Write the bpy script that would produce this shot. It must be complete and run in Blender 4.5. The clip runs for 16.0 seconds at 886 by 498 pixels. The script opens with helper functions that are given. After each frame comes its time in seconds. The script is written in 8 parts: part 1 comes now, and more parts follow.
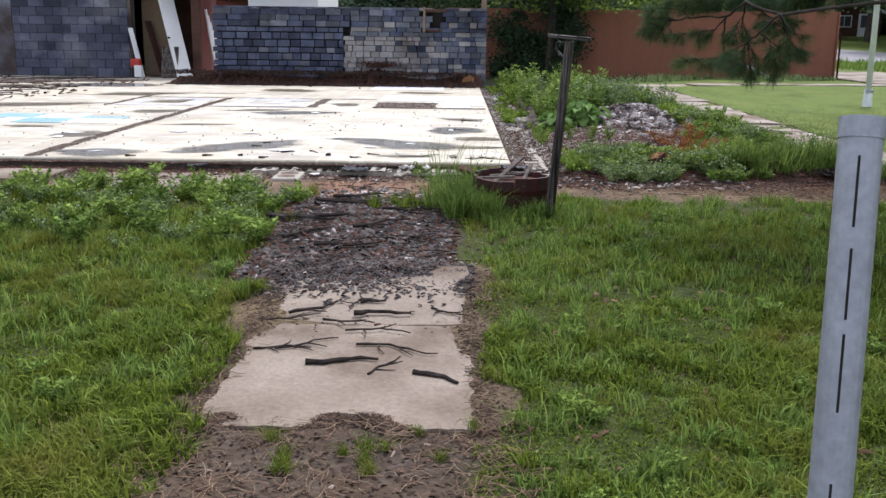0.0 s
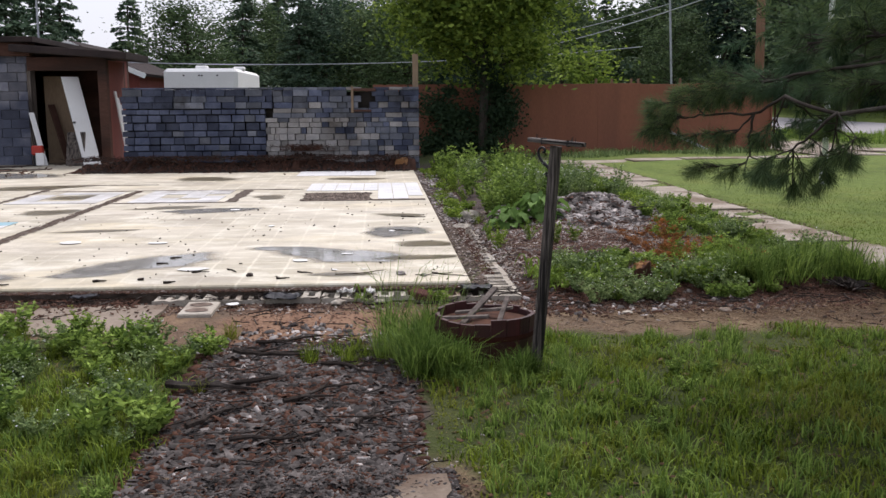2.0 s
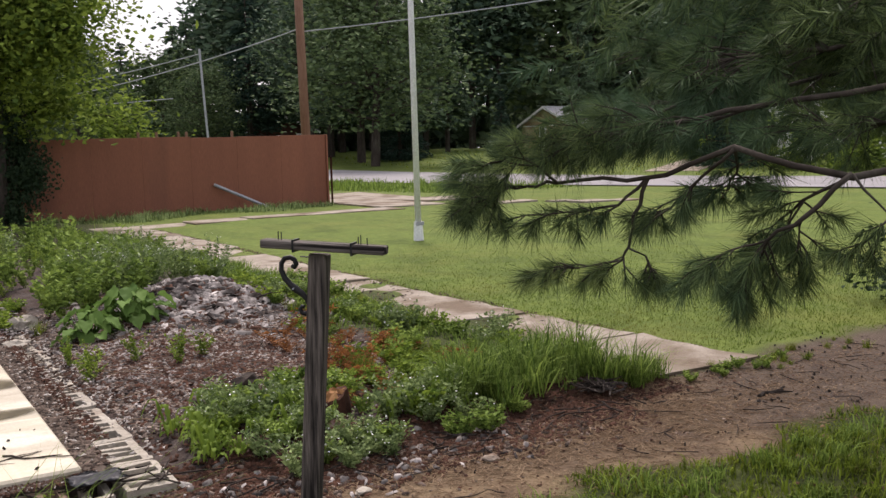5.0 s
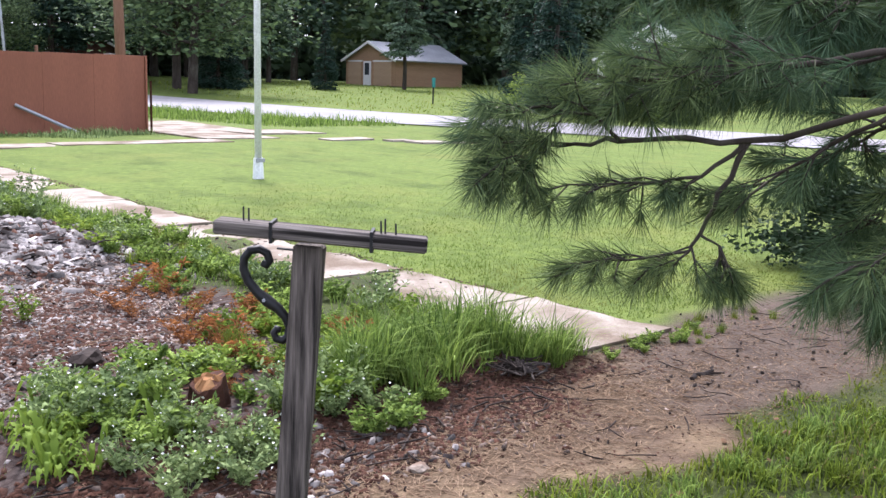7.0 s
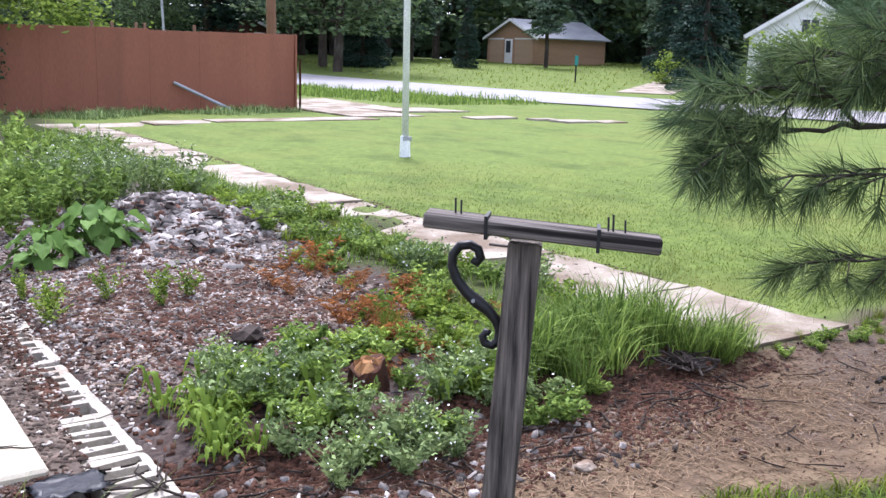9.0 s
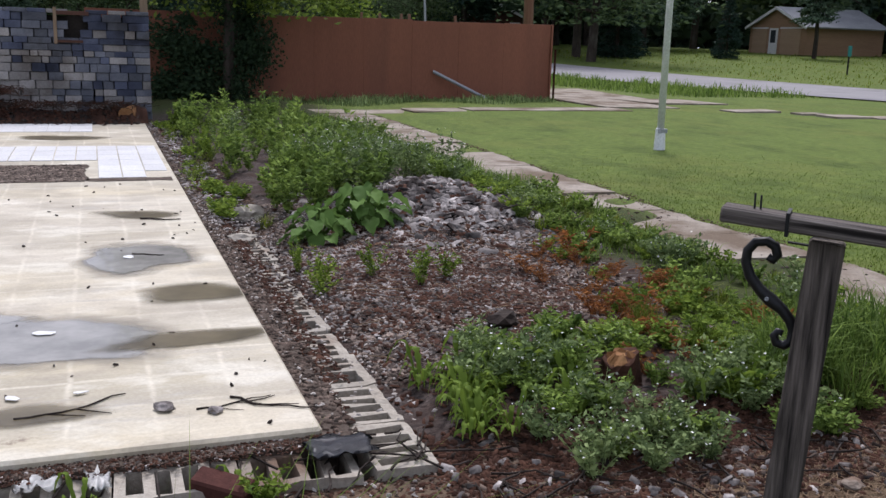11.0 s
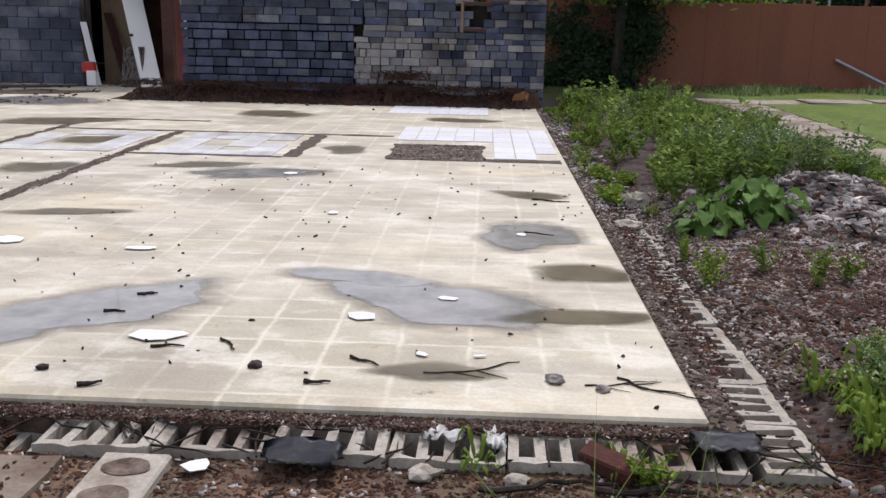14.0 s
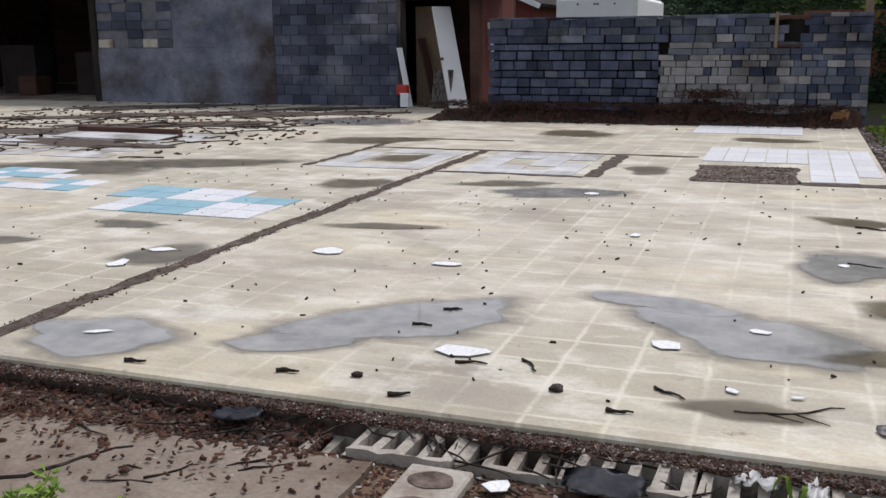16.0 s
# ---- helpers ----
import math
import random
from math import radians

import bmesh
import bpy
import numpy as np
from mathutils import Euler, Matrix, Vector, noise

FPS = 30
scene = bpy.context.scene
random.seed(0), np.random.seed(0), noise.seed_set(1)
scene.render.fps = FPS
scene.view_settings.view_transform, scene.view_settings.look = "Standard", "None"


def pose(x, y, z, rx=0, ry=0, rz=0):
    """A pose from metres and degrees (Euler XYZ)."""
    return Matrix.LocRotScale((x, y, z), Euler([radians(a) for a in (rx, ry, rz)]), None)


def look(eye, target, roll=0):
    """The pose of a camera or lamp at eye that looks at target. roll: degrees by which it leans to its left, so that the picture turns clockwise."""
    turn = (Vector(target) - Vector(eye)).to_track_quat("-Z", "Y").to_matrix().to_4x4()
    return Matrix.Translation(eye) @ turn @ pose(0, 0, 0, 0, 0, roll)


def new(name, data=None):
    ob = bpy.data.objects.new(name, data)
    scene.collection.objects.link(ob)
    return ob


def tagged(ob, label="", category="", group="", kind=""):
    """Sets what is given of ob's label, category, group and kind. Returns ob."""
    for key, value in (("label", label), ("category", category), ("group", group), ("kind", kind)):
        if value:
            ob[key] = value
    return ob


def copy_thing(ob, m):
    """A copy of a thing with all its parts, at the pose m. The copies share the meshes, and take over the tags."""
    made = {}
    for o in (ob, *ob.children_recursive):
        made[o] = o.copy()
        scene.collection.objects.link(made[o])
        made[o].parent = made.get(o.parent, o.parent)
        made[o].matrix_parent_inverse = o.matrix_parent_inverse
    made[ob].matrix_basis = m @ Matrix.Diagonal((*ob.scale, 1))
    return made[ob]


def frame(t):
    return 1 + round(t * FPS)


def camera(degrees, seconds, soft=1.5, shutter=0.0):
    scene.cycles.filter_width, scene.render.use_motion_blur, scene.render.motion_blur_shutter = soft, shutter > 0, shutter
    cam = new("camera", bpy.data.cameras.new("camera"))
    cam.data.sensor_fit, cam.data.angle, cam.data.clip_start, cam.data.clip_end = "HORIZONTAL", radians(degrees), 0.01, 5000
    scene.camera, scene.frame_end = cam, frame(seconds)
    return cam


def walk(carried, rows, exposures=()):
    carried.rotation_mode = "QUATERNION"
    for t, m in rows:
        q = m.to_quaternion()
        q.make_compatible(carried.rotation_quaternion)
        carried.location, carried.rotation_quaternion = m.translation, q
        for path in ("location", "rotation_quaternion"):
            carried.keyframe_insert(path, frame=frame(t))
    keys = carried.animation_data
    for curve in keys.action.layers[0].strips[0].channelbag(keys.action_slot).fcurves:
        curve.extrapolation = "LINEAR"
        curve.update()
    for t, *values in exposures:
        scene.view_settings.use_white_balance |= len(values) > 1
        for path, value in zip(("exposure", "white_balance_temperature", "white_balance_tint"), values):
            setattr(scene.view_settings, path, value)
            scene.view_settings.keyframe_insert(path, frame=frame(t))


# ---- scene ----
cam = camera(50.0, 16.0)
PATH = [
    (0, (0.039, 0.03, 1.398), (0.016, 1.98, 0.954), 0.7),
    (0.5, (-0.033, 0.442, 1.448), (-0.031, 2.405, 1.068), 0.7),
    (1, (-0.162, 0.763, 1.508), (-0.122, 2.733, 1.165), 0.5),
    (1.5, (-0.117, 1.248, 1.564), (-0.069, 3.221, 1.244), -0.1),
    (2, (-0.132, 1.597, 1.583), (-0.003, 3.569, 1.28), -0.3),
    (2.5, (-0.194, 1.999, 1.609), (0.093, 3.955, 1.308), -0.4),
    (3, (-0.179, 2.481, 1.627), (0.268, 4.404, 1.31), -0.8),
    (3.5, (-0.219, 3.001, 1.614), (0.395, 4.888, 1.36), -1.0),
    (4, (-0.243, 3.514, 1.606), (0.519, 5.351, 1.389), -1.4),
    (4.5, (-0.216, 3.988, 1.602), (0.681, 5.762, 1.381), -1.5),
    (5, (-0.256, 4.303, 1.623), (0.797, 5.99, 1.415), -1.5),
    (7.5, (-0.074, 5.483, 1.619), (1.285, 6.906, 1.261), 2.2),
    (8, (-0.084, 5.528, 1.621), (1.228, 6.992, 1.251), 2.3),
    (8.5, (-0.09, 5.54, 1.618), (1.141, 7.07, 1.237), 2.2),
    (9, (-0.093, 5.557, 1.616), (1.033, 7.163, 1.224), 1.7),
    (11.5, (-0.2, 5.56, 1.617), (0.357, 7.431, 1.18), 2.0),
    (12, (-0.218, 5.57, 1.611), (0.215, 7.47, 1.164), 2.1),
    (12.5, (-0.229, 5.576, 1.604), (0.077, 7.499, 1.148), 2.0),
    (13, (-0.244, 5.575, 1.601), (-0.067, 7.512, 1.137), 1.7),
    (13.5, (-0.273, 5.56, 1.603), (-0.223, 7.503, 1.135), 1.6),
    (14, (-0.292, 5.536, 1.609), (-0.369, 7.479, 1.139), 1.2),
    (14.5, (-0.313, 5.539, 1.608), (-0.517, 7.473, 1.142), 0.9),
    (15, (-0.303, 5.517, 1.626), (-0.659, 7.43, 1.167), 0.2),
    (15.5, (-0.334, 5.563, 1.617), (-0.846, 7.444, 1.17), -0.1),
    (16, (-0.366, 5.605, 1.609), (-1.04, 7.437, 1.175), -0.6),
]
EXPOSURES = [(0.0, 0.78, 5950, 16), (1.0, 0.68, 6050, 17), (1.5, 0.42, 6250, 17), (3.5, 0.52, 6400, 18), (5.2, 0.7, 6800, 20), (7.3, 1.66, 5800, 21), (9.2, 1.56, 5720, 20), (11.3, 0.2, 6000, 18), (12.5, 0.36, 5950, 18), (14.5, 0.18, 6200, 17), (16.0, 0.0, 6130, 15)]
walk(cam, [(t, look(eye, target, roll)) for t, eye, target, roll in PATH], EXPOSURES)

# ---- world and light: an overcast sky with a broad, weak sun ----
SUN_ELEV, SUN_TURN = 56, 24
world = bpy.data.worlds.new("sky")
scene.world = world
world.use_nodes = True
wn, wl = world.node_tree.nodes, world.node_tree.links
sky = wn.new("ShaderNodeTexSky")
sky.sky_type, sky.sun_disc = "NISHITA", False
sky.sun_elevation, sky.sun_rotation = radians(SUN_ELEV), radians(SUN_TURN)
sky.air_density, sky.dust_density, sky.ozone_density = 1.0, 4.0, 1.0
cloud = wn.new("ShaderNodeMix")
cloud.data_type = "RGBA"
cloud.inputs[0].default_value = 0.72
cloud.inputs[7].default_value = (7.2, 7.5, 8.0, 1)
wl.new(sky.outputs[0], cloud.inputs[6])
wl.new(cloud.outputs[2], wn["Background"].inputs["Color"])
wn["Background"].inputs["Strength"].default_value = 0.105
sun = new("sun", bpy.data.lights.new("sun", "SUN"))
sun.data.energy, sun.data.angle, sun.data.color = 2.7, radians(16), (1.0, 0.96, 0.9)
sun.matrix_world = look((0, 0, 0), (-math.sin(radians(SUN_TURN)) * math.cos(radians(SUN_ELEV)),
                                    -math.cos(radians(SUN_TURN)) * math.cos(radians(SUN_ELEV)), -math.sin(radians(SUN_ELEV))))


# ---- materials ----
def nodes_of(name):
    m = bpy.data.materials.new(name)
    m.use_nodes = True
    t = m.node_tree
    return m, t.nodes, t.links, t.nodes["Principled BSDF"]


def noise_at(n, l, vec, scale, detail=5, rough=0.6):
    t = n.new("ShaderNodeTexNoise")
    t.inputs["Scale"].default_value, t.inputs["Detail"].default_value, t.inputs["Roughness"].default_value = scale, detail, rough
    l.new(vec, t.inputs["Vector"])
    return t.outputs["Fac"]


def ramp(n, l, fac, lo, hi):
    t = n.new("ShaderNodeMapRange")
    t.inputs["From Min"].default_value, t.inputs["From Max"].default_value = lo, hi
    l.new(fac, t.inputs["Value"])
    return t.outputs["Result"]


def mix(n, l, fac, a, b, kind="MIX"):
    t = n.new("ShaderNodeMix")
    t.data_type, t.blend_type = "RGBA", kind
    for sock, v in ((t.inputs[0], fac), (t.inputs[6], a), (t.inputs[7], b)):
        if isinstance(v, (int, float)):
            sock.default_value = v
        elif isinstance(v, tuple):
            sock.default_value = (*v, 1)
        else:
            l.new(v, sock)
    return t.outputs[2]


def bump(n, l, p, height, dist, strength=0.6):
    b = n.new("ShaderNodeBump")
    b.inputs["Strength"].default_value, b.inputs["Distance"].default_value = strength, dist
    l.new(height, b.inputs["Height"])
    l.new(b.outputs[0], p.inputs["Normal"])


def position(n):
    return n.new("ShaderNodeNewGeometry").outputs["Position"]


def stretched(n, l, vec, sx, sy, sz):
    t = n.new("ShaderNodeMapping")
    t.inputs["Scale"].default_value = (sx, sy, sz)
    l.new(vec, t.inputs["Vector"])
    return t.outputs[0]


def surface(name, a, b, c=None, scale=3.0, fine=40.0, rough=0.85, depth=0.004, metal=0.0, per_object=0.0, per_island=0.0,
            grain=(1, 1, 1), local=False, stain=(0.55, 0.7)):
    """Two colours mixed by coarse noise, a third in patches, fine grain and relief."""
    m, n, l, p = nodes_of(name)
    vec = n.new("ShaderNodeTexCoord").outputs["Object"] if local else position(n)
    if grain != (1, 1, 1):
        vec = stretched(n, l, vec, *grain)
    col = mix(n, l, ramp(n, l, noise_at(n, l, vec, scale), 0.3, 0.7), a, b)
    if c:
        col = mix(n, l, ramp(n, l, noise_at(n, l, vec, scale * 0.37 + 0.11, 6), *stain), col, c)
    small = noise_at(n, l, vec, fine, 3)
    col = mix(n, l, 0.5, col, mix(n, l, ramp(n, l, small, 0.25, 0.75), (0.35, 0.35, 0.35), (1, 1, 1)), "MULTIPLY")
    for amount, out in ((per_object, n.new("ShaderNodeObjectInfo").outputs["Random"]), (per_island, n.new("ShaderNodeNewGeometry").outputs["Random Per Island"])):
        if amount:
            col = mix(n, l, 1.0, col, mix(n, l, out, (1 - amount,) * 3, (1 + amount * 0.6,) * 3), "MULTIPLY")
    l.new(col, p.inputs["Base Color"])
    p.inputs["Roughness"].default_value, p.inputs["Metallic"].default_value = rough, metal
    p.inputs["Specular IOR Level"].default_value = 0.15 if rough > 0.8 else 0.4
    bump(n, l, p, small, depth)
    return m


def leafy(name, a, b, c=None, share=0.3, rough=0.7):
    """Leaves and blades: each its own shade, partly translucent."""
    m, n, l, p = nodes_of(name)
    r = n.new("ShaderNodeNewGeometry").outputs["Random Per Island"]
    col = mix(n, l, r, a, b)
    patch = noise_at(n, l, position(n), 1.3, 3)
    if c:
        col = mix(n, l, ramp(n, l, patch, 0.48, 0.68), col, c)
    col = mix(n, l, 1.0, col, mix(n, l, n.new("ShaderNodeObjectInfo").outputs["Random"], (0.75, 0.78, 0.75), (1.2, 1.15, 1.1)), "MULTIPLY")
    l.new(col, p.inputs["Base Color"])
    p.inputs["Roughness"].default_value = rough
    p.inputs["Specular IOR Level"].default_value = 0.1
    tr = n.new("ShaderNodeBsdfTranslucent")
    l.new(col, tr.inputs["Color"])
    ms = n.new("ShaderNodeMixShader")
    ms.inputs[0].default_value = share
    l.new(p.outputs[0], ms.inputs[1])
    l.new(tr.outputs[0], ms.inputs[2])
    l.new(ms.outputs[0], n["Material Output"].inputs["Surface"])
    return m


def ground_material():
    m, n, l, p = nodes_of("ground")
    vec = position(n)
    at = n.new("ShaderNodeAttribute")
    at.attribute_name = "region"
    sep = n.new("ShaderNodeSeparateColor")
    l.new(at.outputs["Color"], sep.inputs[0])
    broad, mid, small = noise_at(n, l, vec, 0.8), noise_at(n, l, vec, 5), noise_at(n, l, vec, 45, 5)
    chip = n.new("ShaderNodeTexVoronoi")
    chip.inputs["Scale"].default_value = 32
    l.new(stretched(n, l, vec, 1, 1.7, 1), chip.inputs["Vector"])
    turf = mix(n, l, ramp(n, l, mid, 0.35, 0.65), (0.03, 0.042, 0.009), (0.055, 0.07, 0.016))
    turf = mix(n, l, ramp(n, l, broad, 0.5, 0.75), turf, (0.062, 0.066, 0.02))
    dirt = mix(n, l, ramp(n, l, mid, 0.3, 0.7), (0.12, 0.08, 0.05), (0.22, 0.16, 0.096))
    dirt = mix(n, l, ramp(n, l, broad, 0.45, 0.7), dirt, (0.09, 0.062, 0.05))
    axes = n.new("ShaderNodeSeparateXYZ")
    l.new(vec, axes.inputs[0])
    wander = n.new("ShaderNodeMath")
    wander.operation, wander.inputs[1].default_value = "MULTIPLY_ADD", 2.4
    l.new(noise_at(n, l, vec, 1.4, 5), wander.inputs[0])
    l.new(axes.outputs["X"], wander.inputs[2])
    dirt = mix(n, l, ramp(n, l, wander.outputs[0], 4.7, 5.5), dirt, mix(n, l, ramp(n, l, mid, 0.3, 0.7), (0.064, 0.046, 0.036), (0.12, 0.09, 0.067)))
    mulch = mix(n, l, chip.outputs["Color"], (0.016, 0.011, 0.01), (0.12, 0.095, 0.085))
    mulch = mix(n, l, ramp(n, l, mid, 0.4, 0.66), mulch, (0.04, 0.021, 0.015))
    clay = mix(n, l, ramp(n, l, mid, 0.3, 0.7), (0.15, 0.08, 0.05), (0.27, 0.165, 0.105))
    mown = mix(n, l, ramp(n, l, noise_at(n, l, vec, 9), 0.35, 0.65), (0.078, 0.118, 0.018), (0.132, 0.18, 0.032))
    mown = mix(n, l, ramp(n, l, noise_at(n, l, vec, 0.5, 6, 0.65), 0.5, 0.72), mown, (0.135, 0.155, 0.03))
    mown = mix(n, l, ramp(n, l, noise_at(n, l, stretched(n, l, vec, 1, 0.5, 1), 1.6, 6, 0.7), 0.48, 0.7), mown, (0.06, 0.092, 0.012))
    turf = mix(n, l, at.outputs["Alpha"], turf, mown)
    col = mix(n, l, sep.outputs["Green"], turf, dirt)
    col = mix(n, l, sep.outputs["Blue"], col, mulch)
    col = mix(n, l, sep.outputs["Red"], col, clay)
    soft = n.new("ShaderNodeMath")
    soft.operation, soft.use_clamp = "MULTIPLY_ADD", True
    l.new(at.outputs["Alpha"], soft.inputs[0])
    soft.inputs[1].default_value, soft.inputs[2].default_value = -0.15, 0.6
    col = mix(n, l, soft.outputs[0], col, mix(n, l, ramp(n, l, small, 0.25, 0.75), (0.3, 0.3, 0.3), (1.15, 1.12, 1.1)), "MULTIPLY")
    l.new(col, p.inputs["Base Color"])
    p.inputs["Roughness"].default_value = 0.95
    p.inputs["Specular IOR Level"].default_value = 0.2
    bump(n, l, p, small, 0.02)
    return m


def slab_material():
    """Old floor slab: cream concrete with the ghost of lifted square tiles, grey smears and brown stains."""
    m, n, l, p = nodes_of("floor_slab")
    vec = position(n)
    wob = n.new("ShaderNodeVectorMath")
    wob.operation = "MULTIPLY_ADD"
    tex = n.new("ShaderNodeTexNoise")
    tex.inputs["Scale"].default_value = 6
    l.new(vec, tex.inputs["Vector"])
    l.new(tex.outputs["Color"], wob.inputs[0])
    wob.inputs[1].default_value = (0.03, 0.03, 0)
    l.new(vec, wob.inputs[2])
    grid = n.new("ShaderNodeTexBrick")
    grid.offset, grid.squash = 0.0, 1.0
    for key, v in (("Scale", 1.0), ("Brick Width", 0.305), ("Row Height", 0.305), ("Mortar Size", 0.02), ("Mortar Smooth", 1.0), ("Bias", -0.2)):
        grid.inputs[key].default_value = v
    grid.inputs["Color1"].default_value = (0.38, 0.34, 0.25, 1)
    grid.inputs["Color2"].default_value = (0.48, 0.44, 0.335, 1)
    grid.inputs["Mortar"].default_value = (0.595, 0.55, 0.435, 1)
    l.new(wob.outputs[0], grid.inputs["Vector"])
    streak = stretched(n, l, vec, 0.45, 1.0, 1)
    broad, mid, small = noise_at(n, l, streak, 0.9, 7, 0.65), noise_at(n, l, streak, 3.2, 8, 0.72), noise_at(n, l, vec, 60, 4)
    plain = mix(n, l, ramp(n, l, mid, 0.35, 0.65), (0.475, 0.42, 0.325), (0.62, 0.575, 0.48))
    col = mix(n, l, ramp(n, l, broad, 0.42, 0.66), grid.outputs["Color"], plain)
    col = mix(n, l, ramp(n, l, noise_at(n, l, streak, 1.7, 9, 0.72), 0.52, 0.74), col, (0.35, 0.315, 0.24))
    col = mix(n, l, ramp(n, l, noise_at(n, l, streak, 1.1, 4), 0.54, 0.72), col, (0.55, 0.48, 0.33))
    col = mix(n, l, ramp(n, l, noise_at(n, l, stretched(n, l, vec, 0.25, 1.3, 1), 5.5, 9, 0.75), 0.55, 0.7), col, (0.38, 0.355, 0.31))
    col = mix(n, l, ramp(n, l, noise_at(n, l, stretched(n, l, vec, 0.6, 1.0, 1), 0.75, 5, 0.6), 0.58, 0.74), col, (0.25, 0.215, 0.17))
    blot = noise_at(n, l, stretched(n, l, vec, 0.8, 1.2, 1), 2.6, 7, 0.62)
    col = mix(n, l, ramp(n, l, blot, 0.5, 0.62), col, mix(n, l, 0.55, col, (0.31, 0.27, 0.205)))
    col = mix(n, l, ramp(n, l, blot, 0.46, 0.36), col, mix(n, l, 0.6, col, (0.68, 0.65, 0.55)))
    col = mix(n, l, ramp(n, l, noise_at(n, l, vec, 7, 6, 0.7), 0.64, 0.74), col, (0.22, 0.17, 0.12))
    col = mix(n, l, 0.4, col, mix(n, l, ramp(n, l, small, 0.25, 0.75), (0.5, 0.48, 0.45), (1.08, 1.08, 1.08)), "MULTIPLY")
    l.new(col, p.inputs["Base Color"])
    l.new(ramp(n, l, mid, -0.4, 1.1), p.inputs["Roughness"])
    bump(n, l, p, small, 0.003, 0.4)
    return m


def puddle_material(name, a, b, rough):
    m, n, l, p = nodes_of(name)
    vec = position(n)
    l.new(mix(n, l, ramp(n, l, noise_at(n, l, vec, 4), 0.35, 0.65), a, b), p.inputs["Base Color"])
    p.inputs["Roughness"].default_value, p.inputs["IOR"].default_value = rough, 1.33
    return m


def wet_material(name, a, b, rough, lo, hi, most):
    """A film of water or damp that thins out towards its rim."""
    m = puddle_material(name, a, b, rough)
    n, l = m.node_tree.nodes, m.node_tree.links
    at = n.new("ShaderNodeAttribute")
    at.attribute_name = "depth"
    add = n.new("ShaderNodeMath")
    add.operation = "ADD"
    wave = n.new("ShaderNodeMath")
    wave.operation, wave.inputs[1].default_value = "MULTIPLY", 0.9
    off = n.new("ShaderNodeMath")
    off.operation, off.inputs[1].default_value = "SUBTRACT", 0.5
    l.new(noise_at(n, l, stretched(n, l, position(n), 0.6, 1, 1), 4.5, 5, 0.6), off.inputs[0])
    l.new(off.outputs[0], wave.inputs[0])
    l.new(at.outputs["Fac"], add.inputs[0])
    l.new(wave.outputs[0], add.inputs[1])
    t = n.new("ShaderNodeMapRange")
    for key, v in (("From Min", lo), ("From Max", hi), ("To Max", most)):
        t.inputs[key].default_value = v
    l.new(add.outputs[0], t.inputs["Value"])
    clear, ms = n.new("ShaderNodeBsdfTransparent"), n.new("ShaderNodeMixShader")
    l.new(t.outputs["Result"], ms.inputs[0])
    l.new(clear.outputs[0], ms.inputs[1])
    l.new(n["Principled BSDF"].outputs[0], ms.inputs[2])
    l.new(ms.outputs[0], n["Material Output"].inputs["Surface"])
    return m


GROUND = ground_material()
SLAB = slab_material()
# water base is lightened to carry part of the sky's reflection
WATER = wet_material("standing_water", (0.22, 0.215, 0.2), (0.37, 0.36, 0.335), 0.05, 0.38, 0.5, 0.84)
DAMP = wet_material("damp_stain", (0.075, 0.06, 0.034), (0.17, 0.14, 0.085), 0.3, 0.25, 0.8, 0.82)
PAVING = surface("old_paving", (0.25, 0.21, 0.165), (0.4, 0.355, 0.3), (0.16, 0.12, 0.085), 3, 50, 0.9, 0.005, stain=(0.46, 0.62))
PALE_BLOCK = surface("broken_block", (0.36, 0.32, 0.265), (0.5, 0.46, 0.395), (0.19, 0.13, 0.095), 5, 60, 0.95, 0.006, per_object=0.15, stain=(0.5, 0.66))
CMU = surface("grey_block", (0.05, 0.057, 0.085), (0.12, 0.13, 0.172), (0.26, 0.26, 0.29), 1.6, 50, 0.95, 0.006, per_object=0.4, stain=(0.53, 0.72))
MORTAR = surface("mortar", (0.13, 0.13, 0.145), (0.2, 0.2, 0.21), None, 4, 60, 0.95, 0.004)
PARGE = surface("parged_wall", (0.09, 0.1, 0.135), (0.27, 0.28, 0.33), (0.07, 0.055, 0.05), 1.3, 24, 0.92, 0.006, stain=(0.5, 0.68))
STONE_DARK = surface("dark_stacked_block", (0.05, 0.06, 0.098), (0.125, 0.14, 0.195), (0.025, 0.026, 0.034), 3, 45, 0.95, 0.008, per_object=0.5)
STONE_LIGHT = surface("pale_stacked_block", (0.26, 0.25, 0.245), (0.4, 0.38, 0.365), (0.15, 0.13, 0.115), 3, 45, 0.95, 0.008, per_object=0.35)
STONE_MID = surface("grey_stacked_block", (0.095, 0.105, 0.135), (0.2, 0.21, 0.24), (0.0612, 0.0612, 0.0648), 3, 45, 0.95, 0.008, per_object=0.45)
# near-black colour that stands in for deep shade in gaps and cores
SHADE_BLACK = surface("shade_black", (0.02, 0.018, 0.016), (0.035, 0.03, 0.026), None, 5, 30, 1, 0.002)
FENCE = surface("brown_fence_paint", (0.225, 0.082, 0.046), (0.275, 0.104, 0.058), (0.17, 0.066, 0.04), 1.6, 60, 0.75, 0.001, grain=(1, 1, 0.12), stain=(0.5, 0.75))
RED_SIDING = surface("red_siding", (0.12, 0.021, 0.015), (0.168, 0.036, 0.024), (0.084, 0.024, 0.018), 2, 40, 0.8, 0.002, grain=(1, 1, 0.2))
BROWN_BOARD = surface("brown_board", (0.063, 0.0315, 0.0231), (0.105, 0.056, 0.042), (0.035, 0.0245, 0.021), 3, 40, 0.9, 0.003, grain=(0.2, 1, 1))
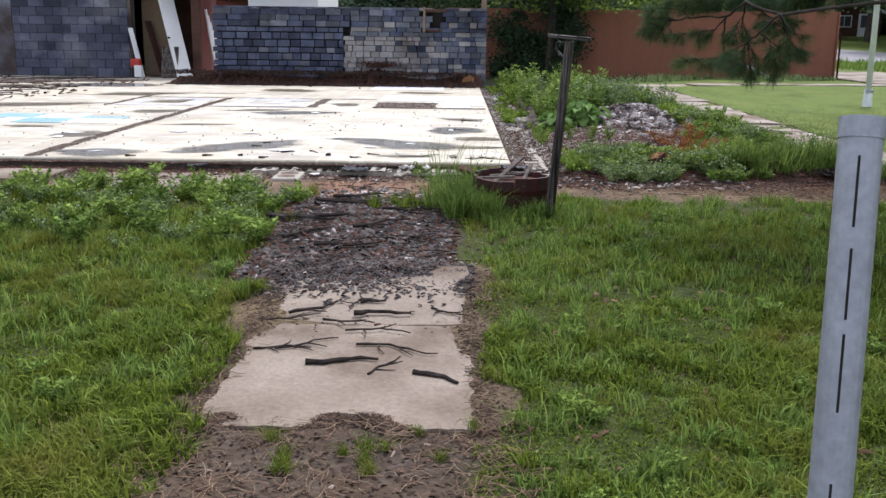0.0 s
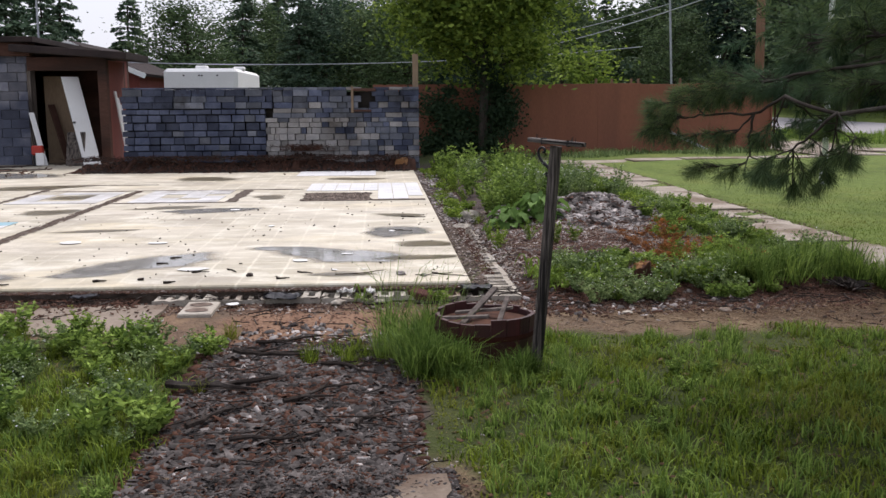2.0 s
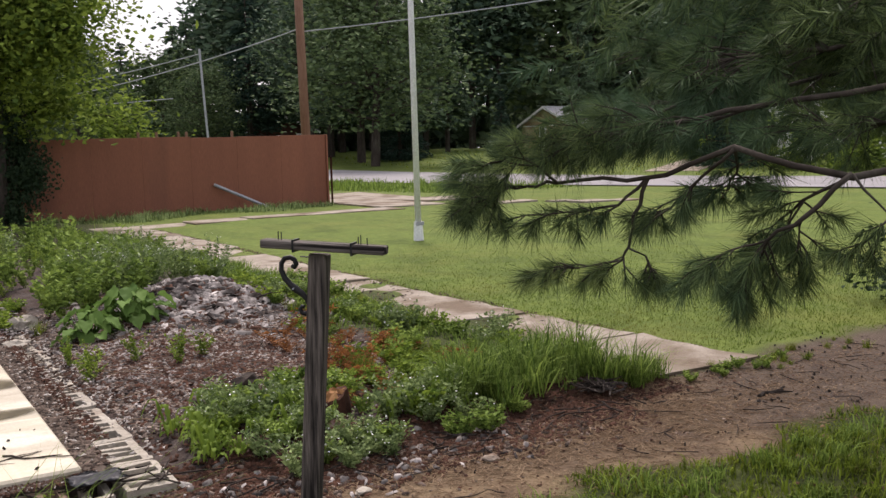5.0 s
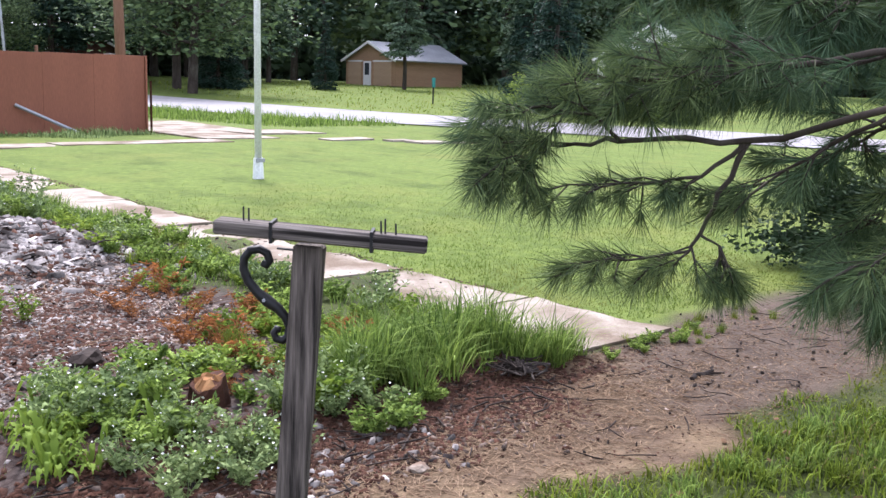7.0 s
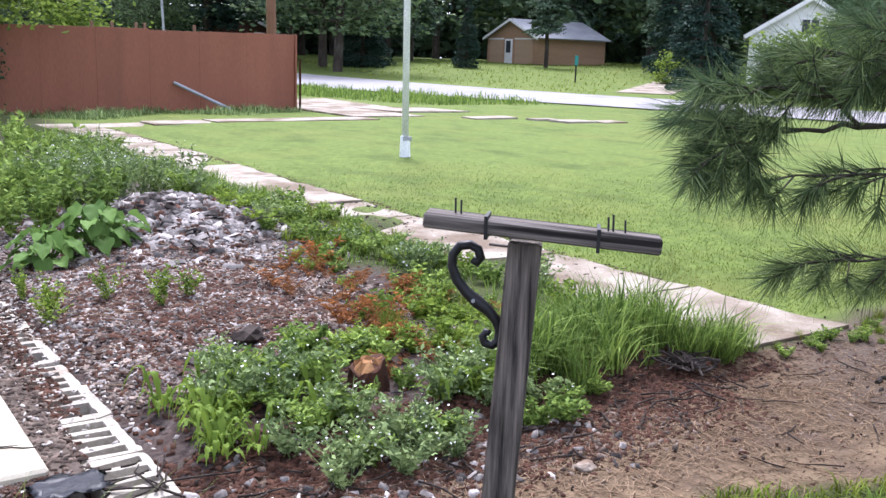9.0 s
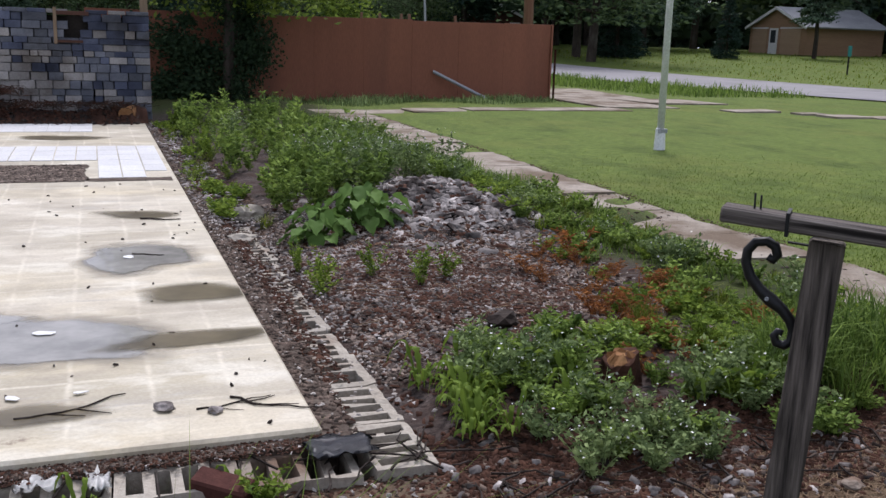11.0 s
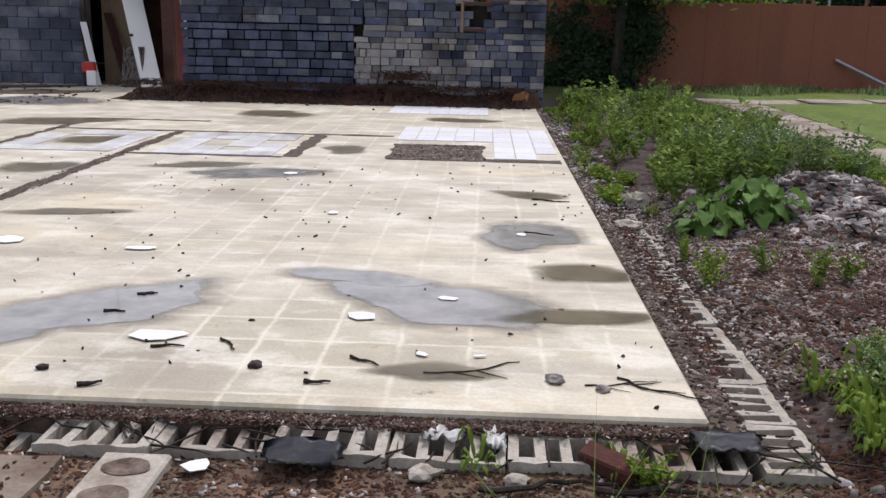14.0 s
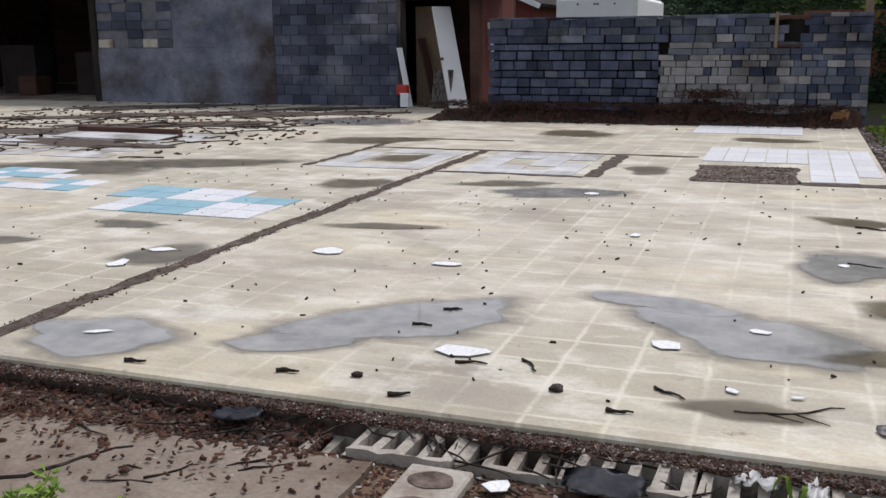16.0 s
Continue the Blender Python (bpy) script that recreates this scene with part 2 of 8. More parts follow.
TAN_PLY = surface("tan_plywood", (0.21, 0.147, 0.098), (0.28, 0.21, 0.14), (0.091, 0.063, 0.049), 2, 40, 0.85, 0.002, grain=(1, 1, 0.2))
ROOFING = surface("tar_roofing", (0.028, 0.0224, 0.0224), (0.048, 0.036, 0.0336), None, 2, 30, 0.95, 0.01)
WHITE = surface("white_paint", (0.76, 0.76, 0.75), (0.84, 0.84, 0.83), (0.55, 0.53, 0.5), 2, 240, 0.6, 0.001, stain=(0.62, 0.8))
TILE_WHITE = surface("white_tile", (0.7, 0.7, 0.71), (0.82, 0.82, 0.82), (0.45, 0.42, 0.38), 2, 40, 0.4, 0.0005, per_object=0.08, stain=(0.6, 0.75))
TILE_BLUE = surface("blue_tile", (0.22, 0.42, 0.5), (0.32, 0.52, 0.58), None, 2, 40, 0.4, 0.0005, per_object=0.08)
TILE_WORN = surface("worn_tile", (0.42, 0.41, 0.39), (0.68, 0.67, 0.66), (0.27, 0.24, 0.2), 2.2, 40, 0.5, 0.0005, per_object=0.15, stain=(0.48, 0.62))
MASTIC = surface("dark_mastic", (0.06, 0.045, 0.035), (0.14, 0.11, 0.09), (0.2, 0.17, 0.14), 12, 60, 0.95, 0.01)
WEATHERED = surface("weathered_wood", (0.014, 0.012, 0.011), (0.23, 0.195, 0.17), (0.014, 0.012, 0.011), 95, 200, 0.9, 0.005, grain=(1, 1, 0.025), local=True, stain=(0.48, 0.62))
BOARD_WOOD = surface("weathered_board", (0.06, 0.05, 0.045), (0.34, 0.3, 0.27), (0.02, 0.017, 0.016), 95, 200, 0.9, 0.004, grain=(0.025, 1, 1), local=True, stain=(0.47, 0.57))
BARREL_WOOD = surface("barrel_stave", (0.028, 0.004, 0.004), (0.062, 0.009, 0.008), (0.016, 0.009, 0.009), 8, 60, 0.6, 0.003, grain=(1, 1, 0.1), per_object=0.2)
RUST = surface("rusty_iron", (0.035, 0.012, 0.008), (0.07, 0.022, 0.013), (0.027, 0.0135, 0.0113), 12, 60, 0.85, 0.002, metal=0.3)
BLACK_IRON = surface("black_iron", (0.018, 0.018, 0.02), (0.03, 0.03, 0.032), None, 9, 60, 0.5, 0.001, metal=0.6)
GALV = surface("galvanised_steel", (0.336, 0.352, 0.384), (0.4, 0.416, 0.448), (0.288, 0.296, 0.32), 12, 50, 0.5, 0.0005, metal=0.35)
BARK = surface("bark", (0.035, 0.028, 0.023), (0.085, 0.07, 0.058), (0.12, 0.11, 0.095), 6, 40, 0.95, 0.012, grain=(1, 1, 0.3))
TWIG = surface("dead_twig", (0.02, 0.015, 0.013), (0.055, 0.043, 0.036), (0.1, 0.085, 0.078), 20, 80, 0.95, 0.003, per_island=0.3)
CHIPS = surface("wood_chip", (0.036, 0.024, 0.02), (0.34, 0.27, 0.225), (0.0255, 0.017, 0.0153), 9, 80, 0.95, 0.003, per_island=0.8)
CHIPS_GREY = surface("grey_chip", (0.14, 0.125, 0.12), (0.5, 0.46, 0.44), (0.04, 0.032, 0.03), 9, 80, 0.95, 0.003, per_island=0.85, stain=(0.45, 0.62))
RUBBLE = surface("rubble", (0.05, 0.034, 0.027), (0.21, 0.16, 0.13), (0.035, 0.02, 0.015), 14, 80, 0.95, 0.004, per_island=0.8)
BROWN_LITTER = surface("brown_litter", (0.044, 0.0208, 0.0144), (0.104, 0.0496, 0.032), None, 9, 80, 0.95, 0.004, per_island=0.5)
ASPHALT = surface("road_asphalt", (0.25, 0.24, 0.245), (0.31, 0.3, 0.305), (0.2, 0.19, 0.195), 0.6, 30, 0.9, 0.004)
TAN_SIDING = surface("tan_siding", (0.33, 0.2, 0.12), (0.4, 0.25, 0.15), None, 1, 20, 0.8, 0.002, grain=(0.2, 0.2, 3))
METAL_ROOF = surface("grey_metal_roof", (0.33, 0.34, 0.37), (0.45, 0.46, 0.49), None, 0.8, 10, 0.5, 0.002, metal=0.3)
FRONT_PAVING = surface("stained_paving", (0.2, 0.158, 0.122), (0.315, 0.262, 0.21), (0.11, 0.074, 0.052), 2.2, 50, 0.9, 0.005, stain=(0.5, 0.64))
EDGE_LITTER = surface("dry_dirt_litter", (0.05, 0.032, 0.023), (0.15, 0.1, 0.072), (0.04, 0.026, 0.022), 9, 80, 0.95, 0.003, per_island=0.7)
DARK_CHIPS = surface("dark_chip", (0.022, 0.019, 0.018), (0.15, 0.132, 0.125), (0.0115, 0.0085, 0.0077), 9, 80, 0.95, 0.003, per_island=0.8)
GLASS = puddle_material("dark_window", (0.03, 0.035, 0.04), (0.05, 0.055, 0.06), 0.1)
POLE_WOOD = surface("utility_pole_wood", (0.2, 0.11, 0.075), (0.28, 0.17, 0.12), None, 5, 40, 0.9, 0.004, grain=(1, 1, 0.1))
POLE_WHITE = surface("flagpole_paint", (0.748, 0.77, 0.814), (0.858, 0.88, 0.902), None, 4, 40, 0.45, 0.0005)
TEAL = surface("teal_paint", (0.02, 0.2, 0.19), (0.03, 0.26, 0.24), None, 4, 40, 0.5, 0.0005)
PLASTIC_BLACK = surface("black_sheet", (0.02, 0.022, 0.03), (0.06, 0.063, 0.078), None, 6, 50, 0.45, 0.004)
CUT_WOOD = surface("cut_wood", (0.26, 0.12, 0.05), (0.36, 0.2, 0.09), (0.1, 0.045, 0.03), 14, 60, 0.9, 0.003)
SPLINTER = surface("pale_splinter", (0.3, 0.26, 0.23), (0.6, 0.56, 0.52), None, 20, 90, 0.95, 0.002, per_island=0.4)
LEAF_LITTER = surface("dead_leaf", (0.09, 0.05, 0.028), (0.2, 0.125, 0.07), None, 9, 80, 0.9, 0.003, per_island=0.5)
PAPER = surface("white_scrap", (0.74, 0.74, 0.73), (0.84, 0.84, 0.83), None, 6, 60, 0.8, 0.002)

LAWN = leafy("lawn_blade", (0.03, 0.052, 0.006), (0.2, 0.275, 0.032), (0.17, 0.185, 0.032))
LAWN_FAR = leafy("mown_lawn", (0.1, 0.152, 0.024), (0.18, 0.25, 0.042), (0.2, 0.21, 0.05))
STRAW = leafy("dry_blade", (0.21, 0.154, 0.07), (0.294, 0.238, 0.119))
NEEDLE_LITTER = surface("fallen_needles", (0.2, 0.13, 0.08), (0.32, 0.23, 0.15), None, 8, 60, 0.95, 0.002, per_island=0.35)
TALL = leafy("tall_grass", (0.05, 0.095, 0.018), (0.22, 0.32, 0.07))
WEED = leafy("weed_leaf", (0.055, 0.1, 0.022), (0.29, 0.41, 0.09))
WEED_BRIGHT = leafy("bright_weed_leaf", (0.065, 0.12, 0.018), (0.26, 0.36, 0.055))
WEED_GREY = leafy("greyish_weed_leaf", (0.07, 0.112, 0.042), (0.28, 0.37, 0.155))
BURDOCK = leafy("burdock_leaf", (0.06, 0.13, 0.03), (0.15, 0.25, 0.065))
DEAD = leafy("dead_orange_leaf", (0.15, 0.06, 0.025), (0.37, 0.155, 0.05))
PETAL = surface("white_petal", (0.7, 0.72, 0.68), (0.8, 0.82, 0.78), None, 5, 50, 0.7, 0.0002)
NEEDLE = leafy("pine_needle", (0.015, 0.034, 0.019), (0.17, 0.23, 0.085), (0.07, 0.125, 0.07), share=0.2)
CROWN = leafy("broad_leaf", (0.04, 0.07, 0.035), (0.14, 0.2, 0.085), (0.07, 0.11, 0.055), share=0.15)
CROWN_LIGHT = leafy("light_broad_leaf", (0.045, 0.085, 0.016), (0.24, 0.33, 0.06), share=0.38)
# foliage of the woods, with distance haze mixed in as a paler, bluer green
CROWN_DARK = leafy("conifer_foliage", (0.03, 0.057, 0.04), (0.12, 0.18, 0.11), share=0.1)
SHRUB = leafy("dark_shrub_leaf", (0.014, 0.03, 0.016), (0.036, 0.06, 0.028), share=0.08)
CROWN_SPRUCE = leafy("spruce_foliage", (0.012, 0.03, 0.024), (0.05, 0.09, 0.066), share=0.1)


# ---- builders ----
def root_of(ob):
    while ob.parent:
        ob = ob.parent
    return ob


def thing(name, at=(0, 0, 0), label="", category="", group="", kind=""):
    """An empty at a thing's base, which holds its parts."""
    ob = new(name)
    ob.location, ob.empty_display_size = at, 0.1
    return tagged(ob, label, category, group, kind)


def finish(bm, name, mat, smooth=False):
    me = bpy.data.meshes.new(name)
    bm.normal_update()
    bm.to_mesh(me)
    bm.free()
    me.materials.append(mat)
    if smooth:
        me.polygons.foreach_set("use_smooth", [True] * len(me.polygons))
    return me


def part(name, bm, mat, parent, label="", smooth=False):
    """Links a bmesh, built in world coordinates, as one mesh under a thing or a part."""
    bmesh.ops.translate(bm, vec=-Vector(root_of(parent).location), verts=bm.verts)
    ob = new(name, finish(bm, name, mat, smooth))
    ob.parent = parent
    return tagged(ob, label)


def solo(name, bm, mat, label="", category="", group="", kind="", smooth=False):
    return tagged(new(name, finish(bm, name, mat, smooth)), label, category, group, kind)


def fast_mesh(name, verts, tris, mat):
    verts, tris = np.asarray(verts, np.float32), np.asarray(tris, np.int32)
    me = bpy.data.meshes.new(name)
    me.vertices.add(len(verts))
    me.vertices.foreach_set("co", verts.ravel())
    me.loops.add(tris.size)
    me.loops.foreach_set("vertex_index", tris.ravel())
    me.polygons.add(len(tris))
    me.polygons.foreach_set("loop_start", np.arange(0, tris.size, 3, dtype=np.int32))
    me.update(calc_edges=True)
    me.materials.append(mat)
    return me


def box(bm, x0, x1, y0, y1, z0, z1, bevel=0.0, turn=None):
    r = bmesh.ops.create_cube(bm, size=1.0, matrix=Matrix.Translation(((x0 + x1) / 2, (y0 + y1) / 2, (z0 + z1) / 2)) @ Matrix.Diagonal((abs(x1 - x0), abs(y1 - y0), abs(z1 - z0), 1)))
    vs = r["verts"]
    if bevel:
        es = list({e for v in vs for e in v.link_edges})
        vs = list({v for f in bmesh.ops.bevel(bm, geom=es, offset=bevel, segments=1, affect="EDGES")["faces"] for v in f.verts} | {v for v in vs if v.is_valid})
    if turn is not None:
        bmesh.ops.transform(bm, matrix=turn, verts=vs)
    return vs


def box_bm(*a, **k):
    bm = bmesh.new()
    box(bm, *a, **k)
    return bm


def tube(bm, path, radii, sides=8, cap=True):
    """A tapered tube along a path of points."""
    path = [Vector(p) for p in path]
    if isinstance(radii, (int, float)):
        radii = [radii] * len(path)
    rings = []
    side = None
    for i, p in enumerate(path):
        d = (path[min(i + 1, len(path) - 1)] - path[max(i - 1, 0)]).normalized()
        if side is None:
            side = d.orthogonal().normalized()
        side = (side - d * side.dot(d)).normalized()
        up = d.cross(side)
        rings.append([bm.verts.new(p + (side * math.cos(a) + up * math.sin(a)) * radii[i]) for a in (2 * math.pi * k / sides for k in range(sides))])
    for r0, r1 in zip(rings, rings[1:]):
        for k in range(sides):
            bm.faces.new((r0[k], r0[(k + 1) % sides], r1[(k + 1) % sides], r1[k]))
    if cap:
        bm.faces.new(rings[0][::-1])
        bm.faces.new(rings[-1])


def tube_bm(path, radii, sides=8):
    bm = bmesh.new()
    tube(bm, path, radii, sides)
    return bm


def between(a, b, n, wobble=0.0, rng=random):
    a, b = Vector(a), Vector(b)
    out = []
    for i in range(n + 1):
        f = i / n
        w = wobble * math.sin(math.pi * f) if n > 1 else 0
        out.append(a.lerp(b, f) + Vector((rng.uniform(-w, w), rng.uniform(-w, w), rng.uniform(-w, w))))
    return out


def smooth_step(v, a, b):
    f = np.clip((v - a) / (b - a), 0, 1)
    return f * f * (3 - 2 * f)


# ---- the lie of the land ----
SLAB_Z, SLAB_Y, SLAB_X = 0.235, 8.73, 0.55


def rolling(x, y):
    return (np.sin(x * 1.7 + np.sin(y * 1.3) * 1.4) * np.sin(y * 1.9 + 0.6 * np.sin(x * 0.9)) + 0.5 * np.sin(x * 4.3 + y * 2.1) * np.sin(y * 5.1 - x * 1.7))


def ground_z(x, y):
    """Height of the ground, for arrays or numbers."""
    x, y = np.asarray(x, float), np.asarray(y, float)
    z = 0.14 * smooth_step(y, 1.5, 8.0)
    z = z + 0.07 * smooth_step(x, 5.0, 8.0) * smooth_step(y, 8.6, 12)
    level = np.exp(-((x + 0.37) / 0.55) ** 4 - ((y - 4.1) / 1.25) ** 4)
    z = z + 0.012 * (1 - 0.8 * level) * rolling(x, y) * (1 - smooth_step(np.abs(x - 0.5), 5.5, 7.2)) * (1 - smooth_step(y, 15, 17.5))
    z = z + 0.27 * np.exp(-(((x - 2.45) / 0.75) ** 2 + ((y - 12.9) / 0.95) ** 2))
    z = z + 0.05 * np.exp(-(((x - 1.75) / 0.6) ** 2 + ((y - 10.9) / 1.0) ** 2))
    z = z - 0.05 * np.exp(-(((x - 1.5) / 0.25) ** 2 + ((y - 9.75) / 0.2) ** 2))
    z = z + 0.04 * np.exp(-(((x + 0.55) / 0.5) ** 2 + ((y - 6.1) / 0.9) ** 2))
    z = z + 0.06 * smooth_step(y, 8.4, 8.7) * smooth_step(x, 0.95, 1.2) * (1 - smooth_step(x, 3.7, 4.1))
    inside = np.minimum(np.minimum(x + 0.88, 0.14 - x), np.minimum(y - 3.2, 5.1 - y))
    z = z + 0.03 * (1 - smooth_step(inside, -0.02, 0.13)) * smooth_step(inside, -0.35, -0.1) * (0.75 + 0.5 * np.clip(rolling(x * 6, y * 5), -1, 1))
    trench = smooth_step(y, 8.48, 8.56) * (1 - smooth_step(y, 8.66, 8.72)) * smooth_step(x, -2.25, -2.15) * (1 - smooth_step(x, 0.88, 0.94))
    trench = np.maximum(trench, smooth_step(x, 0.68, 0.73) * (1 - smooth_step(x, 0.83, 0.89)) * smooth_step(y, 8.45, 8.55) * (1 - smooth_step(y, 10.2, 10.8)))
    z = z - 0.13 * trench
    r = np.hypot(x, y)
    z = z + 1.5 * smooth_step(r, 40, 105)
    under = smooth_step(-x, -SLAB_X - 0.04, -SLAB_X + 0.08) * smooth_step(y, SLAB_Y + 0.02, SLAB_Y + 0.14) * (1 - smooth_step(y, 34, 35)) * (1 - smooth_step(-x, 24, 25))
    return z * (1 - under) + 0.02 * under


def gz(x, y):
    return float(ground_z(x, y))


def regions(x, y):
    """Red clay, green dirt, blue mulch; the rest is turf."""
    w = 0.12 * rolling(x * 2.3, y * 2.1)
    dirt = smooth_step(y, 7.3 + w, 7.5 + w) * (1 - smooth_step(y, 8.5 + w, 8.62 + w)) * smooth_step(x, -14, -13)
    dirt = np.maximum(dirt, smooth_step(y, 7.9 + w - 0.25 * (x - 4), 8.1 + w - 0.25 * (x - 4)) * (1 - smooth_step(y + 0.05 * (x - 4), 8.7 + w, 8.95 + w)) * smooth_step(x, 4.3, 4.9) * (1 - smooth_step(x, 9, 10)))
    dirt = np.maximum(dirt, smooth_step(x, -1.0 + w, -0.88 + w) * (1 - smooth_step(x, 0.12 + w, 0.25 + w)) * (1 - smooth_step(y, 5.2, 5.6)) * 0.8)
    bed = smooth_step(x, SLAB_X - 0.3, SLAB_X) * (1 - smooth_step(x, 2.9 + w, 3.4 + w)) * smooth_step(y, 8.3, 8.6 + w) * (1 - smooth_step(y, 23, 25))
    bed = np.maximum(bed, smooth_step(y, 8.45, 8.6) * (1 - smooth_step(y, 8.8, 9)) * (1 - smooth_step(x, 0.9, 1.1)) * smooth_step(x, -14, -13))
    strip = smooth_step(x, -1.25 + w, -1.05 + w) * (1 - smooth_step(x, -0.05 + w, 0.1 + w)) * smooth_step(y, 4.7 + w, 5.0 + w) * (1 - smooth_step(y, 7.2 + w, 7.7 + w))
    strip = np.maximum(strip, smooth_step(x, -1.0 + w, -0.85 + w) * (1 - smooth_step(x, 0.1, 0.3 + w)) * (1 - smooth_step(y, 3.1 + w, 3.35 + w)) * 0.7)
    clay = smooth_step(x, -1.3 + w, -1.0 + w) * (1 - smooth_step(x, 0.3 + w, 0.6 + w)) * smooth_step(y, 7.0 + w, 7.3 + w) * (1 - smooth_step(y, 8.15 + w, 8.4 + w))
    damp = smooth_step(-x, 1.35 + w, 1.7 + w) * smooth_step(y, 7.3 + w, 7.6 + w) * (1 - smooth_step(y, 8.6, 8.7)) * (0.35 + 0.3 * np.clip(rolling(x * 3, y * 3), -1, 1))
    clay = np.maximum(clay, 0.4 * smooth_step(-x, 1.2, 1.6) * smooth_step(y, 7.3 + w, 7.6 + w) * (1 - smooth_step(y, 8.5, 8.6)) * (1 - smooth_step(-x, 9, 10)))
    return clay, dirt, np.maximum(np.maximum(bed, strip), damp)


def mown_share(x, y):
    """Where the lawn is kept short and bright."""
    return smooth_step(x, 4.3, 4.7) * smooth_step(y, 8.5, 8.9 + 0.1 * rolling(x * 2, y))


def build_ground():
    def axis(lo, hi, step, far):
        mid = np.arange(lo, hi + step / 2, step)
        grow = step * np.cumsum(1.16 ** np.arange(1, 60))
        grow = grow[grow < far]
        return np.concatenate([lo - grow[::-1], mid, hi + grow])
    xs, ys = axis(-4, 5.5, 0.055, 900), axis(0, 15, 0.055, 900)
    X, Y = np.meshgrid(xs, ys)
    verts = np.stack([X, Y, ground_z(X, Y)], -1).reshape(-1, 3)
    nx, ny = len(xs), len(ys)
    i = (np.arange(ny - 1)[:, None] * nx + np.arange(nx - 1)[None, :]).ravel()
    tris = np.concatenate([np.stack([i, i + 1, i + nx + 1], 1), np.stack([i, i + nx + 1, i + nx], 1)])
    me = fast_mesh("ground", verts, tris, GROUND)
    me.polygons.foreach_set("use_smooth", [True] * len(me.polygons))
    r, g, b = regions(X.ravel(), Y.ravel())
    col = me.color_attributes.new("region", "FLOAT_COLOR", "POINT")
    col.data.foreach_set("color", np.stack([r, g, b, mown_share(X.ravel(), Y.ravel())], 1).astype(np.float32).ravel())
    tagged(new("ground", me), "uneven yard ground of turf, bare dirt and dark mulch", "ground", kind="structure")


build_ground()


# ---- floor slab ----
def build_slab():
    bm = bmesh.new()
    box(bm, -24, SLAB_X, SLAB_Y, 24.0, 0.06, SLAB_Z, 0.012)
    solo("floor", bm, SLAB, "weathered cream concrete floor slab of a vanished building with ghost tile marks", "floor", kind="structure")


build_slab()


def flat_patch(name, cx, cy, rx, ry, turn, lift, mat, seed, rough=0.18, base=SLAB_Z):
    """A thin blot with a ragged rounded outline."""
    rng = random.Random(seed)
    ph = [rng.uniform(0, 6.28) for _ in range(5)]
    bm = bmesh.new()
    ring = []
    n = 56
    for k in range(n):
        a = 2 * math.pi * k / n
        f = 1 + rough * sum(math.sin((j + 2) * a + ph[j]) / (j + 1.5) for j in range(5))
        u, v = rx * f * math.cos(a), ry * f * math.sin(a)
        ring.append(bm.verts.new((cx + u * math.cos(turn) - v * math.sin(turn), cy + u * math.sin(turn) + v * math.cos(turn), base + lift)))
    bm.faces.new(ring)
    return bm


def wet_patch(cx, cy, rx, ry, turn, lift, seed, rough=0.18):
    """A wet blot in rings, deep in the middle and thin at the rim."""
    rng = random.Random(seed)
    ph = [rng.uniform(0, 6.28) for _ in range(5)]
    bm = bmesh.new()
    depth = bm.verts.layers.float.new("depth")
    n, rings = 48, []
    for s, d in ((0.12, 1.0), (0.6, 0.95), (0.9, 0.6), (1.15, 0.3), (1.45, 0.0)):
        ring = []
        for k in range(n):
            a = 2 * math.pi * k / n
            f = s * (1 + rough * sum(math.sin((j + 2) * a + ph[j]) / (j + 1.5) for j in range(5)))
            u, v = rx * f * math.cos(a), ry * f * math.sin(a)
            x = min(cx + u * math.cos(turn) - v * math.sin(turn), SLAB_X - 0.012)
            y = max(cy + u * math.sin(turn) + v * math.cos(turn), SLAB_Y + 0.012)
            p = bm.verts.new((x, y, SLAB_Z + lift))
            p[depth] = d
            ring.append(p)
        rings.append(ring)
    bm.faces.new(rings[0])
    for r0, r1 in zip(rings, rings[1:]):
        for k in range(n):
            bm.faces.new((r0[k], r1[k], r1[(k + 1) % n], r0[(k + 1) % n]))
    return bm


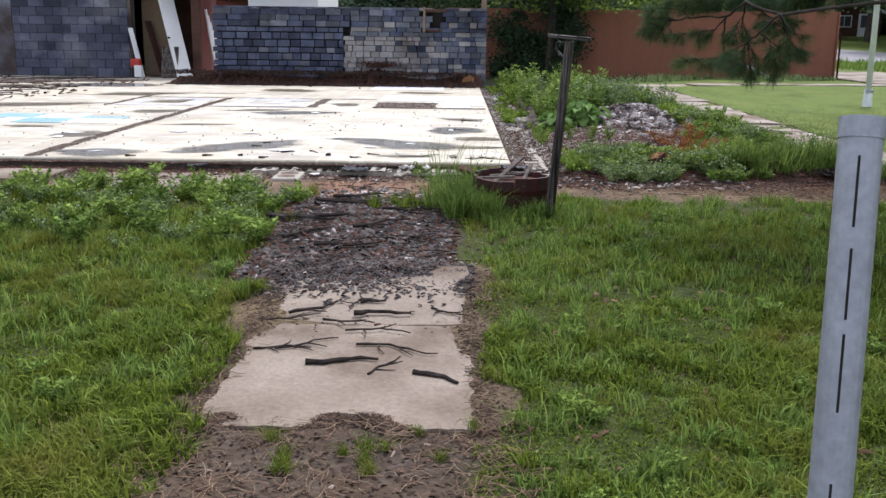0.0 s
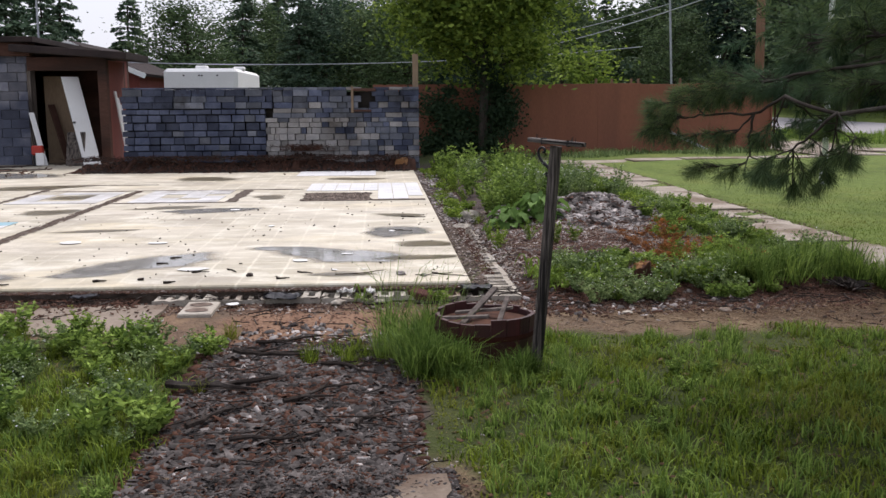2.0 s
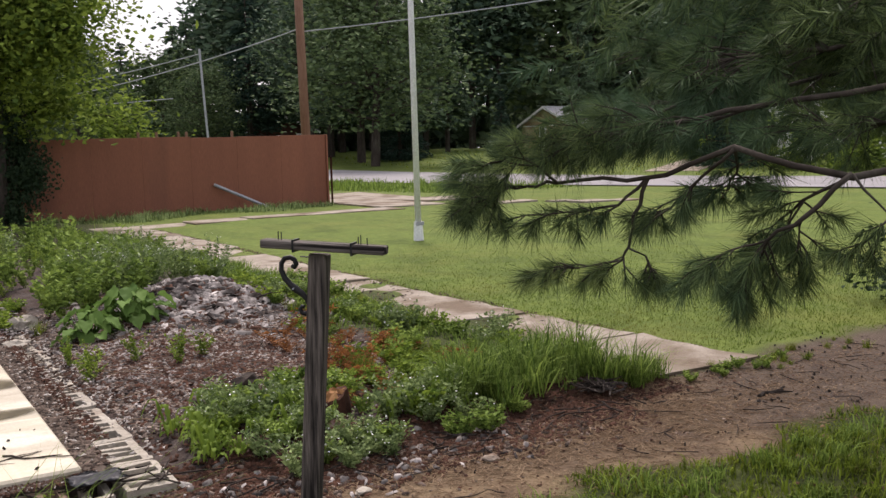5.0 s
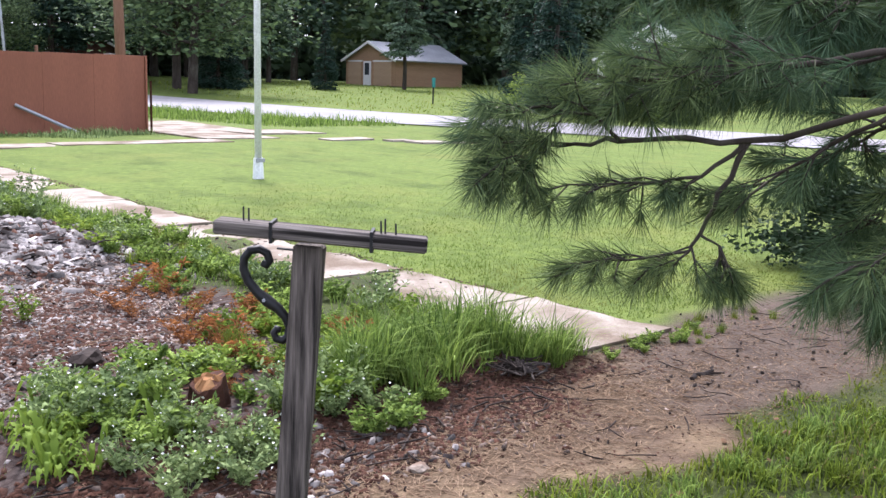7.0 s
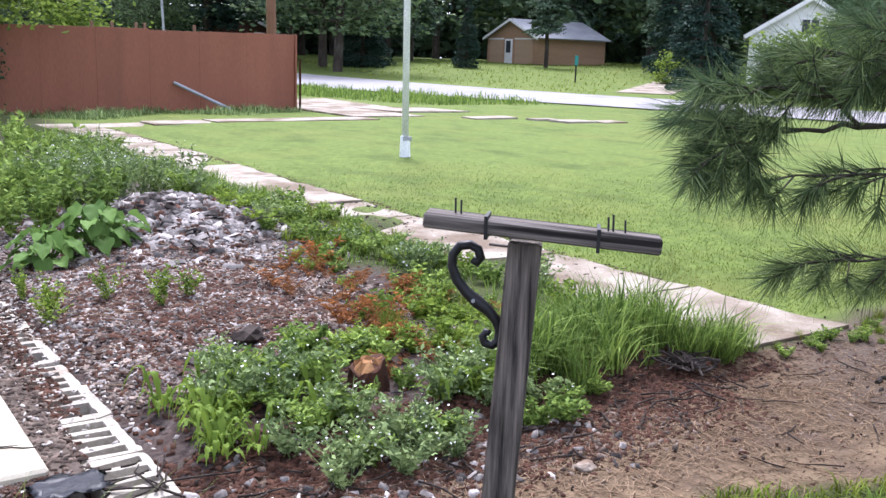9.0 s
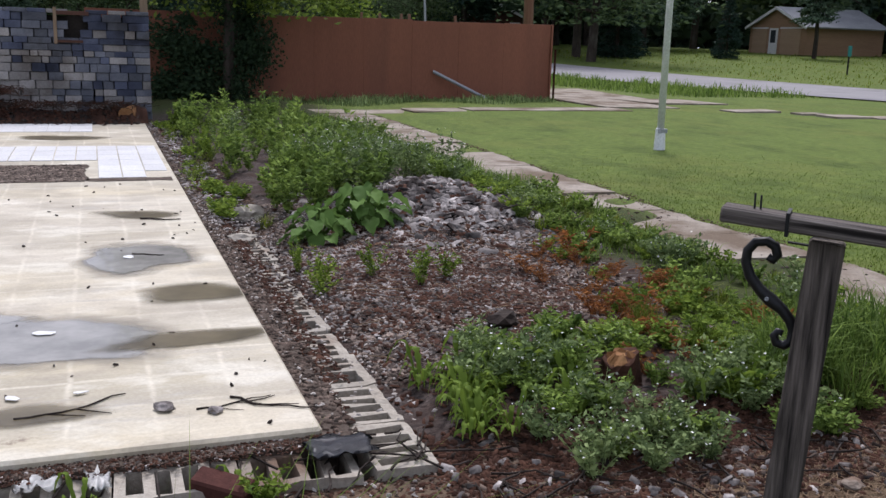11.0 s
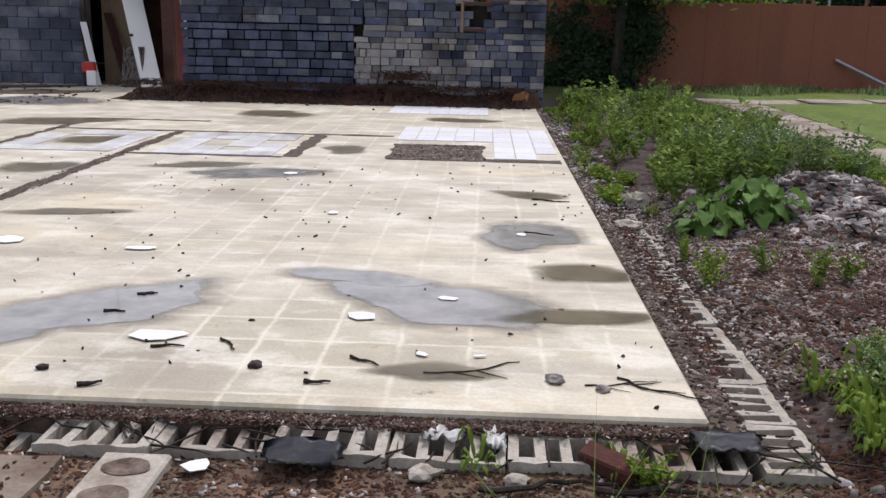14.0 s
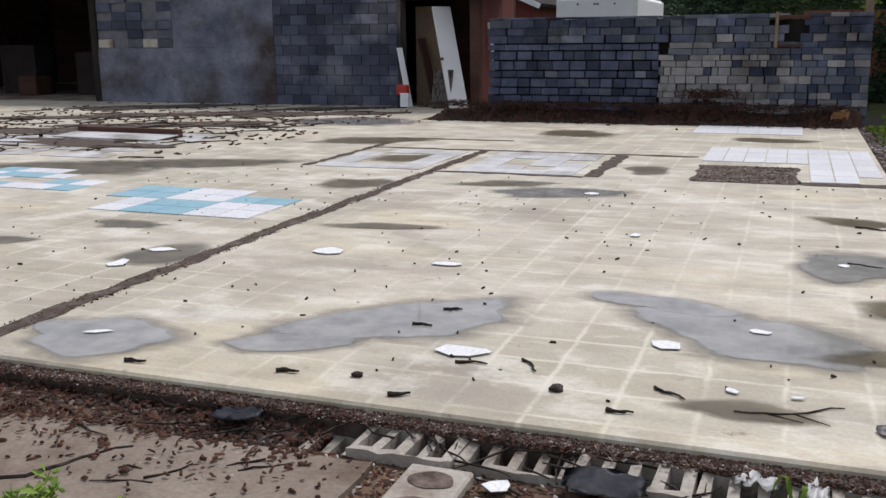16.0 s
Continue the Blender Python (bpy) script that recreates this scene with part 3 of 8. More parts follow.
PUDDLES = [
    (-2.13, 9.8, 0.58, 0.27, 0.84, WATER), (-2.5, 9.3, 0.26, 0.13, 0.4, WATER), (-3.42, 9.12, 0.36, 0.24, 0.2, WATER),
    (-0.45, 10.05, 0.5, 0.3, -0.62, WATER), (-0.95, 10.5, 0.36, 0.12, -0.15, WATER),
    (0.2, 9.9, 0.34, 0.13, 0.12, DAMP), (0.04, 11.65, 0.33, 0.3, 0.2, WATER), (0.3, 10.72, 0.26, 0.22, 0.0, DAMP),
    (0.12, 13.15, 0.28, 0.17, 0, DAMP), (-3.2, 12.0, 0.42, 0.12, 0.1, DAMP), (-2.3, 13.9, 0.5, 0.24, 0.4, WATER),
    (-2.9, 14.3, 0.4, 0.2, 0.3, DAMP), (-4.3, 13.9, 0.35, 0.3, 0.2, DAMP), (-1.75, 15.6, 0.24, 0.3, 0, DAMP),
    (-4.55, 15.9, 0.5, 0.3, 0.2, DAMP), (-6.8, 14.8, 1.1, 0.4, 0.25, DAMP), (-8.2, 13.9, 1.4, 0.6, 0.2, DAMP), (-4.2, 10.7, 0.24, 0.32, 0.1, DAMP),
    (-5.1, 11.5, 0.3, 0.14, 0.1, DAMP), (-5.6, 10.75, 0.2, 0.14, 0, DAMP), (-7.4, 20.4, 0.9, 0.7, 0.1, WATER), (-3.3, 19.2, 0.5, 0.5, 0.2, DAMP),
    (-5.8, 17.6, 0.8, 0.4, 0.2, DAMP), (-0.6, 18.9, 0.5, 0.3, 0.1, DAMP), (-0.45, 9.12, 0.24, 0.1, 0.1, DAMP), (-9.5, 12.4, 0.8, 0.3, 0.2, DAMP),
]
RIM = wet_material("damp_concrete", (0.24, 0.215, 0.175), (0.33, 0.3, 0.24), 0.45, 0.2, 0.6, 0.6)
for i, (px, py, rx, ry, turn, mat) in enumerate(PUDDLES):
    if mat is WATER:
        solo("damp_rim", wet_patch(px, py, rx * 1.1, ry * 1.2, turn, 0.0012 + 0.0002 * (i % 6), 40 + i), RIM, "damp rim of a drying puddle on the slab", "stain", "damp rims on the slab")
    solo("puddle", wet_patch(px, py, rx, ry, turn, 0.003 + 0.0003 * (i % 9), 40 + i), mat,
         "shallow rainwater puddle lying on the concrete slab" if mat is WATER else "damp brown stain drying on the concrete slab", "puddle", "puddles on the slab")


# ---- tile remains and dirty joints on the slab ----
def strip(name, x0, x1, y0, y1, lift=0.004, mat=MASTIC, label="", category="joint"):
    bm = bmesh.new()
    n = max(2, int(max(x1 - x0, y1 - y0) / 0.12))
    rng = random.Random(int(abs(x0 * 131 + y0 * 17)))
    along_x = x1 - x0 > y1 - y0
    lo, hi = [], []
    for k in range(n + 1):
        f = k / n
        e0, e1 = rng.uniform(-0.03, 0.03), rng.uniform(-0.03, 0.03)
        if along_x:
            lo.append((x0 + (x1 - x0) * f, y0 + e0)), hi.append((x0 + (x1 - x0) * f, y1 + e1))
        else:
            lo.append((x1 + e0, y0 + (y1 - y0) * f)), hi.append((x0 + e1, y0 + (y1 - y0) * f))
    a = [bm.verts.new((*p, SLAB_Z + lift)) for p in lo]
    b = [bm.verts.new((*p, SLAB_Z + lift)) for p in hi]
    for k in range(n):
        bm.faces.new((a[k], a[k + 1], b[k + 1], b[k]))
    solo(name, bm, mat, label, category, "dirty joints in the slab")


for s in ((-3.98, -3.86, 8.76, 16.8), (-5.52, -1.35, 16.82, 16.92), (-2.3, -2.14, 14.95, 16.8), (-5.5, -5.4, 15.0, 18.0), (-5.6, -3.9, 17.95, 18.05), (-3.95, -2.3, 14.9, 14.97)):
    strip("slab_joint", *s, label="dirt-filled joint where a wall stood on the slab")
strip("mastic_patch", -1.26, -0.28, 14.95, 16.18, 0.005, MASTIC, "dark bare mastic where floor tiles came off", "floor patch")
strip("mastic_patch", -0.28, 0.5, 14.95, 15.15, 0.005, MASTIC, "dark bare mastic where floor tiles came off", "floor patch")


def tile_floor(name, x0, y0, cols, rows, w, d, keep, mats, label, gap=0.006, lift=0.004):
    top = thing(name, (x0, y0, SLAB_Z), label, "floor tiles")
    meshes = {}
    for m in mats:
        meshes[m.name] = finish(box_bm(gap, w - gap, gap, d - gap, 0.0, lift + 0.004, 0.0015), "tile", m)
    for r in range(rows):
        for c in range(cols):
            k = keep(c, r)
            if k:
                ob = new("tile", meshes[mats[k - 1].name])
                ob.parent, ob.location = top, (c * w, r * d, 0)


rt = random.Random(5)
tile_floor("tile_floor", -1.3, 15.16, 8, 6, 0.225, 0.455, lambda c, r: 1 if (r >= 3 and rt.random() < 0.97 or (r >= 1 and c >= 5) or (c in (5, 6) and r == 0)) and not (c == 7 and r < 1) else 0, [TILE_WHITE], "remaining white floor tiles in a bright patch on the slab")
tile_floor("tile_floor", -3.66, 14.98, 4, 6, 0.31, 0.3, lambda c, r: 1 if rt.random() < 0.9 else 0, [TILE_WORN], "worn white floor tiles stuck to the slab", 0.003)
tile_floor("tile_floor", -5.32, 14.98, 4, 5, 0.31, 0.33, lambda c, r: 1 if (r < 1 or r > 3 or c > 2 or c < 1) and rt.random() < 0.85 else 0, [TILE_WORN], "broken border of white floor tiles on the slab", 0.003)
tile_floor("tile_floor", -1.72, 19.7, 5, 4, 0.3, 0.3, lambda c, r: 1, [TILE_WHITE], "pale strip of white floor tiles on the slab", 0.002)
tile_floor("checker_tile_floor", -6.2, 11.95, 6, 4, 0.31, 0.31, lambda c, r: (1 + (c // 2 + r // 2) % 2) if 1 <= c + (r > 1) and not (r == 3 and c > 3) and not (r == 0 and c == 0) else 0, [TILE_WHITE, TILE_BLUE], "patch of blue and white checkered floor tiles")
tile_floor("checker_tile_floor", -8.9, 12.7, 7, 4, 0.31, 0.31, lambda c, r: (1 + (c // 2 + r) % 2) if rt.random() < 0.85 and c + r < 8 else 0, [TILE_WHITE, TILE_BLUE], "patch of blue and white checkered floor tiles")
tile_floor("tile_floor", -12.5, 14.9, 14, 9, 0.31, 0.31, lambda c, r: 1 if rt.random() < 0.72 else 0, [TILE_WORN], "dirty white floor tiles under scattered debris", 0.003)


# ---- stacked block wall ----
def course_pieces(x0, x1, z0, z1, h, wmin, wmax, rng):
    z = z0
    while z < z1 - 0.02:
        hh = min(h * rng.uniform(0.8, 1.2), z1 - z)
        x = x0 + rng.uniform(-0.03, 0.03)
        while x < x1 - 0.04:
            w = min(rng.uniform(wmin, wmax), x1 - x)
            if x1 - (x + w) < 0.08:
                w = x1 - x
            yield x, z, w, hh
            x += w
        z += hh


BLOCKS = {}


def block_mesh(w, h, d, mat):
    key = (round(w / 0.02), round(h / 0.01), mat.name)
    if key not in BLOCKS:
        BLOCKS[key] = finish(box_bm(-w / 2, w / 2, -d / 2, d / 2, 0, h, 0.006), "block", mat)
    return BLOCKS[key]


def stacked_wall():
    rng = random.Random(11)
    x0, x1, y, z0, z1 = -5.42, 0.7, 21.95, SLAB_Z, 1.93
    top = thing("wall_stacked_block", (x0, y, z0), "dry-stacked wall of dark and pale concrete blocks", "wall", kind="structure")
    # near-black filler: the shade between blocks is painted, showing through the gaps
    part("core", box_bm(x0 + 0.05, x1 - 0.05, y - 0.06, y + 0.3, z0, z1 - 0.1), SHADE_BLACK, top)
    pieces = []
    for x, z, w, h in course_pieces(x0, -2.5, z0, 1.5, 0.155, 0.18, 0.32, rng):
        lit = rng.random()
        pieces.append((x, z, w, h, STONE_MID if lit < 0.13 else STONE_DARK, -0.05 + 0.02 * (z - z0), 0.022))
    for x, z, w, h in course_pieces(x0, -2.35, 1.5, z1, 0.145, 0.22, 0.42, rng):
        pieces.append((x, z, w, h, STONE_MID if rng.random() < 0.22 else STONE_DARK, -0.02, 0.004))
    for x, z, w, h in course_pieces(-2.5, x1, z0, 1.3, 0.125, 0.1, 0.3, rng):
        pale = 0.95 - 0.75 * smooth_step(np.float64(x), -1.2, -0.4)
        if x > 0.1:
            pale = 0.35
        m = STONE_LIGHT if rng.random() < pale else (STONE_MID if rng.random() < 0.65 else STONE_DARK)
        pieces.append((x, z, w, h, m, 0.0, 0.004))
    for x, z, w, h in course_pieces(-2.35, x1, 1.3, z1, 0.112, 0.16, 0.4, rng):
        if -0.66 < x + w / 2 < -0.3 and z > 1.45:
            continue
        pale = 0.2 if z < 1.55 else 0.04
        m = STONE_LIGHT if rng.random() < pale else (STONE_MID if rng.random() < 0.5 else STONE_DARK)
        pieces.append((x, z, w, h, m, 0.0, 0.004))
    for x, z, w, h, m, dy, gap in pieces:
        ob = new("block", block_mesh(w - 0.013, h - gap, 0.2, m))
        ob.parent = top
        ob.location = (x + w / 2 - x0, dy + rng.uniform(-0.04, 0.025) - 0.08, z - z0)
        ob.rotation_euler = (0, rng.uniform(-0.02, 0.02), rng.uniform(-0.05, 0.05))
    frame_thing = thing("wooden_frame", (-0.5, 21.75, 1.42), "small brown wooden frame propped in the block wall", "frame")
    for name, b in (("post", (-0.72, -0.67, 21.72, 21.78, 1.4, 1.95)), ("rail", (-0.67, -0.2, 21.72, 21.78, 1.84, 1.9)), ("rail", (-0.67, -0.3, 21.72, 21.78, 1.42, 1.46))):
        part(name, box_bm(*b, bevel=0.004), TAN_PLY if name == "post" else BROWN_BOARD, frame_thing)
    post = solo("timber_post", box_bm(0.58, 0.7, 22.1, 22.22, 0.2, 2.62, 0.008), TAN_PLY, "tan timber post rising behind the block wall", "post")


stacked_wall()


# ---- block building at the back ----
def building():
    top = thing("block_building", (-12, 24, SLAB_Z), "derelict concrete-block building with an open doorway and a sagging roof", "building")
    wall = part("front_wall", box_bm(-15.6, -8.05, 24.02, 24.22, SLAB_Z, 2.68), MORTAR, top)
    rng = random.Random(3)
    z, row = SLAB_Z, 0
    while z < 2.62:
        x = -10.95 + (0.2 if row % 2 else 0.0)
        if row % 2:
            b = new("block", block_mesh(0.19, 0.2, 0.05, CMU))
            b.parent = wall
            b.location = (-10.85 + 12, 24.01 - 24, z - SLAB_Z)
        while x < -8.1:
            w = min(0.41, -8.05 - x)
            ob = new("block", block_mesh(w - 0.012, 0.2, 0.05, CMU))
            ob.parent = wall
            ob.location = (x + w / 2 + 12, 24.01 - 24 + rng.uniform(-0.003, 0.003), z - SLAB_Z)
            x += 0.41
        z += 0.209
        row += 1
    part("plaster_coat", box_bm(-15.6, -10.93, 23.97, 24.02, SLAB_Z, 1.45, 0.006), PARGE, wall, "grey cement plaster coat with rusty stains")
    part("plaster_coat", box_bm(-13.6, -10.95, 23.975, 24.02, 1.45, 2.68, 0.006), PARGE, wall, "grey cement plaster coat with rusty stains")
    for k in range(34):
        x, zz = -15.55 + 0.41 * rng.randrange(5), 1.46 + 0.2 * rng.randrange(6)
        ob = new("block", block_mesh(0.398, 0.19, 0.05, CMU if rng.random() < 0.45 else PALE_BLOCK if rng.random() < 0.2 else STONE_MID))
        ob.parent, ob.location = wall, (x + 0.2 + 12, -0.005 - 0.0007 * (k % 12), zz - SLAB_Z)
    part("fascia", box_bm(-24, -7.95, 23.86, 24.3, 2.68, 2.98, 0.01), BROWN_BOARD, top, "peeling reddish-brown fascia board")
    bm = box_bm(-8.3, -5.75, 23.6, 25.7, 2.68, 2.84, 0.01, turn=Matrix.Translation((-7, 24, 2.75)) @ Matrix.Rotation(radians(4), 4, "Y") @ Matrix.Translation((7, -24, -2.75)))
    part("porch_roof", bm, ROOFING, top, "dark tar-paper roof edge sloping over the doorway")
    part("main_roof", box_bm(-24.3, -7.8, 23.7, 33, 2.98, 3.1, 0.01), ROOFING, top)
    part("lintel", box_bm(-8.05, -6.35, 23.95, 24.2, 2.36, 2.66, 0.006), BROWN_BOARD, top, "dark brown boarding above the doorway")
    part("jamb", box_bm(-6.5, -6.3, 23.95, 24.15, SLAB_Z, 2.6, 0.006), BROWN_BOARD, top, "dark brown wooden door jamb")
    part("jamb", box_bm(-8.06, -7.98, 23.93, 24.25, SLAB_Z, 2.36, 0.006), WEATHERED, top)
    part("side_wall", box_bm(-6.45, -6.32, 24.15, 25.5, SLAB_Z, 2.6), RED_SIDING, top, "red painted side wall")
    part("bay_wall", box_bm(-8.05, -6.32, 25.5, 25.6, SLAB_Z, 2.6), BROWN_BOARD, top)
    part("gable_wall", box_bm(-8.05, -7.9, 25.6, 32, SLAB_Z, 2.98), RED_SIDING, top, "red painted side wall")
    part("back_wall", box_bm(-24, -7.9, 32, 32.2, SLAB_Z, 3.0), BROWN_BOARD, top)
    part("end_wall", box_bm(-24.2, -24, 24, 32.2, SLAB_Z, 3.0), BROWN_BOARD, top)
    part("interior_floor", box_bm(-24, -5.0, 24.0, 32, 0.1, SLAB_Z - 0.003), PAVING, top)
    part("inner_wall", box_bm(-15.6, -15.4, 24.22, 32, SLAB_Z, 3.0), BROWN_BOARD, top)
    part("pier", box_bm(-15.75, -15.58, 23.96, 24.3, SLAB_Z, 2.68), SHADE_BLACK, top)
    part("inner_panel", box_bm(-7.95, -7.3, 24.7, 24.75, SLAB_Z, 2.25), TAN_PLY, top, "tan plywood sheet inside the doorway")

    def leaning(name, foot, head, w, d, mat, label, cat):
        a, b = Vector(foot), Vector(head)
        length = (b - a).length
        q = (b - a).to_track_quat("Z", "Y").to_matrix().to_4x4()
        ob = thing(name, foot, label, cat)
        part("panel", box_bm(-w / 2, w / 2, -d / 2, d / 2, 0, length, 0.005, turn=Matrix.Translation(a) @ q), mat, ob)
        return ob
    door = leaning("white_door", (-6.62, 23.6, SLAB_Z + 0.01), (-7.2, 24.2, 2.22), 0.4, 0.045, WHITE, "white painted door leaning across the open doorway", "door")
    part("door_knob", tube_bm([(-7.0, 23.72, 1.2), (-7.0, 23.66, 1.2)], [0.03, 0.025], 8), BLACK_IRON, door)
    leaning("white_board", (-7.66, 23.6, SLAB_Z + 0.01), (-8.0, 23.9, 1.42), 0.12, 0.03, WHITE, "narrow white board leaning beside the doorway", "board")
    leaning("grey_panel", (-6.98, 23.5, SLAB_Z + 0.01), (-6.98, 23.75, 0.98), 0.4, 0.04, WEATHERED, "grey weathered panel propped against the white door", "panel")
    leaning("brown_board", (-7.35, 24.3, SLAB_Z + 0.01), (-7.75, 24.5, 1.6), 0.2, 0.03, BROWN_BOARD, "brown board leaning inside the doorway", "board")
    saw = thing("red_machine", (-7.78, 23.5, SLAB_Z), "small red and white garden machine beside the doorway", "machine")
    part("housing", box_bm(-7.9, -7.66, 23.42, 23.6, SLAB_Z + 0.25, SLAB_Z + 0.46, 0.03), surface("red_plastic", (0.4, 0.03, 0.02), (0.5, 0.05, 0.03), None, 5, 40, 0.5, 0.001), saw)
    part("base", box_bm(-7.88, -7.7, 23.44, 23.58, SLAB_Z, SLAB_Z + 0.25, 0.02), BLACK_IRON, saw)
    part("guard", box_bm(-7.8, -7.62, 23.4, 23.44, SLAB_Z + 0.02, SLAB_Z + 0.3, 0.01), WHITE, saw)
    for k in range(5):
        x = -6.0 + 0.07 * k
        leaning("white_pole", (x, 24.35 + 0.1 * k, SLAB_Z), (-6.28, 24.5 + 0.2 * k, 1.9 - 0.16 * k), 0.05, 0.05, WHITE, "white pole leaning on the red wall", "pole")
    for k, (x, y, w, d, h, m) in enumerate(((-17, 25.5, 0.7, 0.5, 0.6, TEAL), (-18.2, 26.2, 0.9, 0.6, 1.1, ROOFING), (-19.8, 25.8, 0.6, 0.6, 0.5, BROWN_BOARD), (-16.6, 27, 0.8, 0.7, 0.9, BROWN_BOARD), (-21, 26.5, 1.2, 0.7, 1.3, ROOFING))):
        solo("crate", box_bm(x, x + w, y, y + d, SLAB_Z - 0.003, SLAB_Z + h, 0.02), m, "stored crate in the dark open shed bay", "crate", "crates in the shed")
    solo("antenna_mast", tube_bm([(-8.1, 25, 3.08), (-8.1, 25, 6.0)], 0.025, 6), GALV, "thin metal mast above the building roof", "mast")


building()


# ---- brown fence ----
def fence():
    y, z0, z1 = 28.2, 0.06, 2.1
    top = thing("fence", (6, y, 0.06), "tall solid fence of smooth brown painted panels", "fence")
    xs = [1.1 + 1.22 * k for k in range(8)] + [10.95]
    for k, (a, b) in enumerate(zip(xs, xs[1:])):
        part("panel", box_bm(a + 0.001, b - 0.001, y + 0.001 * (k % 2), y + 0.03, z0, z1 + 0.015 * math.sin(k * 2.1), 0.003), FENCE, top)
    part("end_board", box_bm(10.952, 11.0, y - 0.04, y + 0.06, z0, z1 + 0.02, 0.004), FENCE, top)
    for x in (5.9, 6.35, 6.9, 7.1, 8.3):
        part("post", box_bm(x, x + 0.06, y + 0.035, y + 0.1, 0.1, z1 + 0.14, 0.004), POLE_WOOD, top)
    part("panel", box_bm(-0.3, 1.098, y, y + 0.03, z0, z1, 0.003), FENCE, top)
    gate = thing("steel_post", (10.98, 27.9, 0.1), "thin rusty steel post beside the end of the fence", "post")
    part("shaft", tube_bm([(10.98, 27.95, 0.05), (10.98, 27.95, 1.5)], 0.03, 8), RUST, gate)
    pipe = thing("leaning_pipe", (9.0, 27.6, 0.2), "white metal pipe leaning low against the brown fence", "pipe")
    part("shaft", tube_bm([(9.1, 27.75, 0.22), (7.75, 28.16, 0.88)], 0.04, 8), GALV, pipe)


fence()


# ---- paving: garden walk, front walk, pads ----
def paving_thing(name, at, label, slabs, seed, thick=0.07, lift=0.035, mat=PAVING):
    rng = random.Random(seed)
    top = thing(name, at, label, "paving", kind="structure")
    for x0, x1, y0, y1 in slabs:
        z = gz((x0 + x1) / 2, (y0 + y1) / 2) + lift + rng.uniform(-0.008, 0.012) * (0.2 if name == "front_walk" else 1)
        bm = bmesh.new()
        nx, ny = max(2, int((x1 - x0) / (0.045 if name == "front_walk" else 0.12))), max(2, int((y1 - y0) / (0.045 if name == "front_walk" else 0.12)))
        ring = [(x0 + (x1 - x0) * k / nx, y0) for k in range(nx)] + [(x1, y0 + (y1 - y0) * k / ny) for k in range(ny)] + [(x1 - (x1 - x0) * k / nx, y1) for k in range(nx)] + [(x0, y1 - (y1 - y0) * k / ny) for k in range(ny)]
        z0, z1 = gz((x0 + x1) / 2, y0), gz((x0 + x1) / 2, y1)
        rise = (z1 - z0) / (y1 - y0) if y0 < 7 else 0.0
        worn = 0.035 if name == "garden_walk" else 0.0
        up = [bm.verts.new((x + rng.uniform(-0.014, 0.014) + worn * math.sin(yy * 9 + x * 5) * math.sin(yy * 3.1), yy + rng.uniform(-0.01, 0.01), z + rise * (yy - (y0 + y1) / 2))) for x, yy in ring]
        dn = [bm.verts.new((v.co.x, v.co.y, v.co.z - thick)) for v in up]
        bm.faces.new(up)
        for k in range(len(up)):
            bm.faces.new((up[k], dn[k], dn[(k + 1) % len(up)], up[(k + 1) % len(up)]))
        bmesh.ops.rotate(bm, verts=bm.verts, cent=((x0 + x1) / 2, (y0 + y1) / 2, z), matrix=Matrix.Rotation(rng.uniform(-0.012, 0.012) * (0.1 if name == "front_walk" else 1), 3, "X") @ Matrix.Rotation(rng.uniform(-0.012, 0.012), 3, "Y"))
        part("paving_slab", bm, mat, top)


rw = random.Random(8)
walk_slabs, yy = [], 8.58
while yy < 24.0:
    step = rw.choice((1.15, 1.3, 0.9))
    off = rw.uniform(-0.05, 0.05) + 0.1 * math.sin(yy * 0.35)
    walk_slabs.append((4.02 + off, 4.92 + off, yy + 0.012, min(yy + step, 24.2) - 0.012))
    yy += step
paving_thing("garden_walk", (4.5, 16, 0.15), "cracked pale concrete garden walk crossing the lawn", walk_slabs, 2, lift=0.008)
paving_thing("cross_walk", (7, 24.7, 0.15), "pale concrete walk along the brown fence", [(3.4 + 1.3 * k, 4.68 + 1.3 * k, 24.3, 25.2) for k in range(6)], 3, lift=0.012)
paving_thing("driveway_pad", (13, 30, 0.2), "bright concrete pad beside the end of the fence", [(11.0, 13.0, 25.2, 28.8), (11.1, 14.4, 28.83, 33), (13.03, 15.4, 26.6, 28.8)], 4)
paving_thing("broken_pad", (15, 23, 0.2), "broken concrete pieces lying in the grass", [(13.7, 15.0, 24.0, 24.6), (15.2, 16.2, 22.4, 23.1), (16.2, 17.0, 22.2, 22.8), (15.0, 15.7, 23.3, 23.7)], 5)
paving_thing("front_walk", (-0.36, 4, 0.03), "old concrete front walk littered with broken sticks", [(-0.86, 0.12, 3.12, 4.3), (-0.87, 0.11, 4.306, 5.2)], 6, lift=0.015, mat=FRONT_PAVING)
paving_thing("yard_paving", (-2.4, 8, 0.14), "broken concrete paving beside the slab", [(-3.25, -1.66, 7.55, 8.4), (-5.4, -3.4, 7.8, 8.42), (-7.6, -5.5, 7.7, 8.42)], 7, lift=0.014, mat=FRONT_PAVING)


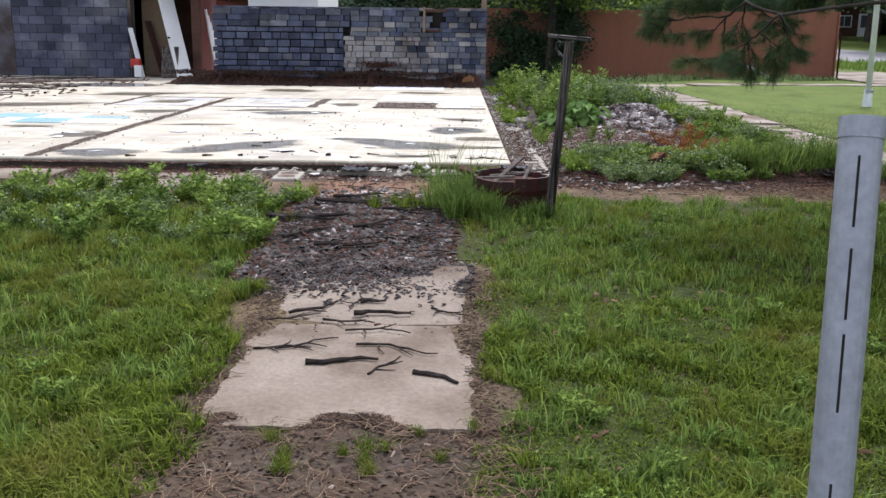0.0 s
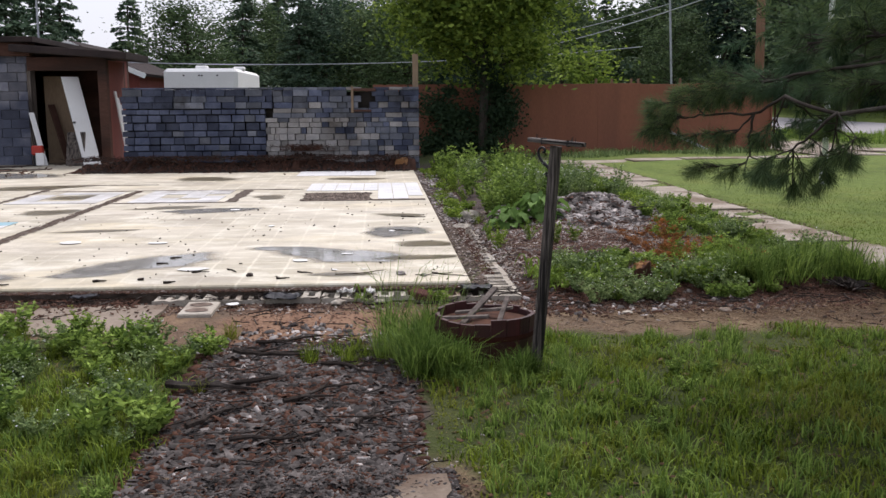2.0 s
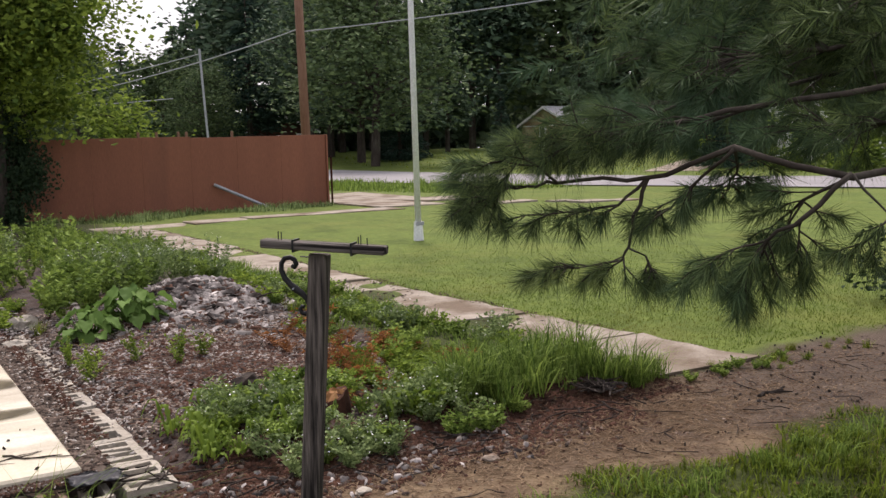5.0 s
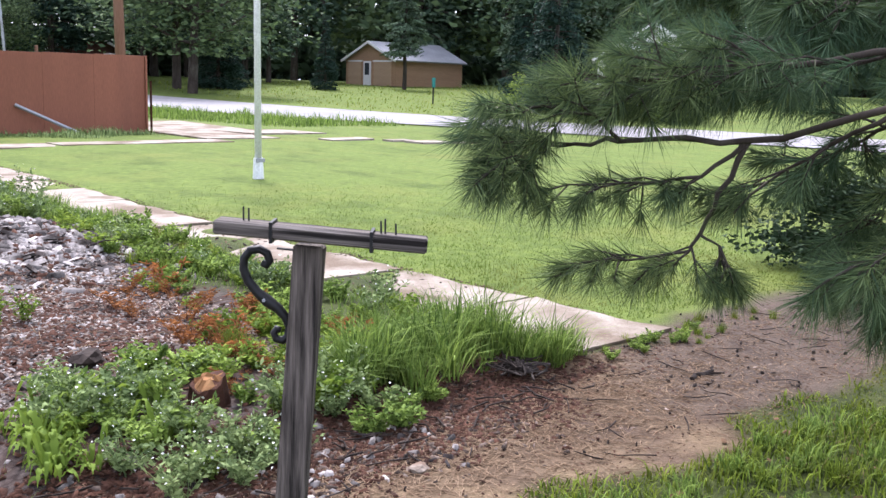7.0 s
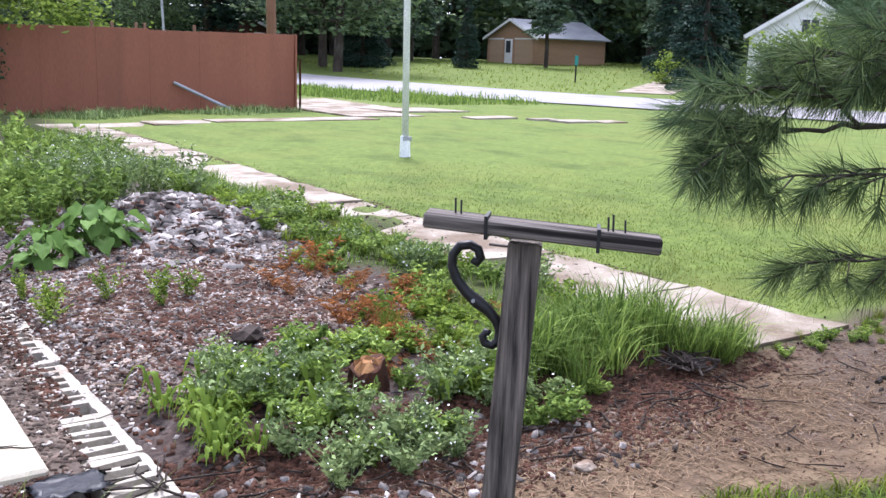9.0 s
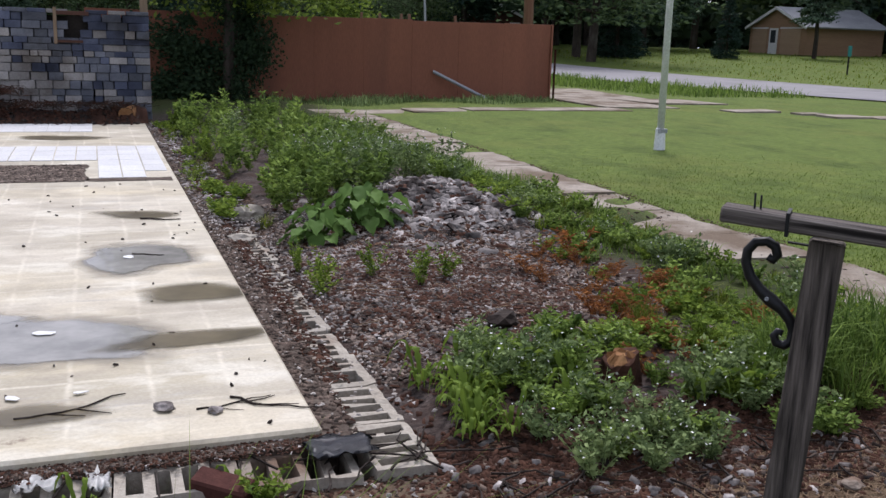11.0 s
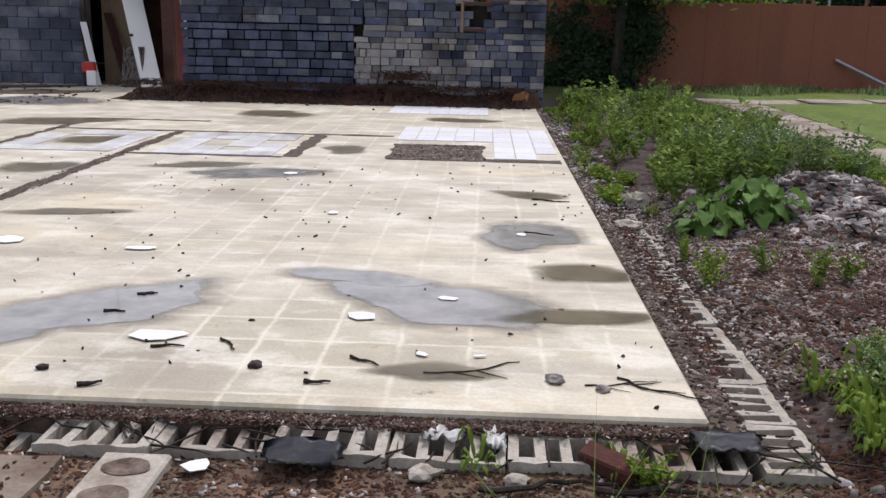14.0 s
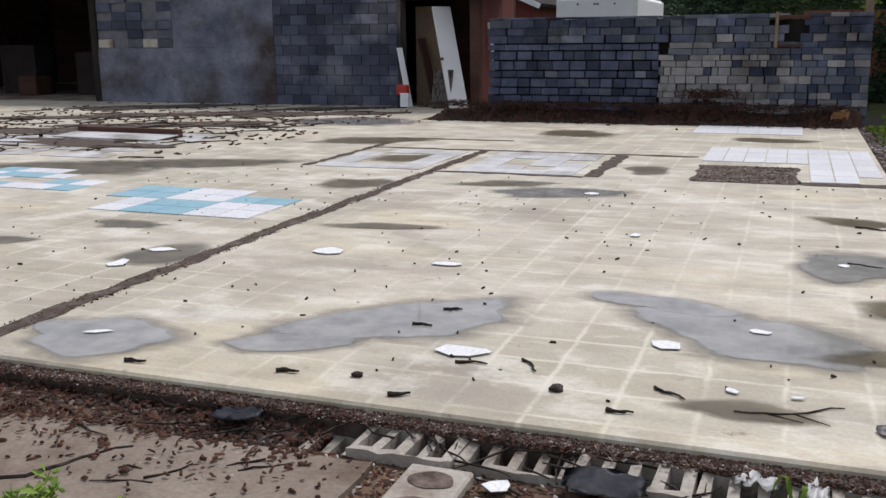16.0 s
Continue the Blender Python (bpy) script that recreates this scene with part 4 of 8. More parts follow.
# ---- broken foundation blocks along the slab ----
def cored_block(name, length, width, h, cores, seed, broken=(), rim=0.026):
    """A block with a row of open slots, lying on its bed, as one worn shell."""
    rp = random.Random(seed)
    wall = 0.026
    pitch = (length - wall * 1.4) / cores
    xs, solid = [], []
    for k in range(cores):
        xs += [k * pitch, k * pitch + wall * 1.4]
    xs += [cores * pitch, length]
    ys = [0, rim, width - wall, width]
    bm = bmesh.new()
    grid = [[bm.verts.new((x + rp.uniform(-0.004, 0.004), y + rp.uniform(-0.004, 0.004), h + rp.uniform(-0.012, 0.002))) for y in ys] for x in xs]
    faces = []
    for i in range(len(xs) - 1):
        for j in range(3):
            if (j == 1 and i % 2) or (i, j) in broken:
                continue
            faces.append(bm.faces.new((grid[i][j], grid[i + 1][j], grid[i + 1][j + 1], grid[i][j + 1])))
    r = bmesh.ops.extrude_face_region(bm, geom=faces)
    bmesh.ops.translate(bm, vec=(0, 0, -h), verts=[v for v in r["geom"] if isinstance(v, bmesh.types.BMVert)])
    bmesh.ops.delete(bm, geom=[v for v in bm.verts if not v.link_faces], context="VERTS")
    bmesh.ops.recalc_face_normals(bm, faces=bm.faces[:])
    return finish(bm, name, PALE_BLOCK)


def foundation():
    rng = random.Random(21)
    kinds = [cored_block("foundation_block", 0.395, 0.225, 0.16, 4, k, br) for k, br in enumerate(((), ((3, 2), (4, 2)), (), ((5, 2), (6, 2), (7, 2)), ((1, 2),)))]
    open_side = tuple((i, 2) for i in range(9))
    combs = [cored_block("foundation_block", 0.395, 0.225, 0.16, 4, 20 + k, br, 0.045) for k, br in enumerate((open_side, open_side, open_side[:5], open_side + ((2, 1),)))]
    x = -2.2
    while x < 0.5:
        ob = tagged(new("foundation_block", rng.choice(kinds)), "broken hollow concrete block bedded along the slab edge", "block", "foundation blocks")
        ob.matrix_world = pose(x, 8.455 + rng.uniform(-0.012, 0.012), 0.024 + rng.uniform(-0.012, 0.006), rng.uniform(-2, 2), rng.uniform(-1.5, 1.5), rng.uniform(-1.5, 1.5))
        if x < -1.9:
            ob.location.z -= 0.05
        x += 0.405
    y = 8.46
    while y < 12.6:
        ob = tagged(new("foundation_block", kinds[0] if y < 8.6 else rng.choice(combs)), "broken hollow concrete block bedded along the slab edge", "block", "foundation blocks")
        ob.matrix_world = pose(0.915 + rng.uniform(-0.015, 0.015), y, 0.016 + rng.uniform(-0.008, 0.004) - (0.0 if y < 10.4 else 0.006 if rng.random() < 0.5 else 0.02), rng.uniform(-1, 1), rng.uniform(-1, 1), 90 + rng.uniform(-1, 1))
        y += 0.405
    solid = thing("paving_block", (-1.42, 8.2, 0.14), "two-core concrete block set flat in the yard", "block")
    part("body", box_bm(-1.53, -1.3, 8.02, 8.43, 0.02, 0.175, 0.008), PALE_BLOCK, solid)
    for yy in (8.13, 8.32):
        part("filled_core", flat_patch("core", -1.415, yy, 0.075, 0.065, 0, 0.0, RUBBLE, 3, 0.08, 0.1785), RUBBLE, solid)
    # trench bed under the blocks, its core shade put into the colour
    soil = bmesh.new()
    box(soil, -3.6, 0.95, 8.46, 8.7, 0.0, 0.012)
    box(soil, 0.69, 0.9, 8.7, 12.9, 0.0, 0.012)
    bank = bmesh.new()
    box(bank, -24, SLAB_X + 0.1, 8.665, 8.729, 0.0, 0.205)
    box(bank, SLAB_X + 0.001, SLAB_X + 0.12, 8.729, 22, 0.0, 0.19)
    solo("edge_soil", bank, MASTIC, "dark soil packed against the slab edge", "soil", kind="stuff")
    solo("trench_soil", soil, SHADE_BLACK, "soil coloured near black as the shade in the cores of the broken footing", "soil", kind="stuff")


foundation()


# ---- sign post with scroll bracket ----
def sign_post():
    foot, head = Vector((0.70, 6.62, 0.06)), Vector((0.802, 6.614, 1.36))
    top = thing("sign_post", foot, "leaning weathered wooden sign post with a short crossboard", "post")
    left, right = Vector((0.672, 6.695, 1.388)), Vector((0.918, 6.462, 1.366))
    along = (right - left).normalized()
    yaw = math.atan2(along.y, along.x)
    q = (head - foot).to_track_quat("Z", "Y").to_matrix().to_4x4()
    size = 0.049
    m = Matrix.Translation(foot) @ Matrix.Rotation(math.atan2(0.102, 1.3), 4, "Y") @ Matrix.Rotation(yaw, 4, "Z")
    bm = bmesh.new()
    box(bm, -size / 2, size / 2, -size / 2, size / 2, 0, 1.3, 0.004, turn=m)
    shaft = part("shaft", bm, WEATHERED, top)
    mid, length = (left + right) / 2, (right - left).length
    board = new("crossboard", finish(box_bm(-length / 2, length / 2, -0.024, 0.024, -0.011, 0.012, 0.003), "crossboard", BOARD_WOOD))
    board.parent = top
    board.matrix_basis = Matrix.Translation(mid - foot) @ Matrix.Rotation(yaw, 4, "Z") @ Matrix.Rotation(math.asin(-along.z), 4, "Y")
    tagged(board, "split grey crossboard with bent nails")
    for f in (0.27, 0.74):
        p = left.lerp(right, f)
        part("strap", box_bm(-0.0025, 0.0025, -0.0255, 0.0255, -0.017, 0.0165, turn=Matrix.Translation(p) @ Matrix.Rotation(yaw, 4, "Z")), BLACK_IRON, top)
    for f, dz in ((0.13, 0.022), (0.155, 0.02), (0.78, 0.02), (0.8, 0.024), (0.85, 0.018)):
        p = left.lerp(right, f) + Vector((0, 0, 0.012))
        part("nail", tube_bm([p, p + Vector((0.001, 0.002, dz))], 0.0016, 5), BLACK_IRON, top)
    # scroll bracket in the plane of board and post
    side = -along
    hub = foot.lerp(head, 0.985) + side * size * 0.55
    up = Vector((0, 0, 1))

    def at(u, v):
        return hub + side * u + up * v
    pts = [(0.055, -0.022), (0.047, -0.026), (0.042, -0.018), (0.046, -0.006), (0.058, 0.0), (0.074, -0.004), (0.084, -0.018), (0.085, -0.036), (0.077, -0.056), (0.062, -0.073), (0.045, -0.086),
           (0.028, -0.097), (0.015, -0.111), (0.009, -0.127), (0.011, -0.143), (0.020, -0.151), (0.031, -0.149), (0.035, -0.139), (0.030, -0.131), (0.023, -0.133)]
    rad = [1.45 * q for q in [0.0042, 0.0048, 0.005, 0.005, 0.005, 0.005, 0.005, 0.0052, 0.0056, 0.006, 0.0075, 0.006, 0.0055, 0.005, 0.005, 0.005, 0.0048, 0.0045, 0.004, 0.0036]]
    bracket = part("scroll_bracket", tube_bm([at(*p) for p in pts], rad, 8), BLACK_IRON, top, "black iron scroll bracket", smooth=True)
    p = at(0.05, -0.083)
    part("rivet", tube_bm([p + Vector((-0.006, -0.007, 0)), p + Vector((-0.009, -0.0095, 0))], 0.0028, 8), GALV, bracket)
    p = hub + up * 0.004
    part("bolt", tube_bm([p, p + side * 0.03], 0.002, 6), BLACK_IRON, top)


sign_post()


# ---- half barrel planter ----
BARREL_SCRAP = surface("grey_scrap_wood", (0.06, 0.05, 0.045), (0.24, 0.2, 0.175), (0.03, 0.025, 0.022), 14, 120, 0.9, 0.003)


def barrel():
    cx, cy, z0, h = 0.46, 6.94, 0.07, 0.33
    top = thing("barrel_planter", (cx, cy, z0), "rotting half-barrel planter of dark red staves full of debris", "planter")
    rng = random.Random(4)
    n = 20
    for k in range(n):
        a0, a1 = 2 * math.pi * k / n + 0.006, 2 * math.pi * (k + 1) / n - 0.006
        zt = z0 + h + rng.uniform(-0.028, 0.006)
        bm = bmesh.new()
        prev = None
        for f in (0, 0.35, 0.7, 1):
            z = z0 + (zt - z0) * f
            r = 0.235 + 0.055 * math.sin(0.25 + f * 1.25)
            ring = [bm.verts.new((cx + rr * math.cos(a), cy + rr * math.sin(a), z)) for a, rr in ((a0, r), (a1, r), (a1, r - 0.022), (a0, r - 0.022))]
            if prev:
                for j in range(4):
                    bm.faces.new((prev[j], prev[(j + 1) % 4], ring[(j + 1) % 4], ring[j]))
            else:
                bm.faces.new(ring[::-1])
            prev = ring
        bm.faces.new(prev)
        part("stave", bm, BARREL_WOOD, top)
    for z, r in ((z0 + 0.07, 0.267), (z0 + 0.21, 0.289)):
        bm = bmesh.new()
        rings = []
        for k in range(32):
            a = 2 * math.pi * k / 32
            rings.append([bm.verts.new((cx + rr * math.cos(a), cy + rr * math.sin(a), zz)) for rr, zz in ((r, z), (r + 0.003, z), (r + 0.007, z + 0.03), (r + 0.004, z + 0.03))])
        for k in range(32):
            for j in range(4):
                bm.faces.new((rings[k][j], rings[(k + 1) % 32][j], rings[(k + 1) % 32][(j + 1) % 4], rings[k][(j + 1) % 4]))
        part("hoop", bm, RUST, top, "rusty iron hoop")
    part("soil", flat_patch("soil", cx, cy, 0.262, 0.262, 0, 0, BROWN_LITTER, 9, 0.02, z0 + h - 0.055), BROWN_LITTER, top)
    for a, b, w in (((0.32, 6.86, 0.34), (0.54, 7.1, 0.5), 0.02), ((0.52, 6.82, 0.34), (0.6, 7.02, 0.46), 0.014), ((0.3, 7.08, 0.36), (0.62, 6.95, 0.41), 0.02), ((0.2, 6.9, 0.37), (0.46, 6.78, 0.4), 0.02)):
        q = (Vector(b) - Vector(a)).to_track_quat("Z", "Y").to_matrix().to_4x4()
        solo("scrap_wood", box_bm(-w, w, -0.008, 0.008, 0, (Vector(b) - Vector(a)).length, 0.002, turn=Matrix.Translation(a) @ q), BARREL_SCRAP, "grey split board lying in the barrel planter", "scrap wood", "scraps in the planter")


barrel()


# ---- galvanised pipe post at the start ----
def pipe_post():
    a, b = Vector((0.522, 1.1, 0.0)), Vector((0.617, 1.396, 1.285))
    a.z = gz(a.x, a.y) - 0.05
    top = thing("pipe_post", a, "leaning galvanised steel pipe post with a slotted seam", "post")
    d = (b - a).normalized()
    bm = tube_bm([a, b], 0.03, 20)
    part("shaft", bm, GALV, top, smooth=False)
    toward = (Vector((0.04, 0.03, 1.3)) - b)
    toward = (toward - d * toward.dot(d)).normalized()
    f = 0.995
    for ln, gap in ((0.02, 0.03), (0.1, 0.03), (0.1, 0.02), (0.11, 0.1), (0.14, 0.05), (0.13, 0.05), (0.13, 0.05), (0.13, 0.05)):
        p0 = b - d * (1 - f)
        p1 = p0 - d * ln
        # no opening is cut; a near-black tube paints the dark of each slot
        part("slot", tube_bm([p0 + toward * 0.0285, p1 + toward * 0.0285], 0.0026, 6), SHADE_BLACK, top)
        f -= ln + gap
    part("rim", tube_bm([b - d * 0.028, b + d * 0.002], 0.0316, 20), GALV, top)


pipe_post()


# ---- flagpole, utility pole, wires ----
def poles():
    fp = thing("flagpole", (7.37, 17.24, 0.2), "tall white painted flagpole standing in the lawn", "flagpole")
    part("shaft", tube_bm([(7.37, 17.24, 0.15), (7.33, 17.22, 4.5), (7.28, 17.2, 9.0)], [0.052, 0.046, 0.035], 12), POLE_WHITE, fp, smooth=True)
    part("sleeve", tube_bm([(7.37, 17.24, 0.16), (7.37, 17.24, 0.5)], [0.085, 0.07], 12), POLE_WHITE, fp)
    part("cleat", box_bm(7.3, 7.44, 17.17, 17.2, 0.44, 0.5, 0.005), GALV, fp)
    part("ball", tube_bm([(7.28, 17.2, 8.98), (7.28, 17.2, 9.03), (7.28, 17.2, 9.1), (7.28, 17.2, 9.14)], [0.02, 0.06, 0.06, 0.015], 10), POLE_WHITE, fp)
    up = thing("utility_pole", (12.5, 33, 0.2), "tall brown wooden utility pole behind the fence", "utility pole")
    part("shaft", tube_bm([(12.55, 33, 0.0), (12.4, 33, 9.5)], [0.16, 0.12], 10), POLE_WOOD, up, smooth=True)
    part("crossarm", box_bm(11.5, 13.4, 32.84, 32.96, 8.7, 8.82, 0.01), POLE_WOOD, up)
    thin = thing("guy_pole", (13.3, 45, 0.2), "thin grey steel pole among the trees", "pole")
    part("shaft", tube_bm([(13.35, 45, 0.1), (13.05, 45, 6.2)], 0.05, 6), GALV, thin)

    def wire(a, b, sag):
        a, b = Vector(a), Vector(b)
        pts = []
        for k in range(25):
            f = k / 24
            p = a.lerp(b, f)
            p.z -= sag * 4 * f * (1 - f)
            pts.append(p)
        solo("overhead_wire", tube_bm(pts, 0.022, 5), GALV, "grey overhead cable slung between poles", "cable", "overhead cables")
    wire((12.45, 33, 5.6), (5.5, 52, 4.0), 0.35)
    wire((12.45, 33, 5.5), (34, 26, 9.5), 0.4)
    wire((-14, 40, 3.4), (12.4, 47, 4.2), 0.5)
    wire((13.1, 45, 6.0), (4.5, 55, 4.4), 0.2)


poles()


for k, (sx, sy, rx, ry) in enumerate(((-9.5, 16.2, 1.5, 0.35), (-12.0, 17.5, 1.6, 0.5), (-10.0, 19.0, 1.8, 0.5), (-13.2, 15.4, 1.2, 0.3), (-11.5, 20.8, 2.2, 0.6), (-8.6, 21.6, 1.3, 0.5), (-9.2, 22.9, 1.2, 0.4), (-13.0, 22.6, 2.0, 0.5))):
    solo("dirt_stain", flat_patch("dirt_stain", sx, sy, rx, ry, 0.1 * k, 0.0115 + 0.0005 * k, MASTIC, 300 + k, 0.4), MASTIC, "dark dirt washed over the slab near the building", "stain", "dirt stains")
panel = thing("fallen_panel", (-9.6, 17.0, SLAB_Z), "grey board panel lying tipped on the slab", "panel")
part("sheet", box_bm(-0.95, 0.95, -0.3, 0.3, 0, 0.018, 0.004, turn=pose(-9.6, 17.0, SLAB_Z + 0.028, 3, 0, -4)), TILE_WORN, panel)
part("batten", box_bm(-0.95, 0.95, 0.2, 0.3, 0, 0.12, 0.004, turn=pose(-9.6, 17.0, SLAB_Z + 0.005, 0, 0, -4)), BROWN_BOARD, panel)


# ---- road ----
def road():
    bm = bmesh.new()
    rows = []
    for k in range(-40, 60):
        s = k * 4.0
        cx, cy = 24.8 - 0.24 * s, 36 + 0.97 * s
        row = []
        for w in (-4.1, -2, 0, 2, 4.1):
            x, y = cx + 0.97 * w, cy + 0.24 * w
            row.append(bm.verts.new((x, y, gz(x, y) + 0.05 - 0.01 * abs(w) / 4)))
        rows.append(row)
    for r0, r1 in zip(rows, rows[1:]):
        for j in range(4):
            bm.faces.new((r0[j], r0[j + 1], r1[j + 1], r1[j]))
    solo("road", bm, ASPHALT, "pale worn asphalt road beyond the lawn", "road", kind="structure", smooth=True)
    rng = random.Random(2)
    bm = bmesh.new()
    prev = None
    for k in range(24):
        f = k / 23
        x, y = 33 + 34 * f, 37 + 24 * f
        d = Vector((-0.58, 0.81, 0)) * 1.3
        pair = [bm.verts.new((x + s * d.x, y + s * d.y, gz(x + s * d.x, y + s * d.y) + 0.035)) for s in (-1, 1)]
        if prev:
            bm.faces.new((prev[0], pair[0], pair[1], prev[1]))
        prev = pair
    solo("gravel_drive", bm, PAVING, "pale gravel drive leading off the road", "driveway", kind="structure")


road()


# ---- far houses and trailer ----
def gable_house(name, label, cx, cy, w, d, eave, ridge, yaw, wall_mat, roof_mat, z, door=None, windows=(), big_doors=()):
    """A gabled house; its gable front faces local -y."""
    top = thing(name, (0, 0, 0), label, "house")
    box_vs = bmesh.new()
    pts = [(-w / 2, 0), (w / 2, 0), (w / 2, eave), (0, ridge), (-w / 2, eave)]
    f0 = [box_vs.verts.new((x, 0, zz)) for x, zz in pts]
    f1 = [box_vs.verts.new((x, d, zz)) for x, zz in pts]
    box_vs.faces.new(f0)
    box_vs.faces.new(f1[::-1])
    for k in range(5):
        box_vs.faces.new((f0[k], f1[k], f1[(k + 1) % 5], f0[(k + 1) % 5]))
    part("wall", box_vs, wall_mat, top)
    sl = math.atan2(ridge - eave, w / 2)
    ln = math.hypot(ridge - eave, w / 2) + 0.35
    for s in (-1, 1):
        m = Matrix.Translation((0, 0, ridge + 0.03)) @ Matrix.Rotation(s * sl, 4, "Y")
        part("roof", box_bm(0 if s > 0 else -ln, ln if s > 0 else 0, -0.3, d + 0.3, 0, 0.12, turn=m), roof_mat, top)
        part("barge_board", box_bm(0 if s > 0 else -ln, ln if s > 0 else 0, -0.36, -0.31, -0.1, 0.1, turn=m), WHITE, top)
    for x0, x1, z0, z1 in windows:
        win = part("window", box_bm(x0, x1, -0.05, 0.01, z0, z1, 0.01), WHITE, top)
        part("pane", box_bm(x0 + 0.08, (x0 + x1) / 2 - 0.03, -0.07, -0.02, z0 + 0.08, z1 - 0.08), GLASS, win)
        part("pane", box_bm((x0 + x1) / 2 + 0.03, x1 - 0.08, -0.07, -0.02, z0 + 0.08, z1 - 0.08), GLASS, win)
    if door:
        dr = part("door", box_bm(door[0], door[1], -0.06, 0.01, 0, 2.05, 0.01), WHITE, top, "white glazed door")
        part("pane", box_bm(door[0] + 0.2, door[1] - 0.2, -0.08, -0.02, 0.9, 1.9), GLASS, dr)
    for x0, x1 in big_doors:
        part("garage_door", box_bm(x0, x1, -0.06, 0.01, 0, 2.0, 0.01), surface("tan_door", (0.4, 0.27, 0.17), (0.46, 0.32, 0.21), None, 1, 20, 0.8, 0.002, grain=(0.2, 0.2, 3)), top)
        part("door_trim", box_bm(x0 - 0.1, x1 + 0.1, -0.07, 0.01, 2.01, 2.12), WHITE, top)
    top.matrix_world = pose(cx, cy, z, 0, 0, yaw)
    return top


gable_house("tan_garage", "tan garage with a grey metal roof and white door", 51.6, 70.0, 6.8, 7.6, 2.15, 3.6, -90, TAN_SIDING, METAL_ROOF, gz(52, 68) + 0.02,
            door=(-0.9, 0.1), big_doors=((-3.0, -1.2), (0.5, 2.8)))
gable_house("white_house", "white gabled house with a grey roof and attic window", 45.3, 37.0, 6.0, 8, 3.0, 4.9, -52, WHITE, METAL_ROOF, gz(45, 37) - 0.1, windows=((-0.5, 0.5, 3.0, 3.9), (-2.2, -1.0, 1.0, 2.2), (1.0, 2.2, 1.0, 2.2)))
gable_house("far_cabin", "dim brown cabin among dark trees", 33.0, 84.0, 6, 7, 2.2, 3.6, -20, BROWN_BOARD, METAL_ROOF, gz(31, 82) - 0.1, windows=((-0.5, 0.7, 0.9, 1.9),), door=(1.2, 2.1))
gable_house("red_barn", "red barn with white trim behind the block wall", -12.7, 42, 5.5, 7, 2.7, 3.9, 0, RED_SIDING, ROOFING, gz(-8, 42), windows=((-0.6, 0.6, 1.2, 2.2),))


def trailer():
    x0, x1, y0, y1, z0, z1 = -7.9, -5.25, 37.0, 43.5, 0.55, 2.88
    top = thing("travel_trailer", (-6.6, 40, 0.1), "white travel trailer parked behind the block wall", "trailer")
    part("body", box_bm(x0, x1, y0, y1, z0, z1, 0.12), WHITE, top)
    for x, y in ((-6.9, 37.8), (-5.7, 39)):
        part("roof_vent", box_bm(x, x + 0.42, y, y + 0.5, z1 - 0.01, z1 + 0.13, 0.04), WHITE, top)
    for x in (-7.2, -6.65, -6.55, -6.0):
        part("marker_lamp", box_bm(x, x + 0.06, y0 - 0.02, y0 + 0.02, z1 - 0.28, z1 - 0.23, 0.005), BLACK_IRON, top)
    win = part("window", box_bm(-7.3, -5.9, y0 - 0.02, y0 + 0.02, 1.3, 2.0, 0.01), GLASS, top)
    for x in (x0 + 0.1, x1 - 0.35):
        for y in (40, 40.9):
            part("tyre", tube_bm([(x, y, 0.43), (x + 0.24, y, 0.43)], 0.34, 16), BLACK_IRON, top)


trailer()


# ---- foliage builders ----
def leaf_fans(centres, size, rng, flat=0.35, aspect=0.5, aim=None):
    """Folded rhombic leaves: four points, two triangles each."""
    n = len(centres)
    d = rng.normal(size=(n, 3))
    d[:, 2] *= flat
    if aim is not None:
        d = d * 0.6 + aim
    d /= np.linalg.norm(d, axis=1)[:, None] + 1e-9
    s = np.cross(d, rng.normal(size=(n, 3)))
    s /= np.linalg.norm(s, axis=1)[:, None] + 1e-9
    up = np.cross(s, d)
    ln = (size * rng.uniform(0.6, 1.35, n))[:, None]
    a, b = centres - d * ln * 0.5, centres + d * ln * 0.5
    w = ln * aspect * 0.5
    v = np.stack([a, centres + s * w + up * ln * 0.1, b, centres - s * w + up * ln * 0.1], 1).reshape(-1, 3)
    i = np.arange(n)[:, None] * 4
    t = np.concatenate([np.hstack([i, i + 1, i + 2]), np.hstack([i, i + 2, i + 3])])
    return v, t


def blades(base, height, width, lean, rng):
    """Bent grass blades: five points, three triangles each."""
    n = len(base)
    a = rng.uniform(0, 2 * np.pi, n)
    s = np.stack([np.cos(a), np.sin(a), np.zeros(n)], 1) * (width * rng.uniform(0.6, 1.3, n))[:, None] / 2
    b = a + np.pi / 2 + rng.normal(0, 0.5, n)
    out = np.stack([np.cos(b), np.sin(b), np.zeros(n)], 1)
    h = (height * rng.uniform(0.5, 1.3, n))[:, None]
    le = (lean * rng.uniform(0.2, 1.5, n))[:, None]
    up = np.array([0, 0, 1.0])
    mid = base + up * h * 0.6 + out * h * le * 0.35
    tip = base + up * h * (1 - 0.25 * le) + out * h * le
    v = np.stack([base - s, base + s, mid - s * 0.8, mid + s * 0.8, tip], 1).reshape(-1, 3)
    i = np.arange(n)[:, None] * 5
    t = np.concatenate([np.hstack([i, i + 1, i + 3]), np.hstack([i, i + 3, i + 2]), np.hstack([i + 2, i + 3, i + 4])])
    return v, t


def child(name, me, parent, label=""):
    ob = new(name, me)
    ob.parent = parent
    return tagged(ob, label)


